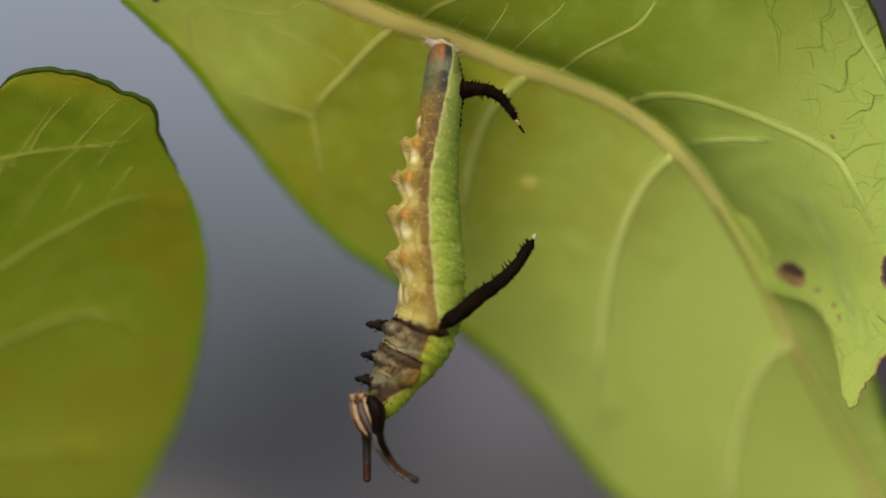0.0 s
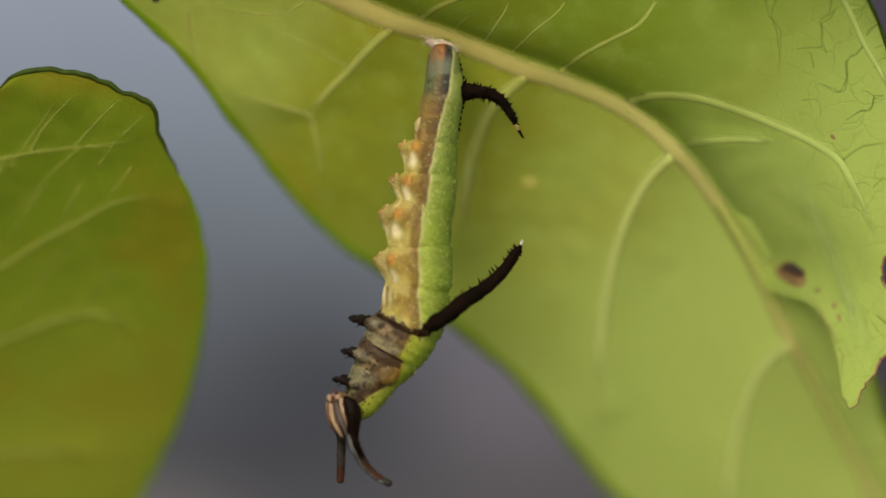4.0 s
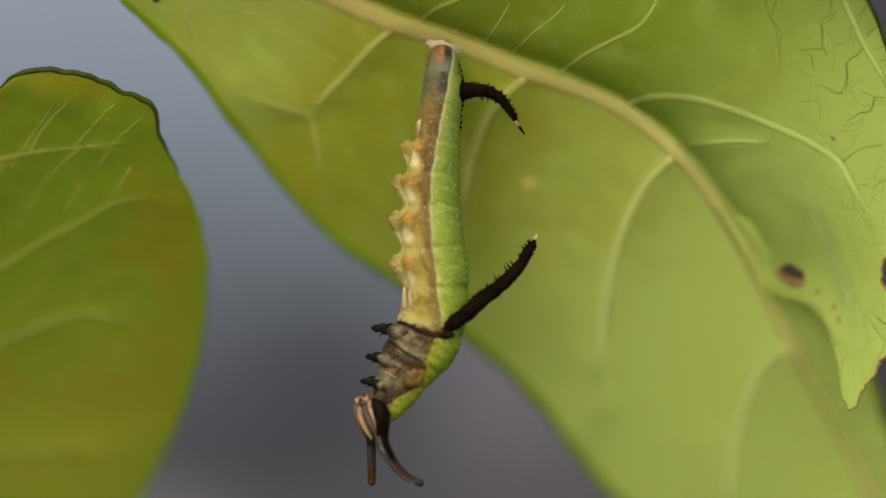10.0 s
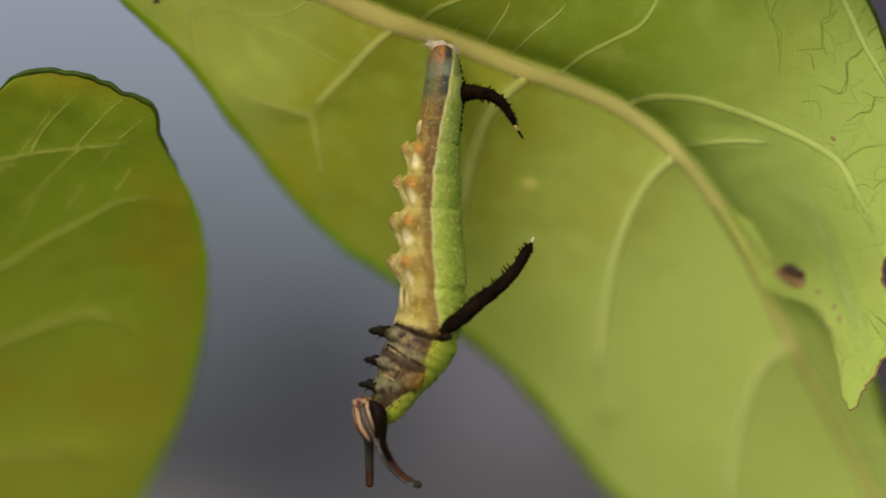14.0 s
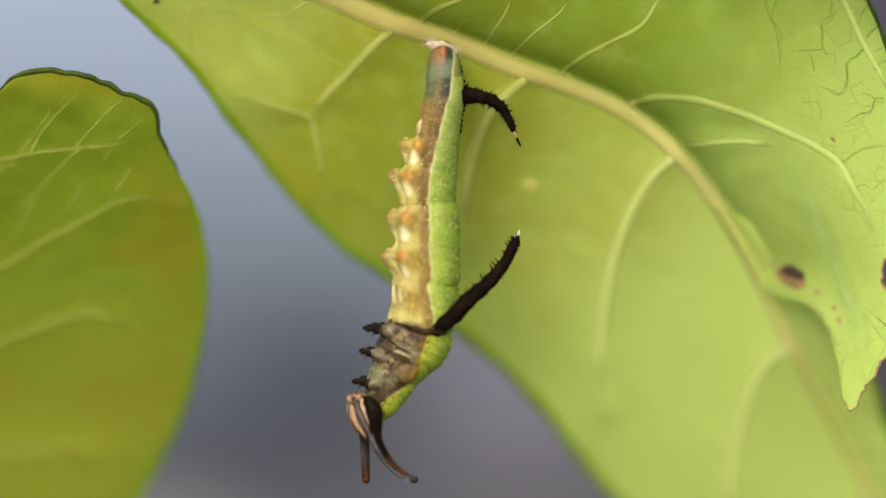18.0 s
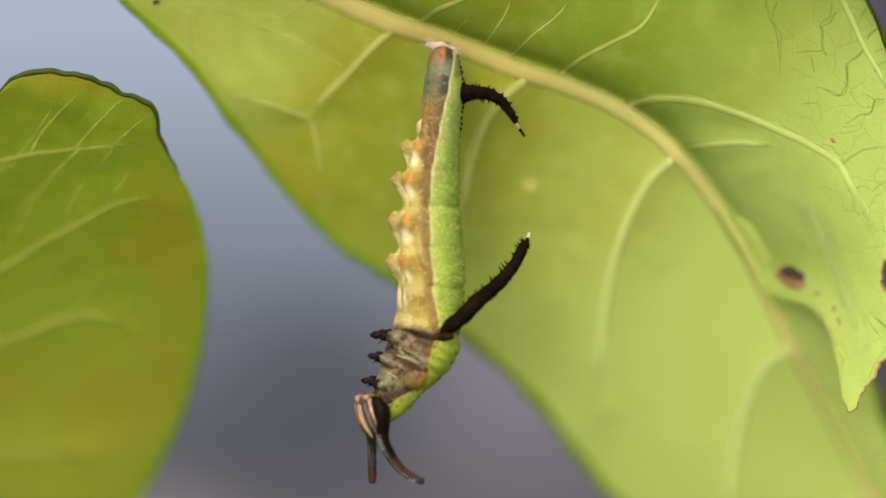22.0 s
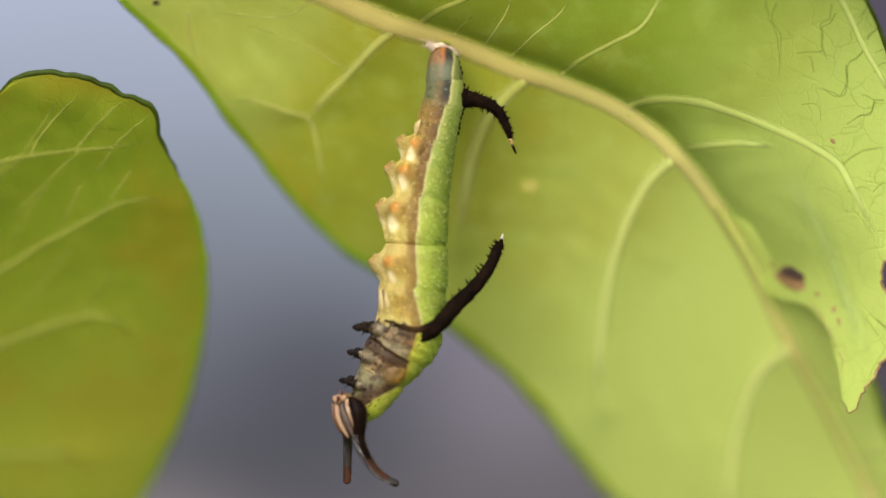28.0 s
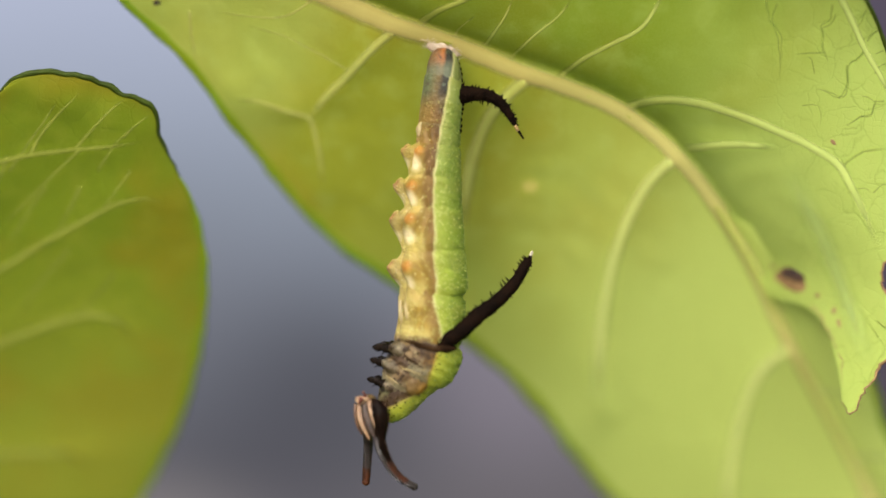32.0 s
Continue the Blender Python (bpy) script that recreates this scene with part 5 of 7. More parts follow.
def motions():
    """Leaves sag slowly; the caterpillar swings and bends ring by ring."""
    walk(leaf, [(0, mm(-0.081, 1.500, 1214.884, 27.358, -0.000, -5.711)),
        (1, mm(-0.081, 1.500, 1214.884, 27.358, -0.000, -5.711)),
        (2, mm(-0.081, 1.500, 1214.882, 27.358, -0.001, -5.711)),
        (3, mm(-0.079, 1.500, 1214.882, 27.359, -0.010, -5.711)),
        (5.5, mm(-0.073, 1.500, 1214.838, 27.357, 0.005, -5.711)),
        (6.5, mm(-0.069, 1.500, 1214.834, 27.356, 0.017, -5.711)),
        (7.5, mm(-0.069, 1.500, 1214.831, 27.355, 0.026, -5.711)),
        (8.5, mm(-0.067, 1.500, 1214.825, 27.352, 0.056, -5.711)),
        (9.5, mm(-0.065, 1.500, 1214.811, 27.349, 0.092, -5.711)),
        (10.5, mm(-0.067, 1.500, 1214.797, 27.349, 0.087, -5.711)),
        (11.5, mm(-0.069, 1.500, 1214.785, 27.352, 0.060, -5.711)),
        (12.5, mm(-0.063, 1.500, 1214.777, 27.354, 0.043, -5.711)),
        (13.5, mm(-0.055, 1.500, 1214.774, 27.354, 0.037, -5.711)),
        (14.5, mm(-0.054, 1.500, 1214.774, 27.354, 0.038, -5.711)),
        (17, mm(-0.043, 1.500, 1214.761, 27.350, 0.074, -5.711)),
        (18, mm(-0.052, 1.500, 1214.735, 27.351, 0.067, -5.711)),
        (19, mm(-0.048, 1.500, 1214.719, 27.350, 0.076, -5.711)),
        (20, mm(-0.045, 1.500, 1214.712, 27.349, 0.091, -5.711)),
        (21, mm(-0.050, 1.500, 1214.708, 27.347, 0.110, -5.711)),
        (22, mm(-0.051, 1.500, 1214.678, 27.346, 0.121, -5.711)),
        (22.5, mm(-0.054, 1.500, 1214.640, 27.345, 0.125, -5.711)),
        (23, mm(-0.063, 1.500, 1214.592, 27.345, 0.125, -5.711)),
        (23.5, mm(-0.079, 1.500, 1214.552, 27.346, 0.123, -5.711)),
        (24, mm(-0.092, 1.500, 1214.533, 27.346, 0.120, -5.711)),
        (24.5, mm(-0.095, 1.500, 1214.533, 27.346, 0.117, -5.711)),
        (25, mm(-0.087, 1.500, 1214.546, 27.347, 0.109, -5.711)),
        (25.5, mm(-0.073, 1.500, 1214.564, 27.348, 0.095, -5.711)),
        (27.5, mm(-0.080, 1.500, 1214.618, 27.349, 0.090, -5.711)),
        (28.5, mm(-0.039, 1.500, 1214.626, 27.343, 0.146, -5.711)),
        (29.5, mm(-0.030, 1.500, 1214.620, 27.340, 0.177, -5.711)),
        (30.5, mm(-0.030, 1.500, 1214.611, 27.339, 0.188, -5.711)),
        (31.5, mm(-0.024, 1.500, 1214.601, 27.338, 0.204, -5.711)),
        (32, mm(-0.020, 1.500, 1214.596, 27.336, 0.219, -5.711))])
    walk(silk, [(0, mm(-0.160, 0.000, 1214.280, 0.000, -0.000, 0.000)),
        (1, mm(-0.160, 0.000, 1214.279, 0.000, -0.000, 0.000)),
        (2, mm(-0.160, 0.000, 1214.278, 0.000, -0.001, 0.000)),
        (3, mm(-0.158, 0.000, 1214.278, 0.000, -0.010, 0.000)),
        (5.5, mm(-0.152, 0.000, 1214.234, 0.000, 0.005, 0.000)),
        (6.5, mm(-0.149, 0.000, 1214.230, 0.000, 0.017, 0.000)),
        (7.5, mm(-0.149, 0.000, 1214.227, 0.000, 0.026, 0.000)),
        (8.5, mm(-0.147, 0.000, 1214.220, 0.000, 0.056, 0.000)),
        (9.5, mm(-0.146, 0.000, 1214.207, 0.000, 0.092, 0.000)),
        (10.5, mm(-0.147, 0.000, 1214.193, 0.000, 0.087, 0.000)),
        (11.5, mm(-0.149, 0.000, 1214.181, 0.000, 0.061, 0.000)),
        (12.5, mm(-0.142, 0.000, 1214.173, 0.000, 0.043, 0.000)),
        (13.5, mm(-0.135, 0.000, 1214.170, 0.000, 0.038, 0.000)),
        (14.5, mm(-0.134, 0.000, 1214.169, 0.000, 0.038, 0.000)),
        (17, mm(-0.123, 0.000, 1214.156, 0.000, 0.075, 0.000)),
        (18, mm(-0.132, 0.000, 1214.131, 0.000, 0.068, 0.000)),
        (19, mm(-0.128, 0.000, 1214.115, 0.000, 0.077, 0.000)),
        (20, mm(-0.125, 0.000, 1214.107, 0.000, 0.091, 0.000)),
        (21, mm(-0.130, 0.000, 1214.103, 0.000, 0.110, 0.000)),
        (22, mm(-0.131, 0.000, 1214.074, 0.000, 0.122, 0.000)),
        (22.5, mm(-0.134, 0.000, 1214.035, 0.000, 0.126, 0.000)),
        (23, mm(-0.144, 0.000, 1213.987, 0.000, 0.126, 0.000)),
        (23.5, mm(-0.159, 0.000, 1213.948, 0.000, 0.123, 0.000)),
        (24, mm(-0.172, 0.000, 1213.929, 0.000, 0.120, 0.000)),
        (24.5, mm(-0.175, 0.000, 1213.929, 0.000, 0.117, 0.000)),
        (25, mm(-0.168, 0.000, 1213.941, 0.000, 0.110, 0.000)),
        (25.5, mm(-0.153, 0.000, 1213.960, 0.000, 0.096, 0.000)),
        (27.5, mm(-0.160, 0.000, 1214.014, 0.000, 0.090, 0.000)),
        (28.5, mm(-0.120, 0.000, 1214.022, 0.000, 0.147, 0.000)),
        (29.5, mm(-0.112, 0.000, 1214.016, 0.000, 0.178, 0.000)),
        (30.5, mm(-0.111, 0.000, 1214.006, 0.000, 0.189, 0.000)),
        (31.5, mm(-0.106, 0.000, 1213.996, 0.000, 0.205, 0.000)),
        (32, mm(-0.101, 0.000, 1213.992, 0.000, 0.220, 0.000))])
    walk(far_blur, [(t, Matrix.Translation(MID) @ mm(x, 196, z, 0, lean, 0)) for t, x, z, lean in (
        (0, -62, -75, 10), (17.8, -62, -75, 10), (18.2, -42, -48, 6), (18.5, -31, -24, 2), (18.8, -27, -14, 0), (19.1, -33, -8, -8), (19.4, -37, -4, -12), (19.7, -52, -2, -20), (20.0, -74, -2, -24), (32, -74, -2, -24))])
    walk(side_leaf, [(0, mm(-23.360, 0.000, 1211.040, 31.767, -0.000, -2.862)),
        (1, mm(-23.360, 0.000, 1211.040, 31.767, -0.000, -2.862)),
        (2, mm(-23.360, 0.000, 1211.040, 31.767, -0.000, -2.862)),
        (3, mm(-23.360, 0.000, 1211.040, 31.767, -0.000, -2.862)),
        (5.5, mm(-23.330, 0.000, 1211.040, 31.767, -0.000, -2.862)),
        (6.5, mm(-23.308, 0.000, 1211.025, 31.767, -0.000, -2.862)),
        (7.5, mm(-23.319, 0.000, 1211.030, 31.767, -0.000, -2.862)),
        (8.5, mm(-23.329, 0.000, 1211.039, 31.767, -0.000, -2.862)),
        (9.5, mm(-23.331, 0.000, 1211.039, 31.767, -0.000, -2.862)),
        (10.5, mm(-23.341, 0.000, 1211.029, 31.767, -0.000, -2.862)),
        (11.5, mm(-23.347, 0.000, 1211.010, 31.767, -0.000, -2.862)),
        (12.5, mm(-23.320, 0.000, 1210.991, 31.767, -0.000, -2.862)),
        (13.5, mm(-23.300, 0.000, 1210.981, 31.767, -0.000, -2.862)),
        (14.5, mm(-23.298, 0.000, 1210.980, 31.767, -0.000, -2.862)),
        (17, mm(-23.298, 0.000, 1210.980, 31.767, -0.000, -2.862)),
        (18, mm(-23.298, 0.000, 1210.980, 31.767, -0.000, -2.862)),
        (19, mm(-23.295, 0.000, 1210.980, 31.767, -0.000, -2.862)),
        (20, mm(-23.290, 0.000, 1210.979, 31.767, -0.000, -2.862)),
        (21, mm(-23.295, 0.000, 1210.967, 31.767, -0.000, -2.862)),
        (22, mm(-23.300, 0.000, 1210.922, 31.767, -0.000, -2.862)),
        (22.5, mm(-23.306, 0.000, 1210.879, 31.767, -0.000, -2.862)),
        (23, mm(-23.316, 0.000, 1210.835, 31.767, -0.000, -2.862)),
        (23.5, mm(-23.327, 0.000, 1210.808, 31.767, -0.000, -2.862)),
        (24, mm(-23.334, 0.000, 1210.806, 31.767, -0.000, -2.862)),
        (24.5, mm(-23.332, 0.000, 1210.815, 31.767, -0.000, -2.862)),
        (25, mm(-23.319, 0.000, 1210.823, 31.767, -0.000, -2.862)),
        (25.5, mm(-23.298, 0.000, 1210.826, 31.767, -0.000, -2.862)),
        (27.5, mm(-23.298, 0.000, 1210.826, 31.767, -0.000, -2.862)),
        (28.5, mm(-23.287, 0.000, 1210.886, 31.767, -0.000, -2.862)),
        (29.5, mm(-23.276, 0.000, 1210.908, 31.767, -0.000, -2.862)),
        (30.5, mm(-23.281, 0.000, 1210.903, 31.767, -0.000, -2.862)),
        (31.5, mm(-23.291, 0.000, 1210.893, 31.767, -0.000, -2.862)),
        (32, mm(-23.298, 0.000, 1210.886, 31.767, -0.000, -2.862))])
    walk(segments[0], [(0, at(0.08, -0.39, -4.6)), (0.5, at(0.08, -0.39, -4.6)), (1, at(0.08, -0.40, -4.8)), (1.5, at(0.08, -0.43, -5.0)), (2, at(0.08, -0.43, -5.0)), (2.5, at(0.10, -0.41, -5.1)), (3, at(0.11, -0.39, -5.2)), (3.5, at(0.11, -0.39, -5.2)), (5.5, at(0.08, -0.46, -4.8)), (6, at(0.08, -0.46, -4.6)), (6.5, at(0.08, -0.46, -4.6)), (7, at(0.08, -0.46, -4.5)), (7.5, at(0.08, -0.46, -4.4)), (8, at(0.08, -0.46, -4.3)), (8.5, at(0.08, -0.46, -4.3)), (9, at(0.08, -0.46, -4.3)), (9.5, at(0.08, -0.47, -4.4)), (10, at(0.08, -0.48, -4.5)), (10.5, at(0.08, -0.50, -4.6)), (11, at(0.08, -0.51, -4.6)), (11.5, at(0.08, -0.52, -4.6)), (12, at(0.10, -0.52, -4.6)), (12.5, at(0.11, -0.52, -4.7)), (13, at(0.11, -0.52, -4.8)), (13.5, at(0.11, -0.52, -4.8)), (14, at(0.11, -0.52, -4.8)), (14.5, at(0.11, -0.52, -4.8)), (16.5, at(0.14, -0.52, -5.1)), (17, at(0.14, -0.54, -5.1)), (17.5, at(0.14, -0.55, -5.2)), (18, at(0.14, -0.55, -5.2)), (18.5, at(0.14, -0.55, -5.1)), (19, at(0.14, -0.55, -4.9)), (19.5, at(0.14, -0.56, -4.7)), (20, at(0.14, -0.57, -4.6)), (20.5, at(0.14, -0.58, -4.5)), (21, at(0.14, -0.58, -4.3)), (21.5, at(0.14, -0.58, -4.3)), (22, at(0.14, -0.58, -4.4)), (22.5, at(0.14, -0.61, -4.6)), (23, at(0.12, -0.69, -4.6)), (23.5, at(0.09, -0.75, -4.7)), (24, at(0.08, -0.75, -4.7)), (24.5, at(0.08, -0.73, -4.7)), (25, at(0.08, -0.71, -4.7)), (25.5, at(0.11, -0.70, -4.7)), (27.5, at(0.14, -0.64, -4.9)), (28, at(0.14, -0.64, -5.0)), (28.5, at(0.14, -0.64, -5.1)), (29, at(0.14, -0.64, -5.1)), (29.5, at(0.14, -0.64, -5.0)), (30, at(0.14, -0.64, -4.8)), (30.5, at(0.14, -0.64, -4.5)), (31, at(0.14, -0.66, -4.2)), (31.5, at(0.14, -0.69, -4.1)), (32, at(0.14, -0.70, -4.1))])
    walk(segments[1], [(0, at(0.15, -2.55, 3.0)), (0.5, at(0.16, -2.56, 2.9)), (1, at(0.18, -2.57, 2.7)), (1.5, at(0.20, -2.59, 2.4)), (2, at(0.22, -2.61, 2.6)), (2.5, at(0.24, -2.65, 2.9)), (3, at(0.27, -2.68, 3.1)), (3.5, at(0.27, -2.71, 3.4)), (5.5, at(0.18, -2.65, 2.8)), (6, at(0.16, -2.62, 3.1)), (6.5, at(0.15, -2.61, 3.2)), (7, at(0.14, -2.61, 3.2)), (7.5, at(0.13, -2.61, 3.3)), (8, at(0.12, -2.59, 3.3)), (8.5, at(0.12, -2.58, 3.3)), (9, at(0.12, -2.59, 3.2)), (9.5, at(0.13, -2.61, 3.1)), (10, at(0.14, -2.64, 3.0)), (10.5, at(0.15, -2.65, 2.9)), (11, at(0.15, -2.67, 2.9)), (11.5, at(0.16, -2.68, 3.0)), (12, at(0.18, -2.70, 2.9)), (12.5, at(0.20, -2.71, 2.7)), (13, at(0.21, -2.71, 2.6)), (13.5, at(0.21, -2.73, 2.6)), (14, at(0.21, -2.77, 2.7)), (14.5, at(0.21, -2.86, 3.3)), (16.5, at(0.30, -3.10, 3.8)), (17, at(0.30, -3.09, 3.7)), (17.5, at(0.31, -3.04, 3.1)), (18, at(0.31, -2.98, 2.6)), (18.5, at(0.29, -2.92, 2.7)), (19, at(0.26, -2.87, 2.9)), (19.5, at(0.23, -2.83, 3.2)), (20, at(0.21, -2.81, 3.4)), (20.5, at(0.20, -2.80, 3.4)), (21, at(0.18, -2.80, 3.6)), (21.5, at(0.17, -2.80, 3.6)), (22, at(0.20, -2.80, 3.3)), (22.5, at(0.21, -2.86, 3.4)), (23, at(0.20, -3.00, 3.5)), (23.5, at(0.19, -3.08, 3.4)), (24, at(0.18, -3.07, 3.2)), (24.5, at(0.18, -3.05, 3.2)), (25, at(0.19, -3.05, 3.4)), (25.5, at(0.21, -3.07, 4.0)), (27.5, at(0.27, -3.23, 4.5)), (28, at(0.30, -3.23, 3.9)), (28.5, at(0.30, -3.21, 3.3)), (29, at(0.30, -3.17, 2.8)), (29.5, at(0.28, -3.10, 2.6)), (30, at(0.25, -3.04, 2.9)), (30.5, at(0.20, -2.99, 3.3)), (31, at(0.17, -2.95, 3.5)), (31.5, at(0.16, -2.92, 3.5)), (32, at(0.15, -2.89, 3.6))])
    walk(segments[2], [(0, at(-0.03, -4.25, 7.1)), (0.5, at(-0.03, -4.25, 7.2)), (1, at(-0.01, -4.25, 7.4)), (1.5, at(0.01, -4.26, 7.7)), (2, at(0.01, -4.29, 8.2)), (2.5, at(-0.00, -4.33, 9.2)), (3, at(-0.01, -4.37, 10.3)), (3.5, at(-0.03, -4.42, 11.2)), (5.5, at(-0.02, -4.41, 7.5)), (6, at(-0.04, -4.38, 7.4)), (6.5, at(-0.04, -4.37, 7.3)), (7, at(-0.05, -4.36, 7.2)), (7.5, at(-0.05, -4.35, 6.9)), (8, at(-0.05, -4.34, 6.7)), (8.5, at(-0.05, -4.34, 6.5)), (9, at(-0.04, -4.34, 6.3)), (9.5, at(-0.04, -4.36, 6.4)), (10, at(-0.03, -4.39, 6.6)), (10.5, at(-0.02, -4.41, 6.6)), (11, at(-0.03, -4.43, 6.7)), (11.5, at(-0.02, -4.44, 6.9)), (12, at(-0.00, -4.46, 7.0)), (12.5, at(0.02, -4.47, 6.9)), (13, at(0.03, -4.48, 7.0)), (13.5, at(0.02, -4.49, 7.1)), (14, at(0.01, -4.51, 7.5)), (14.5, at(-0.02, -4.56, 8.9)), (16.5, at(-0.04, -4.66, 13.3)), (17, at(-0.03, -4.66, 13.0)), (17.5, at(0.02, -4.65, 11.4)), (18, at(0.05, -4.63, 10.0)), (18.5, at(0.05, -4.59, 9.2)), (19, at(0.03, -4.56, 8.7)), (19.5, at(0.01, -4.53, 8.2)), (20, at(0.00, -4.51, 8.0)), (20.5, at(-0.00, -4.51, 7.8)), (21, at(-0.01, -4.51, 7.4)), (21.5, at(-0.01, -4.51, 7.2)), (22, at(0.00, -4.51, 7.4)), (22.5, at(0.00, -4.55, 8.0)), (23, at(-0.03, -4.67, 8.8)), (23.5, at(-0.05, -4.75, 8.9)), (24, at(-0.05, -4.75, 8.8)), (24.5, at(-0.05, -4.72, 8.7)), (25, at(-0.06, -4.71, 9.3)), (25.5, at(-0.08, -4.71, 11.0)), (27.5, at(-0.08, -4.76, 14.1)), (28, at(-0.05, -4.77, 13.5)), (28.5, at(-0.00, -4.80, 11.9)), (29, at(0.04, -4.82, 10.0)), (29.5, at(0.05, -4.81, 8.8)), (30, at(0.03, -4.77, 8.2)), (30.5, at(0.00, -4.72, 7.6)), (31, at(-0.01, -4.69, 7.0)), (31.5, at(-0.01, -4.66, 6.5)), (32, at(-0.01, -4.64, 6.3))])
    walk(segments[3], [(0, at(-0.17, -5.63, 6.0, 0.0)), (0.5, at(-0.17, -5.62, 6.1, 0.0)), (1, at(-0.15, -5.62, 6.3, 0.1)), (1.5, at(-0.14, -5.62, 6.6, 0.4)), (2, at(-0.16, -5.65, 7.2, 0.5)), (2.5, at(-0.19, -5.70, 8.2, 0.6)), (3, at(-0.23, -5.75, 9.2, 0.7)), (3.5, at(-0.28, -5.81, 10.1, 1.1)), (5.5, at(-0.18, -5.84, 6.4, 0.0)), (6, at(-0.19, -5.81, 6.2, 0.0)), (6.5, at(-0.19, -5.79, 6.2, 0.0)), (7, at(-0.19, -5.78, 6.1, -0.1)), (7.5, at(-0.19, -5.77, 5.8, -0.3)), (8, at(-0.19, -5.76, 5.6, -0.1)), (8.5, at(-0.18, -5.76, 5.4, -0.1)), (9, at(-0.17, -5.76, 5.2, -0.3)), (9.5, at(-0.16, -5.78, 5.3, -0.2)), (10, at(-0.16, -5.81, 5.5, -0.0)), (10.5, at(-0.16, -5.84, 5.5, 0.1)), (11, at(-0.16, -5.86, 5.6, 0.4)), (11.5, at(-0.16, -5.87, 5.8, 0.5)), (12, at(-0.15, -5.89, 5.9, 0.5)), (12.5, at(-0.12, -5.90, 5.8, 0.4)), (13, at(-0.12, -5.91, 5.9, 0.3)), (13.5, at(-0.12, -5.92, 6.0, 0.4)), (14, at(-0.14, -5.94, 6.4, 0.8)), (14.5, at(-0.21, -5.95, 7.8, 1.6)), (16.5, at(-0.30, -5.92, 12.3, 2.2)), (17, at(-0.29, -5.93, 11.9, 1.9)), (17.5, at(-0.22, -5.96, 10.4, 1.4)), (18, at(-0.15, -5.96, 8.9, 1.1)), (18.5, at(-0.14, -5.95, 8.1, 1.1)), (19, at(-0.15, -5.93, 7.6, 0.9)), (19.5, at(-0.16, -5.91, 7.1, 0.7)), (20, at(-0.16, -5.90, 6.9, 0.5)), (20.5, at(-0.16, -5.89, 6.7, 0.4)), (21, at(-0.16, -5.90, 6.3, 0.1)), (21.5, at(-0.16, -5.90, 6.1, 0.1)), (22, at(-0.14, -5.89, 6.3, 0.3)), (22.5, at(-0.16, -5.93, 6.9, 0.4)), (23, at(-0.21, -6.04, 7.7, 0.7)), (23.5, at(-0.23, -6.11, 7.9, 0.7)), (24, at(-0.23, -6.10, 7.7, 0.7)), (24.5, at(-0.22, -6.08, 7.7, 0.8)), (25, at(-0.24, -6.06, 8.3, 1.0)), (25.5, at(-0.30, -6.05, 9.9, 1.6)), (27.5, at(-0.37, -6.01, 13.1, 2.2)), (28, at(-0.32, -6.02, 12.5, 2.1)), (28.5, at(-0.24, -6.08, 10.9, 1.8)), (29, at(-0.17, -6.16, 8.9, 1.5)), (29.5, at(-0.14, -6.19, 7.7, 1.1)), (30, at(-0.14, -6.17, 7.1, 0.7)), (30.5, at(-0.15, -6.14, 6.5, 0.5)), (31, at(-0.15, -6.10, 5.9, 0.4)), (31.5, at(-0.14, -6.08, 5.4, 0.3)), (32, at(-0.14, -6.06, 5.2, 0.5))])
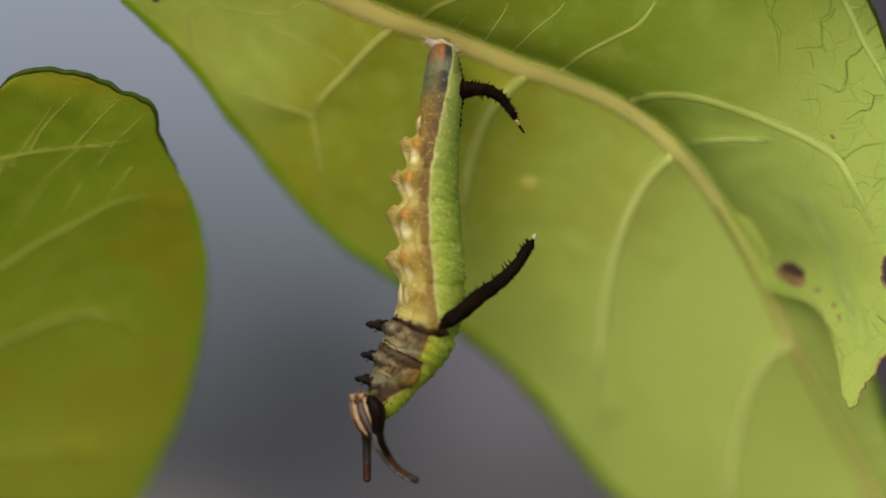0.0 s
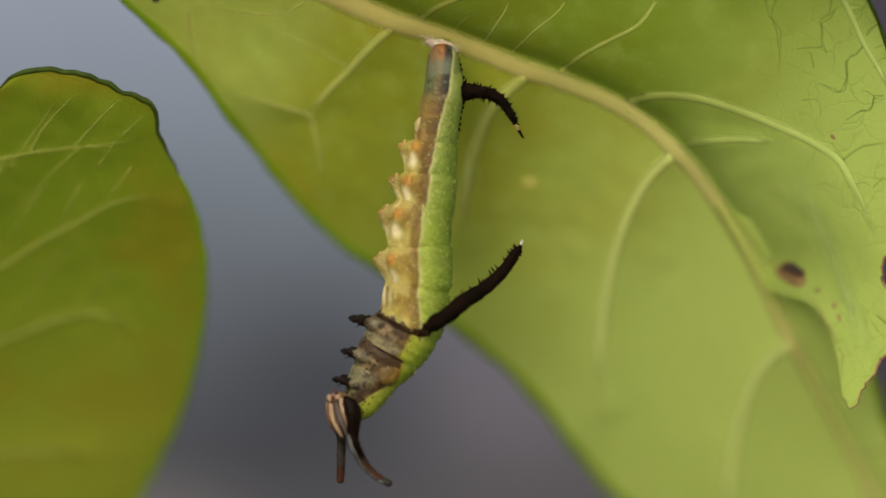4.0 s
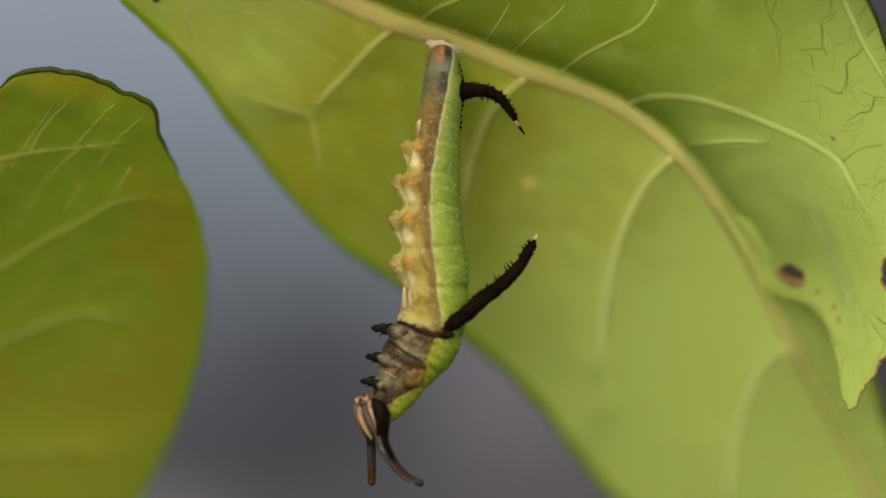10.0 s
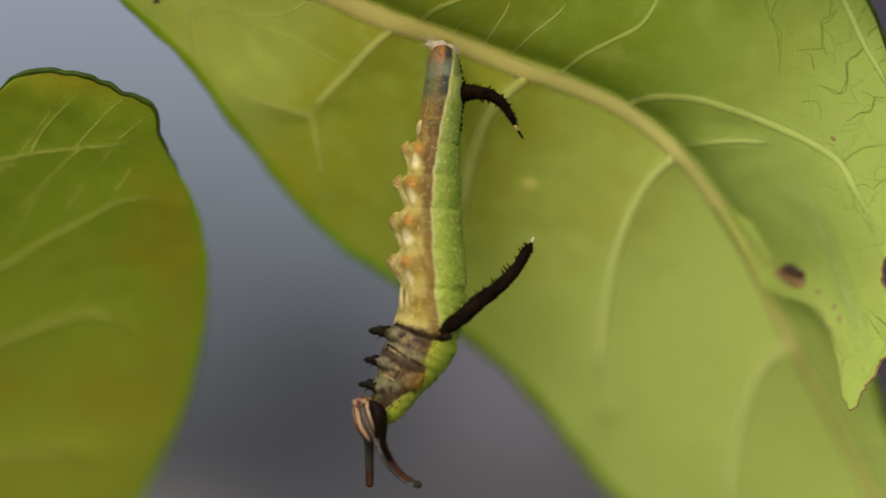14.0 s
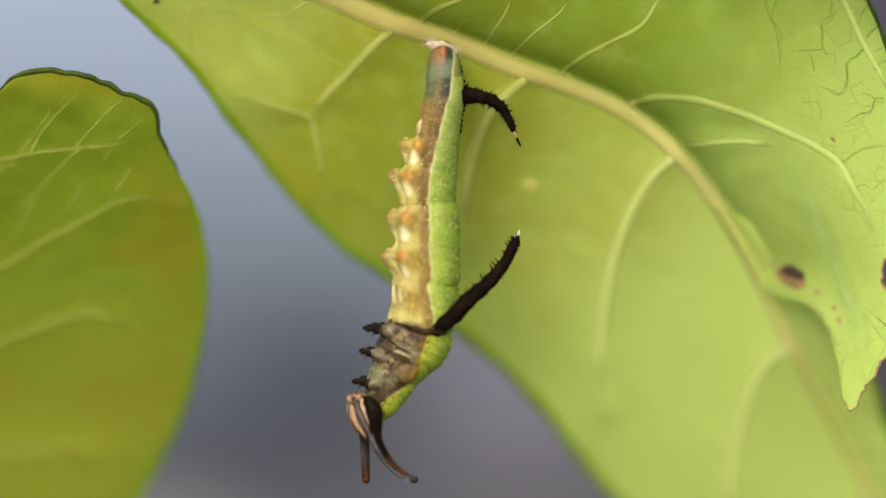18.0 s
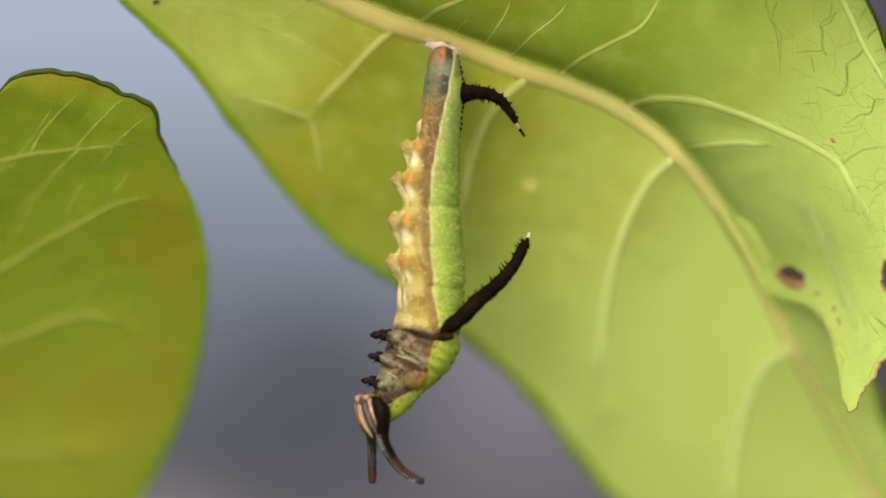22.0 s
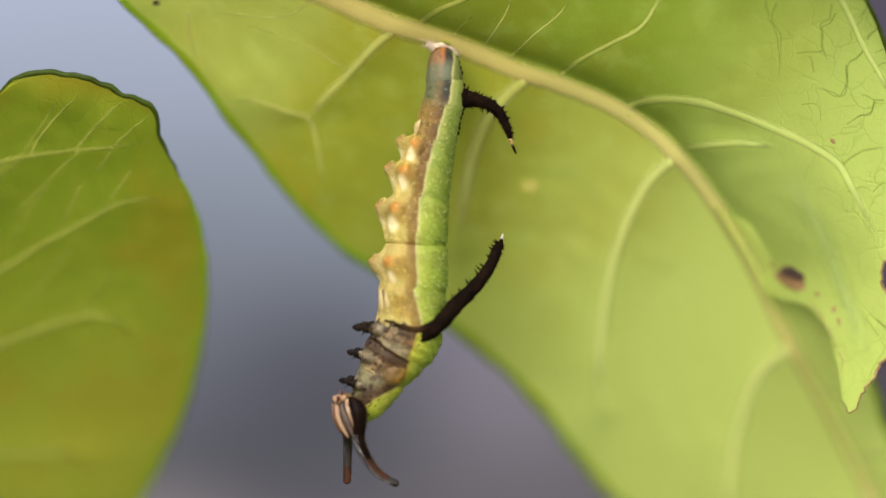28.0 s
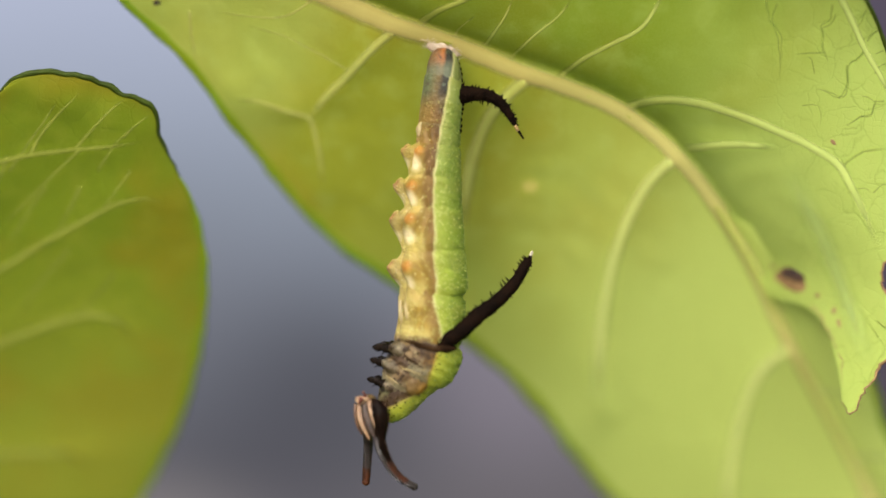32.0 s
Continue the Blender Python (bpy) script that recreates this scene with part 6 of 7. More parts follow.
    walk(segments[4], [(0, at(-0.47, -7.51, 8.9, 0.0)), (0.5, at(-0.47, -7.51, 9.0, 0.0)), (1, at(-0.47, -7.49, 9.2, 0.3)), (1.5, at(-0.46, -7.51, 9.5, 0.8)), (2, at(-0.45, -7.56, 10.0, 1.1)), (2.5, at(-0.48, -7.65, 11.0, 1.1)), (3, at(-0.58, -7.73, 12.1, 1.4)), (3.5, at(-0.63, -7.81, 12.9, 2.2)), (5.5, at(-0.45, -7.82, 9.3, 0.0)), (6, at(-0.48, -7.78, 9.1, 0.0)), (6.5, at(-0.48, -7.73, 9.1, 0.0)), (7, at(-0.47, -7.69, 9.0, -0.3)), (7.5, at(-0.48, -7.68, 8.6, -0.5)), (8, at(-0.44, -7.65, 8.4, -0.3)), (8.5, at(-0.44, -7.67, 8.3, -0.3)), (9, at(-0.43, -7.64, 8.1, -0.6)), (9.5, at(-0.43, -7.68, 8.1, -0.3)), (10, at(-0.42, -7.72, 8.4, -0.0)), (10.5, at(-0.43, -7.74, 8.4, 0.2)), (11, at(-0.43, -7.78, 8.5, 0.8)), (11.5, at(-0.44, -7.79, 8.7, 1.1)), (12, at(-0.42, -7.80, 8.7, 1.1)), (12.5, at(-0.38, -7.81, 8.7, 0.8)), (13, at(-0.38, -7.85, 8.8, 0.5)), (13.5, at(-0.41, -7.80, 8.9, 0.8)), (14, at(-0.39, -7.84, 9.2, 1.6)), (14.5, at(-0.53, -7.67, 10.7, 3.3)), (16.5, at(-0.71, -7.46, 15.2, 4.4)), (17, at(-0.70, -7.46, 14.8, 3.8)), (17.5, at(-0.57, -7.66, 13.2, 2.7)), (18, at(-0.54, -7.66, 11.8, 2.2)), (18.5, at(-0.49, -7.76, 11.0, 2.2)), (19, at(-0.47, -7.73, 10.4, 1.9)), (19.5, at(-0.47, -7.72, 10.0, 1.3)), (20, at(-0.46, -7.70, 9.8, 1.1)), (20.5, at(-0.46, -7.70, 9.6, 0.8)), (21, at(-0.43, -7.73, 9.2, 0.3)), (21.5, at(-0.43, -7.73, 9.0, 0.3)), (22, at(-0.43, -7.70, 9.2, 0.5)), (22.5, at(-0.44, -7.74, 9.8, 0.8)), (23, at(-0.59, -7.77, 10.6, 1.4)), (23.5, at(-0.56, -7.90, 10.7, 1.4)), (24, at(-0.60, -7.86, 10.6, 1.4)), (24.5, at(-0.57, -7.85, 10.6, 1.7)), (25, at(-0.58, -7.85, 11.1, 2.0)), (25.5, at(-0.71, -7.72, 12.8, 3.3)), (27.5, at(-0.84, -7.52, 16.0, 4.4)), (28, at(-0.80, -7.54, 15.4, 4.1)), (28.5, at(-0.69, -7.62, 13.8, 3.6)), (29, at(-0.49, -7.95, 11.8, 3.0)), (29.5, at(-0.46, -8.07, 10.6, 2.2)), (30, at(-0.46, -8.04, 10.0, 1.3)), (30.5, at(-0.44, -8.01, 9.4, 1.1)), (31, at(-0.41, -8.00, 8.8, 0.8)), (31.5, at(-0.40, -8.01, 8.3, 0.5)), (32, at(-0.36, -7.98, 8.1, 1.1))])
    walk(segments[5], [(0, at(-0.74, -9.78, 2.9, 0.0)), (0.5, at(-0.74, -9.79, 3.3, 0.0)), (1, at(-0.75, -9.74, 3.6, 0.4)), (1.5, at(-0.76, -9.76, 4.1, 1.3)), (2, at(-0.72, -9.86, 5.2, 1.8)), (2.5, at(-0.75, -9.98, 7.0, 1.9)), (3, at(-0.90, -10.10, 8.6, 2.3)), (3.5, at(-0.98, -10.19, 9.5, 3.7)), (5.5, at(-0.68, -10.22, 3.2, 0.0)), (6, at(-0.74, -10.14, 2.7, 0.0)), (6.5, at(-0.73, -10.07, 2.5, 0.0)), (7, at(-0.73, -10.00, 2.3, -0.4)), (7.5, at(-0.73, -10.00, 2.2, -0.9)), (8, at(-0.66, -9.93, 2.0, -0.4)), (8.5, at(-0.66, -9.99, 1.8, -0.5)), (9, at(-0.66, -9.92, 1.7, -1.0)), (9.5, at(-0.66, -9.98, 1.6, -0.5)), (10, at(-0.66, -10.04, 1.6, -0.1)), (10.5, at(-0.66, -10.04, 1.7, 0.4)), (11, at(-0.66, -10.11, 1.8, 1.3)), (11.5, at(-0.66, -10.11, 1.9, 1.8)), (12, at(-0.67, -10.12, 2.1, 1.8)), (12.5, at(-0.61, -10.12, 2.2, 1.3)), (13, at(-0.61, -10.19, 2.4, 0.8)), (13.5, at(-0.67, -10.07, 2.6, 1.3)), (14, at(-0.61, -10.15, 3.0, 2.7)), (14.5, at(-0.82, -9.79, 4.4, 5.5)), (16.5, at(-1.10, -9.37, 8.6, 7.3)), (17, at(-1.09, -9.35, 8.1, 6.4)), (17.5, at(-0.93, -9.72, 6.6, 4.5)), (18, at(-0.90, -9.74, 5.2, 3.6)), (18.5, at(-0.82, -9.95, 4.3, 3.6)), (19, at(-0.76, -9.93, 3.7, 3.1)), (19.5, at(-0.75, -9.92, 3.3, 2.2)), (20, at(-0.74, -9.91, 3.1, 1.8)), (20.5, at(-0.74, -9.90, 3.0, 1.3)), (21, at(-0.68, -9.95, 2.7, 0.4)), (21.5, at(-0.67, -9.95, 2.6, 0.4)), (22, at(-0.68, -9.89, 2.7, 0.9)), (22.5, at(-0.69, -9.92, 3.5, 1.4)), (23, at(-0.95, -9.89, 4.4, 2.3)), (23.5, at(-0.89, -10.08, 4.4, 2.4)), (24, at(-0.93, -10.01, 4.1, 2.4)), (24.5, at(-0.88, -10.01, 4.1, 2.8)), (25, at(-0.89, -10.03, 4.8, 3.3)), (25.5, at(-1.11, -9.77, 6.8, 5.5)), (27.5, at(-1.31, -9.38, 10.7, 7.3)), (28, at(-1.29, -9.40, 9.9, 6.9)), (28.5, at(-1.13, -9.52, 7.9, 5.9)), (29, at(-0.79, -10.13, 5.8, 5.0)), (29.5, at(-0.77, -10.32, 4.5, 3.6)), (30, at(-0.75, -10.30, 3.9, 2.2)), (30.5, at(-0.69, -10.29, 3.6, 1.8)), (31, at(-0.63, -10.28, 3.3, 1.3)), (31.5, at(-0.62, -10.33, 2.9, 0.8)), (32, at(-0.55, -10.32, 2.5, 1.8))])
    walk(segments[6], [(0, at(-0.80, -12.36, 0.8, 0.0)), (0.5, at(-0.82, -12.27, 1.4, 0.9)), (1, at(-0.86, -12.24, 1.9, 1.7)), (1.5, at(-0.86, -12.27, 2.5, 2.5)), (2, at(-0.99, -12.29, 3.9, 3.2)), (2.5, at(-1.24, -12.30, 6.2, 3.4)), (3, at(-1.44, -12.31, 7.8, 3.4)), (3.5, at(-1.56, -12.44, 8.3, 3.4)), (5.5, at(-0.80, -12.67, 0.8, 0.9)), (6, at(-0.74, -12.67, 0.2, 0.6)), (6.5, at(-0.76, -12.65, -0.2, -0.0)), (7, at(-0.78, -12.61, -0.4, -0.9)), (7.5, at(-0.73, -12.62, -0.4, -1.2)), (8, at(-0.72, -12.62, -0.6, -1.0)), (8.5, at(-0.69, -12.63, -0.7, -0.8)), (9, at(-0.67, -12.61, -0.8, -1.1)), (9.5, at(-0.65, -12.65, -1.0, -1.3)), (10, at(-0.65, -12.65, -1.3, -1.1)), (10.5, at(-0.63, -12.72, -1.2, -0.6)), (11, at(-0.65, -12.72, -1.0, -0.2)), (11.5, at(-0.67, -12.73, -0.8, 0.0)), (12, at(-0.73, -12.74, -0.5, 0.0)), (12.5, at(-0.66, -12.81, -0.2, 0.4)), (13, at(-0.67, -12.85, 0.1, 1.0)), (13.5, at(-0.73, -12.77, 0.2, 1.3)), (14, at(-0.68, -12.85, 0.8, 1.9)), (14.5, at(-0.90, -12.66, 2.3, 3.4)), (16.5, at(-1.38, -12.37, 6.4, 2.5)), (17, at(-1.37, -12.32, 5.7, 2.7)), (17.5, at(-0.97, -12.63, 4.1, 2.3)), (18, at(-0.87, -12.68, 2.8, 2.3)), (18.5, at(-0.80, -12.86, 1.9, 2.5)), (19, at(-0.80, -12.81, 1.3, 2.1)), (19.5, at(-0.80, -12.82, 0.9, 1.2)), (20, at(-0.74, -12.84, 0.7, 1.0)), (20.5, at(-0.80, -12.78, 0.7, 1.1)), (21, at(-0.74, -12.84, 0.5, 0.5)), (21.5, at(-0.73, -12.78, 0.3, 0.1)), (22, at(-0.74, -12.78, 0.5, 0.3)), (22.5, at(-0.74, -12.80, 1.3, 0.7)), (23, at(-1.10, -12.71, 2.2, 0.9)), (23.5, at(-0.96, -12.95, 2.1, 0.9)), (24, at(-0.99, -12.89, 1.8, 1.1)), (24.5, at(-0.98, -12.84, 1.8, 1.3)), (25, at(-1.05, -12.81, 2.4, 1.3)), (25.5, at(-1.42, -12.56, 4.3, 1.7)), (27.5, at(-1.75, -12.13, 8.1, 4.2)), (28, at(-1.69, -12.10, 7.3, 2.9)), (28.5, at(-1.39, -12.28, 5.3, 2.5)), (29, at(-1.02, -12.81, 3.3, 2.5)), (29.5, at(-0.92, -12.97, 2.2, 2.3)), (30, at(-0.86, -12.96, 1.8, 2.1)), (30.5, at(-0.80, -12.90, 1.7, 2.8)), (31, at(-0.74, -12.84, 1.8, 3.6)), (31.5, at(-0.68, -12.76, 1.6, 3.8)), (32, at(-0.62, -12.74, 1.0, 4.2))])
    walk(segments[7], [(0, at(-0.64, -15.36, -4.1, 0.0)), (0.5, at(-0.74, -15.28, -3.3, 0.4)), (1, at(-0.78, -15.23, -3.0, 1.1)), (1.5, at(-0.78, -15.24, -2.7, 1.1)), (2, at(-0.98, -15.35, -1.6, 0.4)), (2.5, at(-1.33, -15.48, 0.1, -0.4)), (3, at(-1.59, -15.56, 1.4, -1.1)), (3.5, at(-1.68, -15.59, 1.5, -1.6)), (5.5, at(-0.61, -15.81, -4.3, 0.0)), (6, at(-0.54, -15.81, -4.9, 0.7)), (6.5, at(-0.57, -15.77, -5.1, 0.4)), (7, at(-0.57, -15.71, -5.1, 0.0)), (7.5, at(-0.54, -15.70, -5.2, 0.4)), (8, at(-0.51, -15.70, -5.3, 0.8)), (8.5, at(-0.45, -15.70, -5.3, 0.8)), (9, at(-0.45, -15.61, -5.2, 0.7)), (9.5, at(-0.45, -15.61, -5.2, 0.4)), (10, at(-0.45, -15.61, -5.2, -0.0)), (10.5, at(-0.45, -15.67, -5.1, 0.4)), (11, at(-0.48, -15.67, -5.0, 1.1)), (11.5, at(-0.48, -15.63, -4.8, 1.5)), (12, at(-0.58, -15.65, -4.3, 1.2)), (12.5, at(-0.52, -15.66, -4.1, 0.8)), (13, at(-0.52, -15.66, -4.1, 1.2)), (13.5, at(-0.61, -15.56, -3.9, 1.5)), (14, at(-0.57, -15.65, -3.1, 1.5)), (14.5, at(-1.00, -15.36, -1.3, 1.5)), (16.5, at(-1.70, -14.95, 1.8, 1.6)), (17, at(-1.70, -14.91, 0.8, 2.3)), (17.5, at(-1.11, -15.22, -0.8, 3.8)), (18, at(-0.97, -15.27, -2.0, 4.2)), (18.5, at(-0.81, -15.49, -2.6, 3.0)), (19, at(-0.81, -15.47, -3.0, 1.9)), (19.5, at(-0.80, -15.53, -3.2, 1.5)), (20, at(-0.74, -15.57, -3.5, 1.5)), (20.5, at(-0.74, -15.56, -3.8, 1.5)), (21, at(-0.67, -15.61, -4.0, 1.5)), (21.5, at(-0.67, -15.58, -4.0, 1.1)), (22, at(-0.68, -15.56, -3.8, 0.7)), (22.5, at(-0.74, -15.57, -3.3, 1.1)), (23, at(-1.17, -15.51, -2.8, 1.9)), (23.5, at(-0.97, -15.71, -3.0, 2.3)), (24, at(-0.95, -15.78, -3.7, 2.3)), (24.5, at(-0.97, -15.83, -4.3, 2.7)), (25, at(-0.97, -15.96, -4.2, 3.0)), (25.5, at(-1.45, -15.89, -3.1, 3.0)), (27.5, at(-1.92, -15.74, 0.5, 3.1)), (28, at(-1.86, -15.75, 0.1, 3.0)), (28.5, at(-1.43, -15.91, -1.5, 3.4)), (29, at(-0.93, -16.26, -3.2, 3.8)), (29.5, at(-0.86, -16.38, -3.9, 3.0)), (30, at(-0.77, -16.38, -3.9, 1.9)), (30.5, at(-0.77, -16.27, -3.5, 1.5)), (31, at(-0.75, -16.18, -2.9, 1.1)), (31.5, at(-0.63, -16.07, -2.7, 0.7)), (32, at(-0.53, -15.98, -3.3, 1.5))])
    walk(segments[8], [(0, at(-0.71, -18.06, 9.7, 0.0)), (0.5, at(-0.83, -18.03, 10.9, 0.2)), (1, at(-0.86, -18.00, 11.4, 0.7)), (1.5, at(-0.90, -18.01, 11.4, 0.7)), (2, at(-1.08, -18.13, 11.9, 0.2)), (2.5, at(-1.61, -18.22, 13.5, -0.2)), (3, at(-1.94, -18.32, 14.6, -0.7)), (3.5, at(-2.04, -18.32, 14.0, -0.9)), (5.5, at(-0.68, -18.34, 8.7, 0.0)), (6, at(-0.58, -18.34, 8.1, 0.4)), (6.5, at(-0.57, -18.32, 8.5, 0.2)), (7, at(-0.58, -18.29, 9.0, 0.0)), (7.5, at(-0.55, -18.30, 9.2, 0.2)), (8, at(-0.52, -18.30, 9.2, 0.5)), (8.5, at(-0.46, -18.32, 9.3, 0.5)), (9, at(-0.48, -18.20, 9.3, 0.4)), (9.5, at(-0.46, -18.24, 9.2, 0.2)), (10, at(-0.45, -18.26, 9.0, -0.0)), (10.5, at(-0.46, -18.33, 9.0, 0.2)), (11, at(-0.50, -18.36, 9.1, 0.7)), (11.5, at(-0.54, -18.33, 9.2, 0.9)), (12, at(-0.64, -18.39, 9.2, 0.7)), (12.5, at(-0.59, -18.38, 9.0, 0.5)), (13, at(-0.59, -18.41, 9.0, 0.7)), (13.5, at(-0.72, -18.35, 9.1, 0.9)), (14, at(-0.67, -18.39, 9.2, 0.9)), (14.5, at(-1.25, -18.17, 10.3, 0.9)), (16.5, at(-2.07, -17.87, 12.4, 0.9)), (17, at(-2.06, -17.75, 10.5, 1.4)), (17.5, at(-1.35, -18.00, 8.1, 2.3)), (18, at(-1.19, -18.01, 6.8, 2.5)), (18.5, at(-0.97, -18.21, 6.3, 1.8)), (19, at(-0.94, -18.22, 6.0, 1.1)), (19.5, at(-0.92, -18.24, 5.5, 0.9)), (20, at(-0.82, -18.29, 5.1, 0.9)), (20.5, at(-0.83, -18.26, 4.7, 0.9)), (21, at(-0.72, -18.32, 4.5, 0.9)), (21.5, at(-0.74, -18.28, 5.0, 0.7)), (22, at(-0.76, -18.26, 5.5, 0.4)), (22.5, at(-0.80, -18.29, 6.1, 0.7)), (23, at(-1.35, -18.19, 6.6, 1.2)), (23.5, at(-1.04, -18.39, 5.3, 1.4)), (24, at(-0.99, -18.33, 3.5, 1.4)), (24.5, at(-0.96, -18.35, 2.2, 1.6)), (25, at(-0.90, -18.41, 1.8, 1.8)), (25.5, at(-1.42, -18.33, 2.9, 1.8)), (27.5, at(-2.12, -18.29, 6.3, 1.8)), (28, at(-2.09, -18.25, 4.7, 1.8)), (28.5, at(-1.55, -18.41, 1.5, 2.0)), (29, at(-0.95, -18.78, -0.3, 2.3)), (29.5, at(-0.85, -19.00, 0.1, 1.8)), (30, at(-0.77, -19.10, 1.2, 1.1)), (30.5, at(-0.83, -19.15, 2.3, 0.9)), (31, at(-0.87, -19.16, 3.6, 0.7)), (31.5, at(-0.79, -19.11, 4.4, 0.4)), (32, at(-0.68, -19.02, 4.5, 0.9))])
    walk(segments[9], [(0, at(-1.42, -20.23, 24.5, 0.0)), (0.5, at(-1.58, -20.18, 25.5, 0.1)), (1, at(-1.65, -20.12, 26.3, 0.3)), (1.5, at(-1.68, -20.06, 26.8, 0.3)), (2, at(-1.81, -20.09, 27.9, 0.1)), (2.5, at(-2.50, -20.04, 30.2, -0.1)), (3, at(-2.83, -20.08, 31.6, -0.3)), (3.5, at(-2.89, -20.07, 31.1, -0.5)), (5.5, at(-1.32, -20.37, 22.8, 0.0)), (6, at(-1.19, -20.40, 22.8, 0.2)), (6.5, at(-1.20, -20.36, 23.5, 0.1)), (7, at(-1.23, -20.33, 24.1, 0.0)), (7.5, at(-1.20, -20.35, 24.4, 0.1)), (8, at(-1.21, -20.35, 24.6, 0.2)), (8.5, at(-1.14, -20.41, 24.4, 0.2)), (9, at(-1.14, -20.29, 23.7, 0.2)), (9.5, at(-1.08, -20.38, 23.1, 0.1)), (10, at(-1.04, -20.41, 22.9, -0.0)), (10.5, at(-1.04, -20.47, 23.0, 0.1)), (11, at(-1.11, -20.49, 23.4, 0.3)), (11.5, at(-1.17, -20.45, 23.6, 0.5)), (12, at(-1.23, -20.56, 22.9, 0.3)), (12.5, at(-1.17, -20.58, 22.6, 0.2)), (13, at(-1.19, -20.62, 22.8, 0.3)), (13.5, at(-1.35, -20.59, 22.9, 0.5)), (14, at(-1.23, -20.56, 22.6, 0.5)), (14.5, at(-1.87, -20.38, 22.2, 0.4)), (16.5, at(-2.72, -20.00, 24.0, 0.5)), (17, at(-2.69, -19.91, 22.8, 0.7)), (17.5, at(-1.82, -20.22, 21.4, 1.1)), (18, at(-1.61, -20.26, 20.9, 1.2)), (18.5, at(-1.33, -20.49, 20.6, 0.9)), (19, at(-1.27, -20.56, 20.3, 0.6)), (19.5, at(-1.21, -20.58, 19.9, 0.5)), (20, at(-1.09, -20.65, 19.2, 0.5)), (20.5, at(-1.11, -20.63, 18.7, 0.5)), (21, at(-0.96, -20.73, 18.2, 0.5)), (21.5, at(-1.02, -20.67, 18.4, 0.3)), (22, at(-1.09, -20.64, 19.0, 0.2)), (22.5, at(-1.15, -20.61, 20.0, 0.3)), (23, at(-1.82, -20.45, 20.3, 0.6)), (23.5, at(-1.33, -20.72, 18.1, 0.7)), (24, at(-1.20, -20.64, 16.1, 0.7)), (24.5, at(-1.11, -20.66, 15.2, 0.8)), (25, at(-0.99, -20.68, 14.9, 0.9)), (25.5, at(-1.63, -20.46, 16.8, 0.9)), (27.5, at(-2.46, -20.16, 21.2, 0.9)), (28, at(-2.33, -20.09, 19.0, 0.9)), (28.5, at(-1.54, -20.28, 15.2, 1.0)), (29, at(-0.84, -20.71, 13.8, 1.1)), (29.5, at(-0.78, -20.97, 15.5, 0.9)), (30, at(-0.78, -21.14, 17.2, 0.6)), (30.5, at(-0.90, -21.33, 18.1, 0.4)), (31, at(-1.02, -21.43, 18.9, 0.3)), (31.5, at(-1.00, -21.50, 19.1, 0.2)), (32, at(-0.93, -21.46, 18.4, 0.4))])
    walk(segments[10], [(0, at(-2.33, -21.94, 29.6)), (0.5, at(-2.52, -21.86, 29.5)), (1, at(-2.64, -21.79, 29.5)), (1.5, at(-2.67, -21.71, 29.7)), (2, at(-2.85, -21.72, 30.1)), (2.5, at(-3.54, -21.68, 30.9)), (3, at(-3.96, -21.60, 31.5)), (3.5, at(-3.95, -21.67, 31.9)), (5.5, at(-2.26, -22.09, 28.2)), (6, at(-2.13, -22.11, 28.8)), (6.5, at(-2.16, -22.05, 28.7)), (7, at(-2.16, -21.97, 28.4)), (7.5, at(-2.17, -21.95, 28.3)), (8, at(-2.17, -21.95, 28.3)), (8.5, at(-2.10, -22.01, 28.4)), (9, at(-2.05, -21.94, 28.0)), (9.5, at(-1.99, -21.99, 27.8)), (10, at(-1.99, -21.99, 27.8)), (10.5, at(-1.99, -22.09, 28.1)), (11, at(-2.04, -22.08, 28.7)), (11.5, at(-2.10, -22.08, 28.7)), (12, at(-2.09, -22.16, 28.3)), (12.5, at(-2.03, -22.19, 28.2)), (13, at(-2.03, -22.22, 28.2)), (13.5, at(-2.21, -22.15, 28.0)), (14, at(-2.09, -22.20, 27.6)), (14.5, at(-2.70, -22.03, 26.6)), (16.5, at(-3.62, -21.58, 27.0)), (17, at(-3.55, -21.63, 27.7)), (17.5, at(-2.63, -21.86, 28.4)), (18, at(-2.45, -21.67, 29.3)), (18.5, at(-2.14, -21.83, 29.9)), (19, at(-2.08, -21.91, 30.5)), (19.5, at(-1.98, -21.89, 30.9)), (20, at(-1.86, -21.96, 31.2)), (20.5, at(-1.86, -21.96, 31.1)), (21, at(-1.68, -22.13, 30.8)), (21.5, at(-1.77, -22.16, 30.7)), (22, at(-1.83, -22.10, 30.9)), (22.5, at(-1.86, -22.11, 31.0)), (23, at(-2.57, -22.04, 30.7)), (23.5, at(-2.05, -22.29, 30.0)), (24, at(-1.87, -22.22, 29.4)), (24.5, at(-1.79, -22.21, 29.3)), (25, at(-1.66, -22.22, 29.3)), (25.5, at(-2.35, -22.03, 30.6)), (27.5, at(-3.41, -21.85, 31.5)), (28, at(-3.30, -21.82, 30.7)), (28.5, at(-2.33, -22.14, 29.9)), (29, at(-1.65, -22.26, 31.0)), (29.5, at(-1.65, -22.25, 33.7)), (30, at(-1.60, -22.27, 35.5)), (30.5, at(-1.68, -22.34, 35.8)), (31, at(-1.81, -22.41, 35.9)), (31.5, at(-1.78, -22.48, 35.3)), (32, at(-1.70, -22.56, 34.0))])
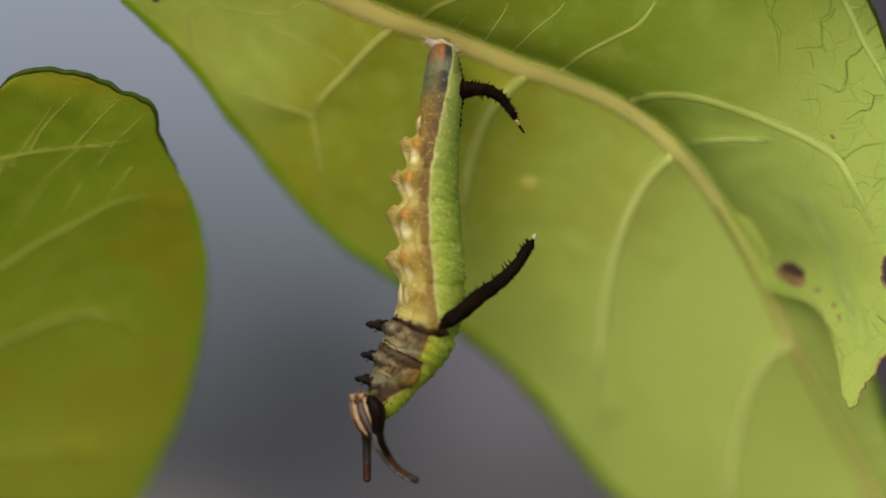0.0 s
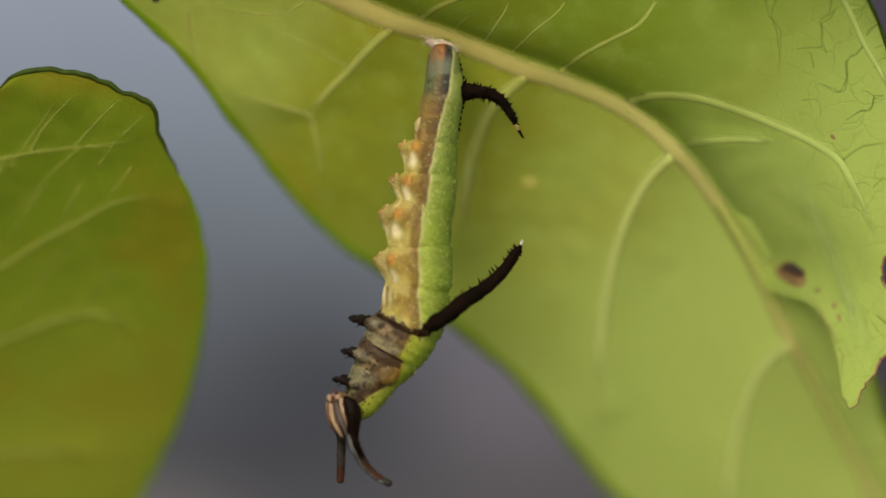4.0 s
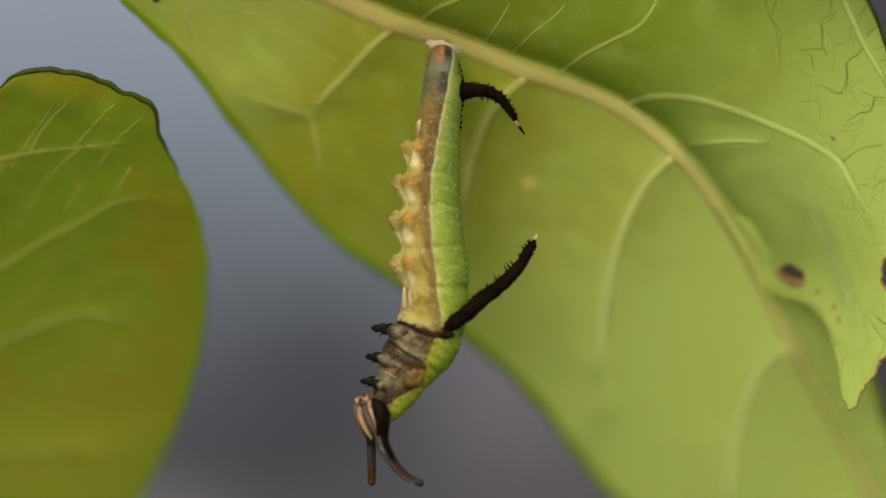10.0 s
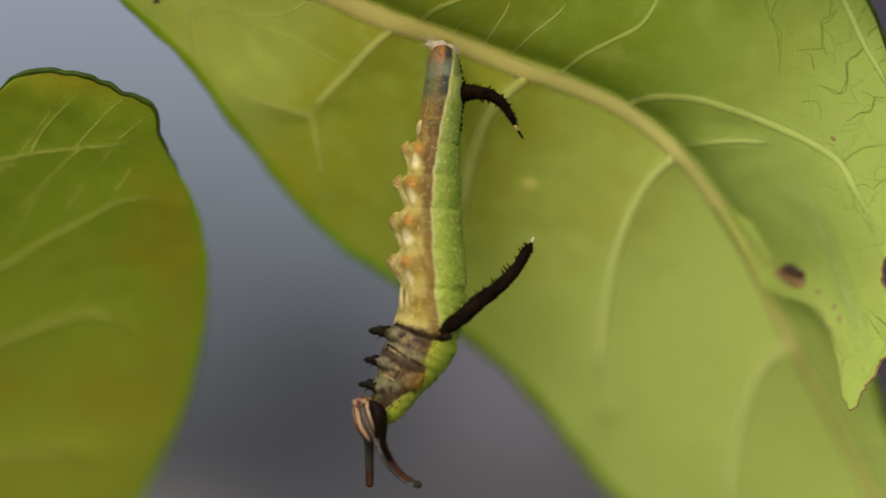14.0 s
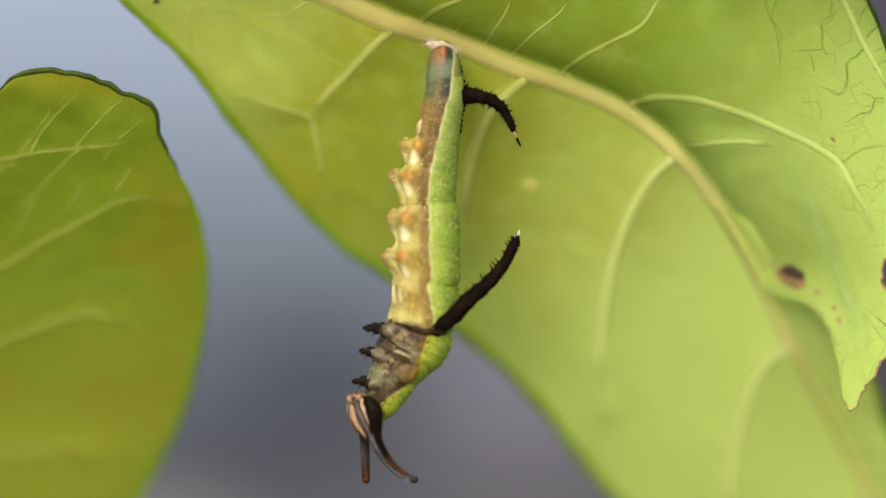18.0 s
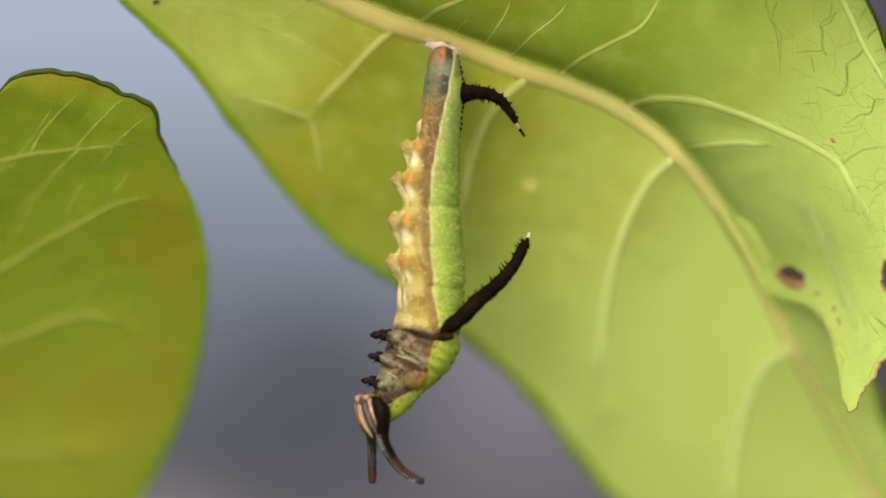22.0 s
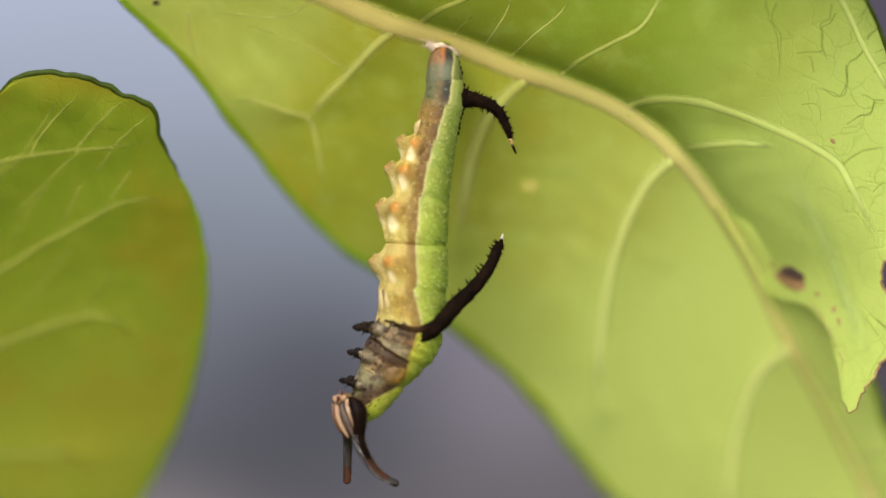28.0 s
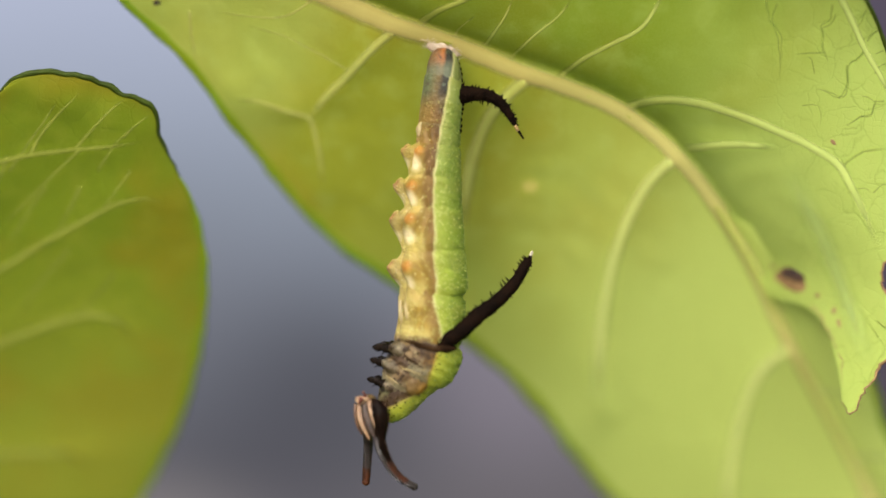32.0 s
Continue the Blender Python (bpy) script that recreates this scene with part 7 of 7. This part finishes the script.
    walk(segments[11], [(0, at(-3.91, -24.79, 27.8)), (0.5, at(-4.09, -24.68, 27.9)), (1, at(-4.22, -24.61, 27.9)), (1.5, at(-4.27, -24.60, 27.5)), (2, at(-4.44, -24.64, 27.3)), (2.5, at(-5.18, -24.58, 27.2)), (3, at(-5.64, -24.64, 27.0)), (3.5, at(-5.70, -24.70, 26.8)), (5.5, at(-3.80, -25.06, 26.2)), (6, at(-3.69, -24.95, 26.6)), (6.5, at(-3.70, -25.00, 27.2)), (7, at(-3.77, -24.91, 27.5)), (7.5, at(-3.72, -24.88, 28.0)), (8, at(-3.74, -24.88, 28.6)), (8.5, at(-3.67, -24.87, 28.4)), (9, at(-3.66, -24.88, 27.8)), (9.5, at(-3.52, -24.94, 27.3)), (10, at(-3.52, -24.94, 27.4)), (10.5, at(-3.53, -25.00, 27.7)), (11, at(-3.58, -24.96, 27.3)), (11.5, at(-3.62, -24.94, 26.3)), (12, at(-3.59, -25.10, 25.3)), (12.5, at(-3.53, -25.14, 25.1)), (13, at(-3.56, -25.09, 25.1)), (13.5, at(-3.71, -25.14, 24.8)), (14, at(-3.58, -25.08, 24.6)), (14.5, at(-4.15, -25.15, 23.8)), (16.5, at(-5.11, -24.85, 22.7)), (17, at(-5.12, -24.87, 23.3)), (17.5, at(-4.14, -25.03, 23.3)), (18, at(-4.03, -24.82, 23.7)), (18.5, at(-3.67, -24.83, 24.4)), (19, at(-3.68, -24.83, 25.1)), (19.5, at(-3.62, -24.89, 26.5)), (20, at(-3.48, -24.86, 27.8)), (20.5, at(-3.55, -24.88, 27.9)), (21, at(-3.35, -24.97, 27.7)), (21.5, at(-3.37, -24.98, 28.0)), (22, at(-3.49, -24.94, 28.6)), (22.5, at(-3.50, -24.94, 28.8)), (23, at(-4.23, -24.88, 28.6)), (23.5, at(-3.67, -25.18, 27.9)), (24, at(-3.47, -25.15, 27.5)), (24.5, at(-3.41, -25.15, 27.7)), (25, at(-3.18, -25.29, 28.0)), (25.5, at(-3.99, -25.06, 28.9)), (27.5, at(-5.15, -24.96, 29.4)), (28, at(-5.02, -24.93, 28.5)), (28.5, at(-4.02, -25.26, 27.3)), (29, at(-3.16, -25.14, 27.4)), (29.5, at(-3.08, -24.77, 29.3)), (30, at(-3.06, -24.64, 31.1)), (30.5, at(-3.15, -24.74, 32.2)), (31, at(-3.29, -24.76, 33.1)), (31.5, at(-3.25, -24.84, 33.8)), (32, at(-3.19, -25.03, 33.9))])
    walk(head, [(0, at(-5.40, -25.14, 0.0)), (0.5, at(-5.60, -25.06, 0.3)), (1, at(-5.68, -24.97, 0.4)), (1.5, at(-5.75, -24.94, 0.4)), (2, at(-5.95, -24.99, 0.6)), (2.5, at(-6.79, -24.96, 1.4)), (3, at(-7.22, -25.02, 2.2)), (3.5, at(-7.31, -25.11, 2.6)), (5.5, at(-5.37, -25.43, 1.0)), (6, at(-5.26, -25.42, 0.7)), (6.5, at(-5.28, -25.36, 0.6)), (7, at(-5.34, -25.32, 0.7)), (7.5, at(-5.31, -25.27, 0.9)), (8, at(-5.35, -25.27, 1.0)), (8.5, at(-5.28, -25.32, 0.6)), (9, at(-5.21, -25.24, 0.2)), (9.5, at(-5.10, -25.36, 0.0)), (10, at(-5.07, -25.38, 0.0)), (10.5, at(-5.07, -25.39, 0.2)), (11, at(-5.15, -25.39, 0.7)), (11.5, at(-5.25, -25.36, 0.7)), (12, at(-5.14, -25.52, 0.4)), (12.5, at(-5.14, -25.52, 0.3)), (13, at(-5.18, -25.48, 0.3)), (13.5, at(-5.33, -25.51, 0.2)), (14, at(-5.23, -25.51, -0.2)), (14.5, at(-5.66, -25.59, -1.4)), (16.5, at(-6.65, -25.35, -1.1)), (17, at(-6.65, -25.31, -1.7)), (17.5, at(-5.59, -25.46, -1.8)), (18, at(-5.60, -25.22, -1.4)), (18.5, at(-5.24, -25.29, -1.0)), (19, at(-5.28, -25.26, -0.7)), (19.5, at(-5.21, -25.24, -0.4)), (20, at(-5.08, -25.24, -0.1)), (20.5, at(-5.11, -25.23, -0.1)), (21, at(-4.84, -25.33, -0.3)), (21.5, at(-4.90, -25.31, -0.4)), (22, at(-5.05, -25.24, -0.3)), (22.5, at(-5.05, -25.24, -0.5)), (23, at(-5.82, -25.20, -1.6)), (23.5, at(-5.21, -25.56, -2.8)), (24, at(-4.98, -25.56, -3.3)), (24.5, at(-4.96, -25.52, -3.3)), (25, at(-4.64, -25.63, -2.9)), (25.5, at(-5.54, -25.39, -1.2)), (27.5, at(-6.75, -25.24, 2.1)), (28, at(-6.65, -25.27, 1.8)), (28.5, at(-5.42, -25.67, 0.3)), (29, at(-4.72, -25.73, -1.1)), (29.5, at(-4.90, -25.46, -1.2)), (30, at(-4.95, -25.30, -0.8)), (30.5, at(-5.05, -25.27, -0.2)), (31, at(-5.21, -25.27, 1.2)), (31.5, at(-5.21, -25.29, 2.9)), (32, at(-5.08, -25.38, 4.2))])
    walk(tail_horn, [(0, mm(1.60, 0.00, -2.96, 0, 0.0, 0)), (0.5, mm(1.61, 0.00, -2.97, 0, -0.0, 0)), (1, mm(1.63, 0.00, -2.98, 0, 0.0, 0)), (1.5, mm(1.65, 0.00, -3.00, 0, 0.3, 0)), (2, mm(1.67, 0.00, -3.02, 0, 0.5, 0)), (2.5, mm(1.69, 0.00, -3.05, 0, 0.8, 0)), (3, mm(1.72, 0.00, -3.08, 0, 1.8, 0)), (3.5, mm(1.73, 0.00, -3.10, 0, 3.5, 0)), (5.5, mm(1.63, 0.00, -3.05, 0, 0.6, 0)), (6, mm(1.61, 0.00, -3.03, 0, 0.7, 0)), (6.5, mm(1.60, 0.00, -3.02, 0, 0.6, 0)), (7, mm(1.59, 0.00, -3.02, 0, 0.3, 0)), (7.5, mm(1.58, 0.00, -3.02, 0, -0.4, 0)), (8, mm(1.57, 0.00, -3.00, 0, -0.9, 0)), (8.5, mm(1.57, 0.00, -2.99, 0, -0.9, 0)), (9, mm(1.57, 0.00, -3.00, 0, -0.9, 0)), (9.5, mm(1.58, 0.00, -3.02, 0, -0.6, 0)), (10, mm(1.59, 0.00, -3.05, 0, -0.3, 0)), (10.5, mm(1.60, 0.00, -3.06, 0, -0.2, 0)), (11, mm(1.60, 0.00, -3.08, 0, -0.0, 0)), (11.5, mm(1.61, 0.00, -3.09, 0, 0.3, 0)), (12, mm(1.63, 0.00, -3.10, 0, 0.5, 0)), (12.5, mm(1.65, 0.00, -3.11, 0, 0.7, 0)), (13, mm(1.66, 0.00, -3.12, 0, 1.0, 0)), (13.5, mm(1.66, 0.00, -3.13, 0, 1.6, 0)), (14, mm(1.66, 0.00, -3.17, 0, 2.5, 0)), (14.5, mm(1.66, 0.00, -3.25, 0, 4.9, 0)), (16.5, mm(1.76, 0.00, -3.48, 0, 11.0, 0)), (17, mm(1.76, 0.00, -3.46, 0, 11.3, 0)), (17.5, mm(1.77, 0.00, -3.42, 0, 9.8, 0)), (18, mm(1.77, 0.00, -3.37, 0, 7.2, 0)), (18.5, mm(1.74, 0.00, -3.31, 0, 4.8, 0)), (19, mm(1.71, 0.00, -3.26, 0, 3.4, 0)), (19.5, mm(1.68, 0.00, -3.23, 0, 2.7, 0)), (20, mm(1.66, 0.00, -3.21, 0, 2.1, 0)), (20.5, mm(1.65, 0.00, -3.20, 0, 1.4, 0)), (21, mm(1.63, 0.00, -3.20, 0, 0.4, 0)), (21.5, mm(1.62, 0.00, -3.21, 0, -0.1, 0)), (22, mm(1.65, 0.00, -3.21, 0, 0.1, 0)), (22.5, mm(1.66, 0.00, -3.26, 0, 1.2, 0)), (23, mm(1.66, 0.00, -3.40, 0, 2.8, 0)), (23.5, mm(1.64, 0.00, -3.48, 0, 3.3, 0)), (24, mm(1.63, 0.00, -3.47, 0, 2.8, 0)), (24.5, mm(1.63, 0.00, -3.45, 0, 2.5, 0)), (25, mm(1.64, 0.00, -3.45, 0, 3.4, 0)), (25.5, mm(1.66, 0.00, -3.46, 0, 5.9, 0)), (27.5, mm(1.73, 0.00, -3.60, 0, 11.8, 0)), (28, mm(1.75, 0.00, -3.60, 0, 11.8, 0)), (28.5, mm(1.76, 0.00, -3.59, 0, 10.5, 0)), (29, mm(1.75, 0.00, -3.55, 0, 8.2, 0)), (29.5, mm(1.73, 0.00, -3.49, 0, 6.0, 0)), (30, mm(1.70, 0.00, -3.44, 0, 4.5, 0)), (30.5, mm(1.65, 0.00, -3.39, 0, 3.2, 0)), (31, mm(1.62, 0.00, -3.35, 0, 2.3, 0)), (31.5, mm(1.61, 0.00, -3.32, 0, 1.6, 0)), (32, mm(1.60, 0.00, -3.30, 0, 0.8, 0))])
    walk(back_horn, [(0, mm(1.70, -1.70, -18.19, 0, 0.0, 0)), (0.5, mm(1.58, -1.70, -18.18, 0, 0.8, 0)), (1, mm(1.49, -1.70, -18.15, 0, 1.3, 0)), (1.5, mm(1.49, -1.70, -18.20, 0, 1.4, 0)), (2, mm(1.29, -1.70, -18.22, 0, 1.8, 0)), (2.5, mm(1.05, -1.70, -18.36, 0, 2.9, 0)), (3, mm(0.63, -1.70, -18.53, 0, 3.5, 0)), (3.5, mm(0.55, -1.70, -18.49, 0, 3.2, 0)), (5.5, mm(1.66, -1.70, -18.43, 0, -3.0, 0)), (6, mm(1.78, -1.70, -18.38, 0, -3.0, 0)), (6.5, mm(1.83, -1.70, -18.36, 0, -2.7, 0)), (7, mm(1.81, -1.70, -18.33, 0, -2.4, 0)), (7.5, mm(1.87, -1.70, -18.32, 0, -2.0, 0)), (8, mm(1.89, -1.70, -18.37, 0, -1.5, 0)), (8.5, mm(1.90, -1.70, -18.39, 0, -1.2, 0)), (9, mm(1.93, -1.70, -18.32, 0, -1.3, 0)), (9.5, mm(1.92, -1.70, -18.34, 0, -1.5, 0)), (10, mm(1.95, -1.70, -18.37, 0, -1.6, 0)), (10.5, mm(1.92, -1.70, -18.44, 0, -1.5, 0)), (11, mm(1.88, -1.70, -18.47, 0, -1.1, 0)), (11.5, mm(1.83, -1.70, -18.53, 0, -1.0, 0)), (12, mm(1.75, -1.70, -18.49, 0, -1.3, 0)), (12.5, mm(1.81, -1.70, -18.55, 0, -1.6, 0)), (13, mm(1.78, -1.70, -18.58, 0, -1.5, 0)), (13.5, mm(1.64, -1.70, -18.54, 0, -1.4, 0)), (14, mm(1.72, -1.70, -18.55, 0, -1.5, 0)), (14.5, mm(1.11, -1.70, -18.46, 0, -1.2, 0)), (16.5, mm(0.17, -1.70, -18.34, 0, -2.5, 0)), (17, mm(0.20, -1.70, -18.32, 0, -4.0, 0)), (17.5, mm(0.90, -1.70, -18.33, 0, -5.4, 0)), (18, mm(1.13, -1.70, -18.42, 0, -5.8, 0)), (18.5, mm(1.39, -1.70, -18.51, 0, -5.8, 0)), (19, mm(1.45, -1.70, -18.54, 0, -5.8, 0)), (19.5, mm(1.55, -1.70, -18.52, 0, -5.9, 0)), (20, mm(1.64, -1.70, -18.50, 0, -6.0, 0)), (20.5, mm(1.64, -1.70, -18.53, 0, -6.1, 0)), (21, mm(1.77, -1.70, -18.48, 0, -6.1, 0)), (21.5, mm(1.76, -1.70, -18.50, 0, -5.6, 0)), (22, mm(1.73, -1.70, -18.51, 0, -4.8, 0)), (22.5, mm(1.71, -1.70, -18.50, 0, -4.5, 0)), (23, mm(1.18, -1.70, -18.70, 0, -4.8, 0)), (23.5, mm(1.40, -1.70, -18.64, 0, -6.1, 0)), (24, mm(1.47, -1.70, -18.56, 0, -7.5, 0)), (24.5, mm(1.59, -1.70, -18.58, 0, -8.6, 0)), (25, mm(1.58, -1.70, -18.50, 0, -9.5, 0)), (25.5, mm(1.00, -1.70, -18.63, 0, -9.5, 0)), (27.5, mm(0.12, -1.70, -18.83, 0, -7.4, 0)), (28, mm(0.22, -1.70, -18.87, 0, -8.6, 0)), (28.5, mm(0.80, -1.70, -18.70, 0, -10.9, 0)), (29, mm(1.41, -1.70, -19.11, 0, -11.2, 0)), (29.5, mm(1.56, -1.70, -19.52, 0, -9.0, 0)), (30, mm(1.63, -1.70, -19.57, 0, -6.6, 0)), (30.5, mm(1.54, -1.70, -19.65, 0, -4.6, 0)), (31, mm(1.49, -1.70, -19.67, 0, -3.0, 0)), (31.5, mm(1.54, -1.70, -19.67, 0, -2.1, 0)), (32, mm(1.66, -1.70, -19.54, 0, -1.8, 0))])


motions()
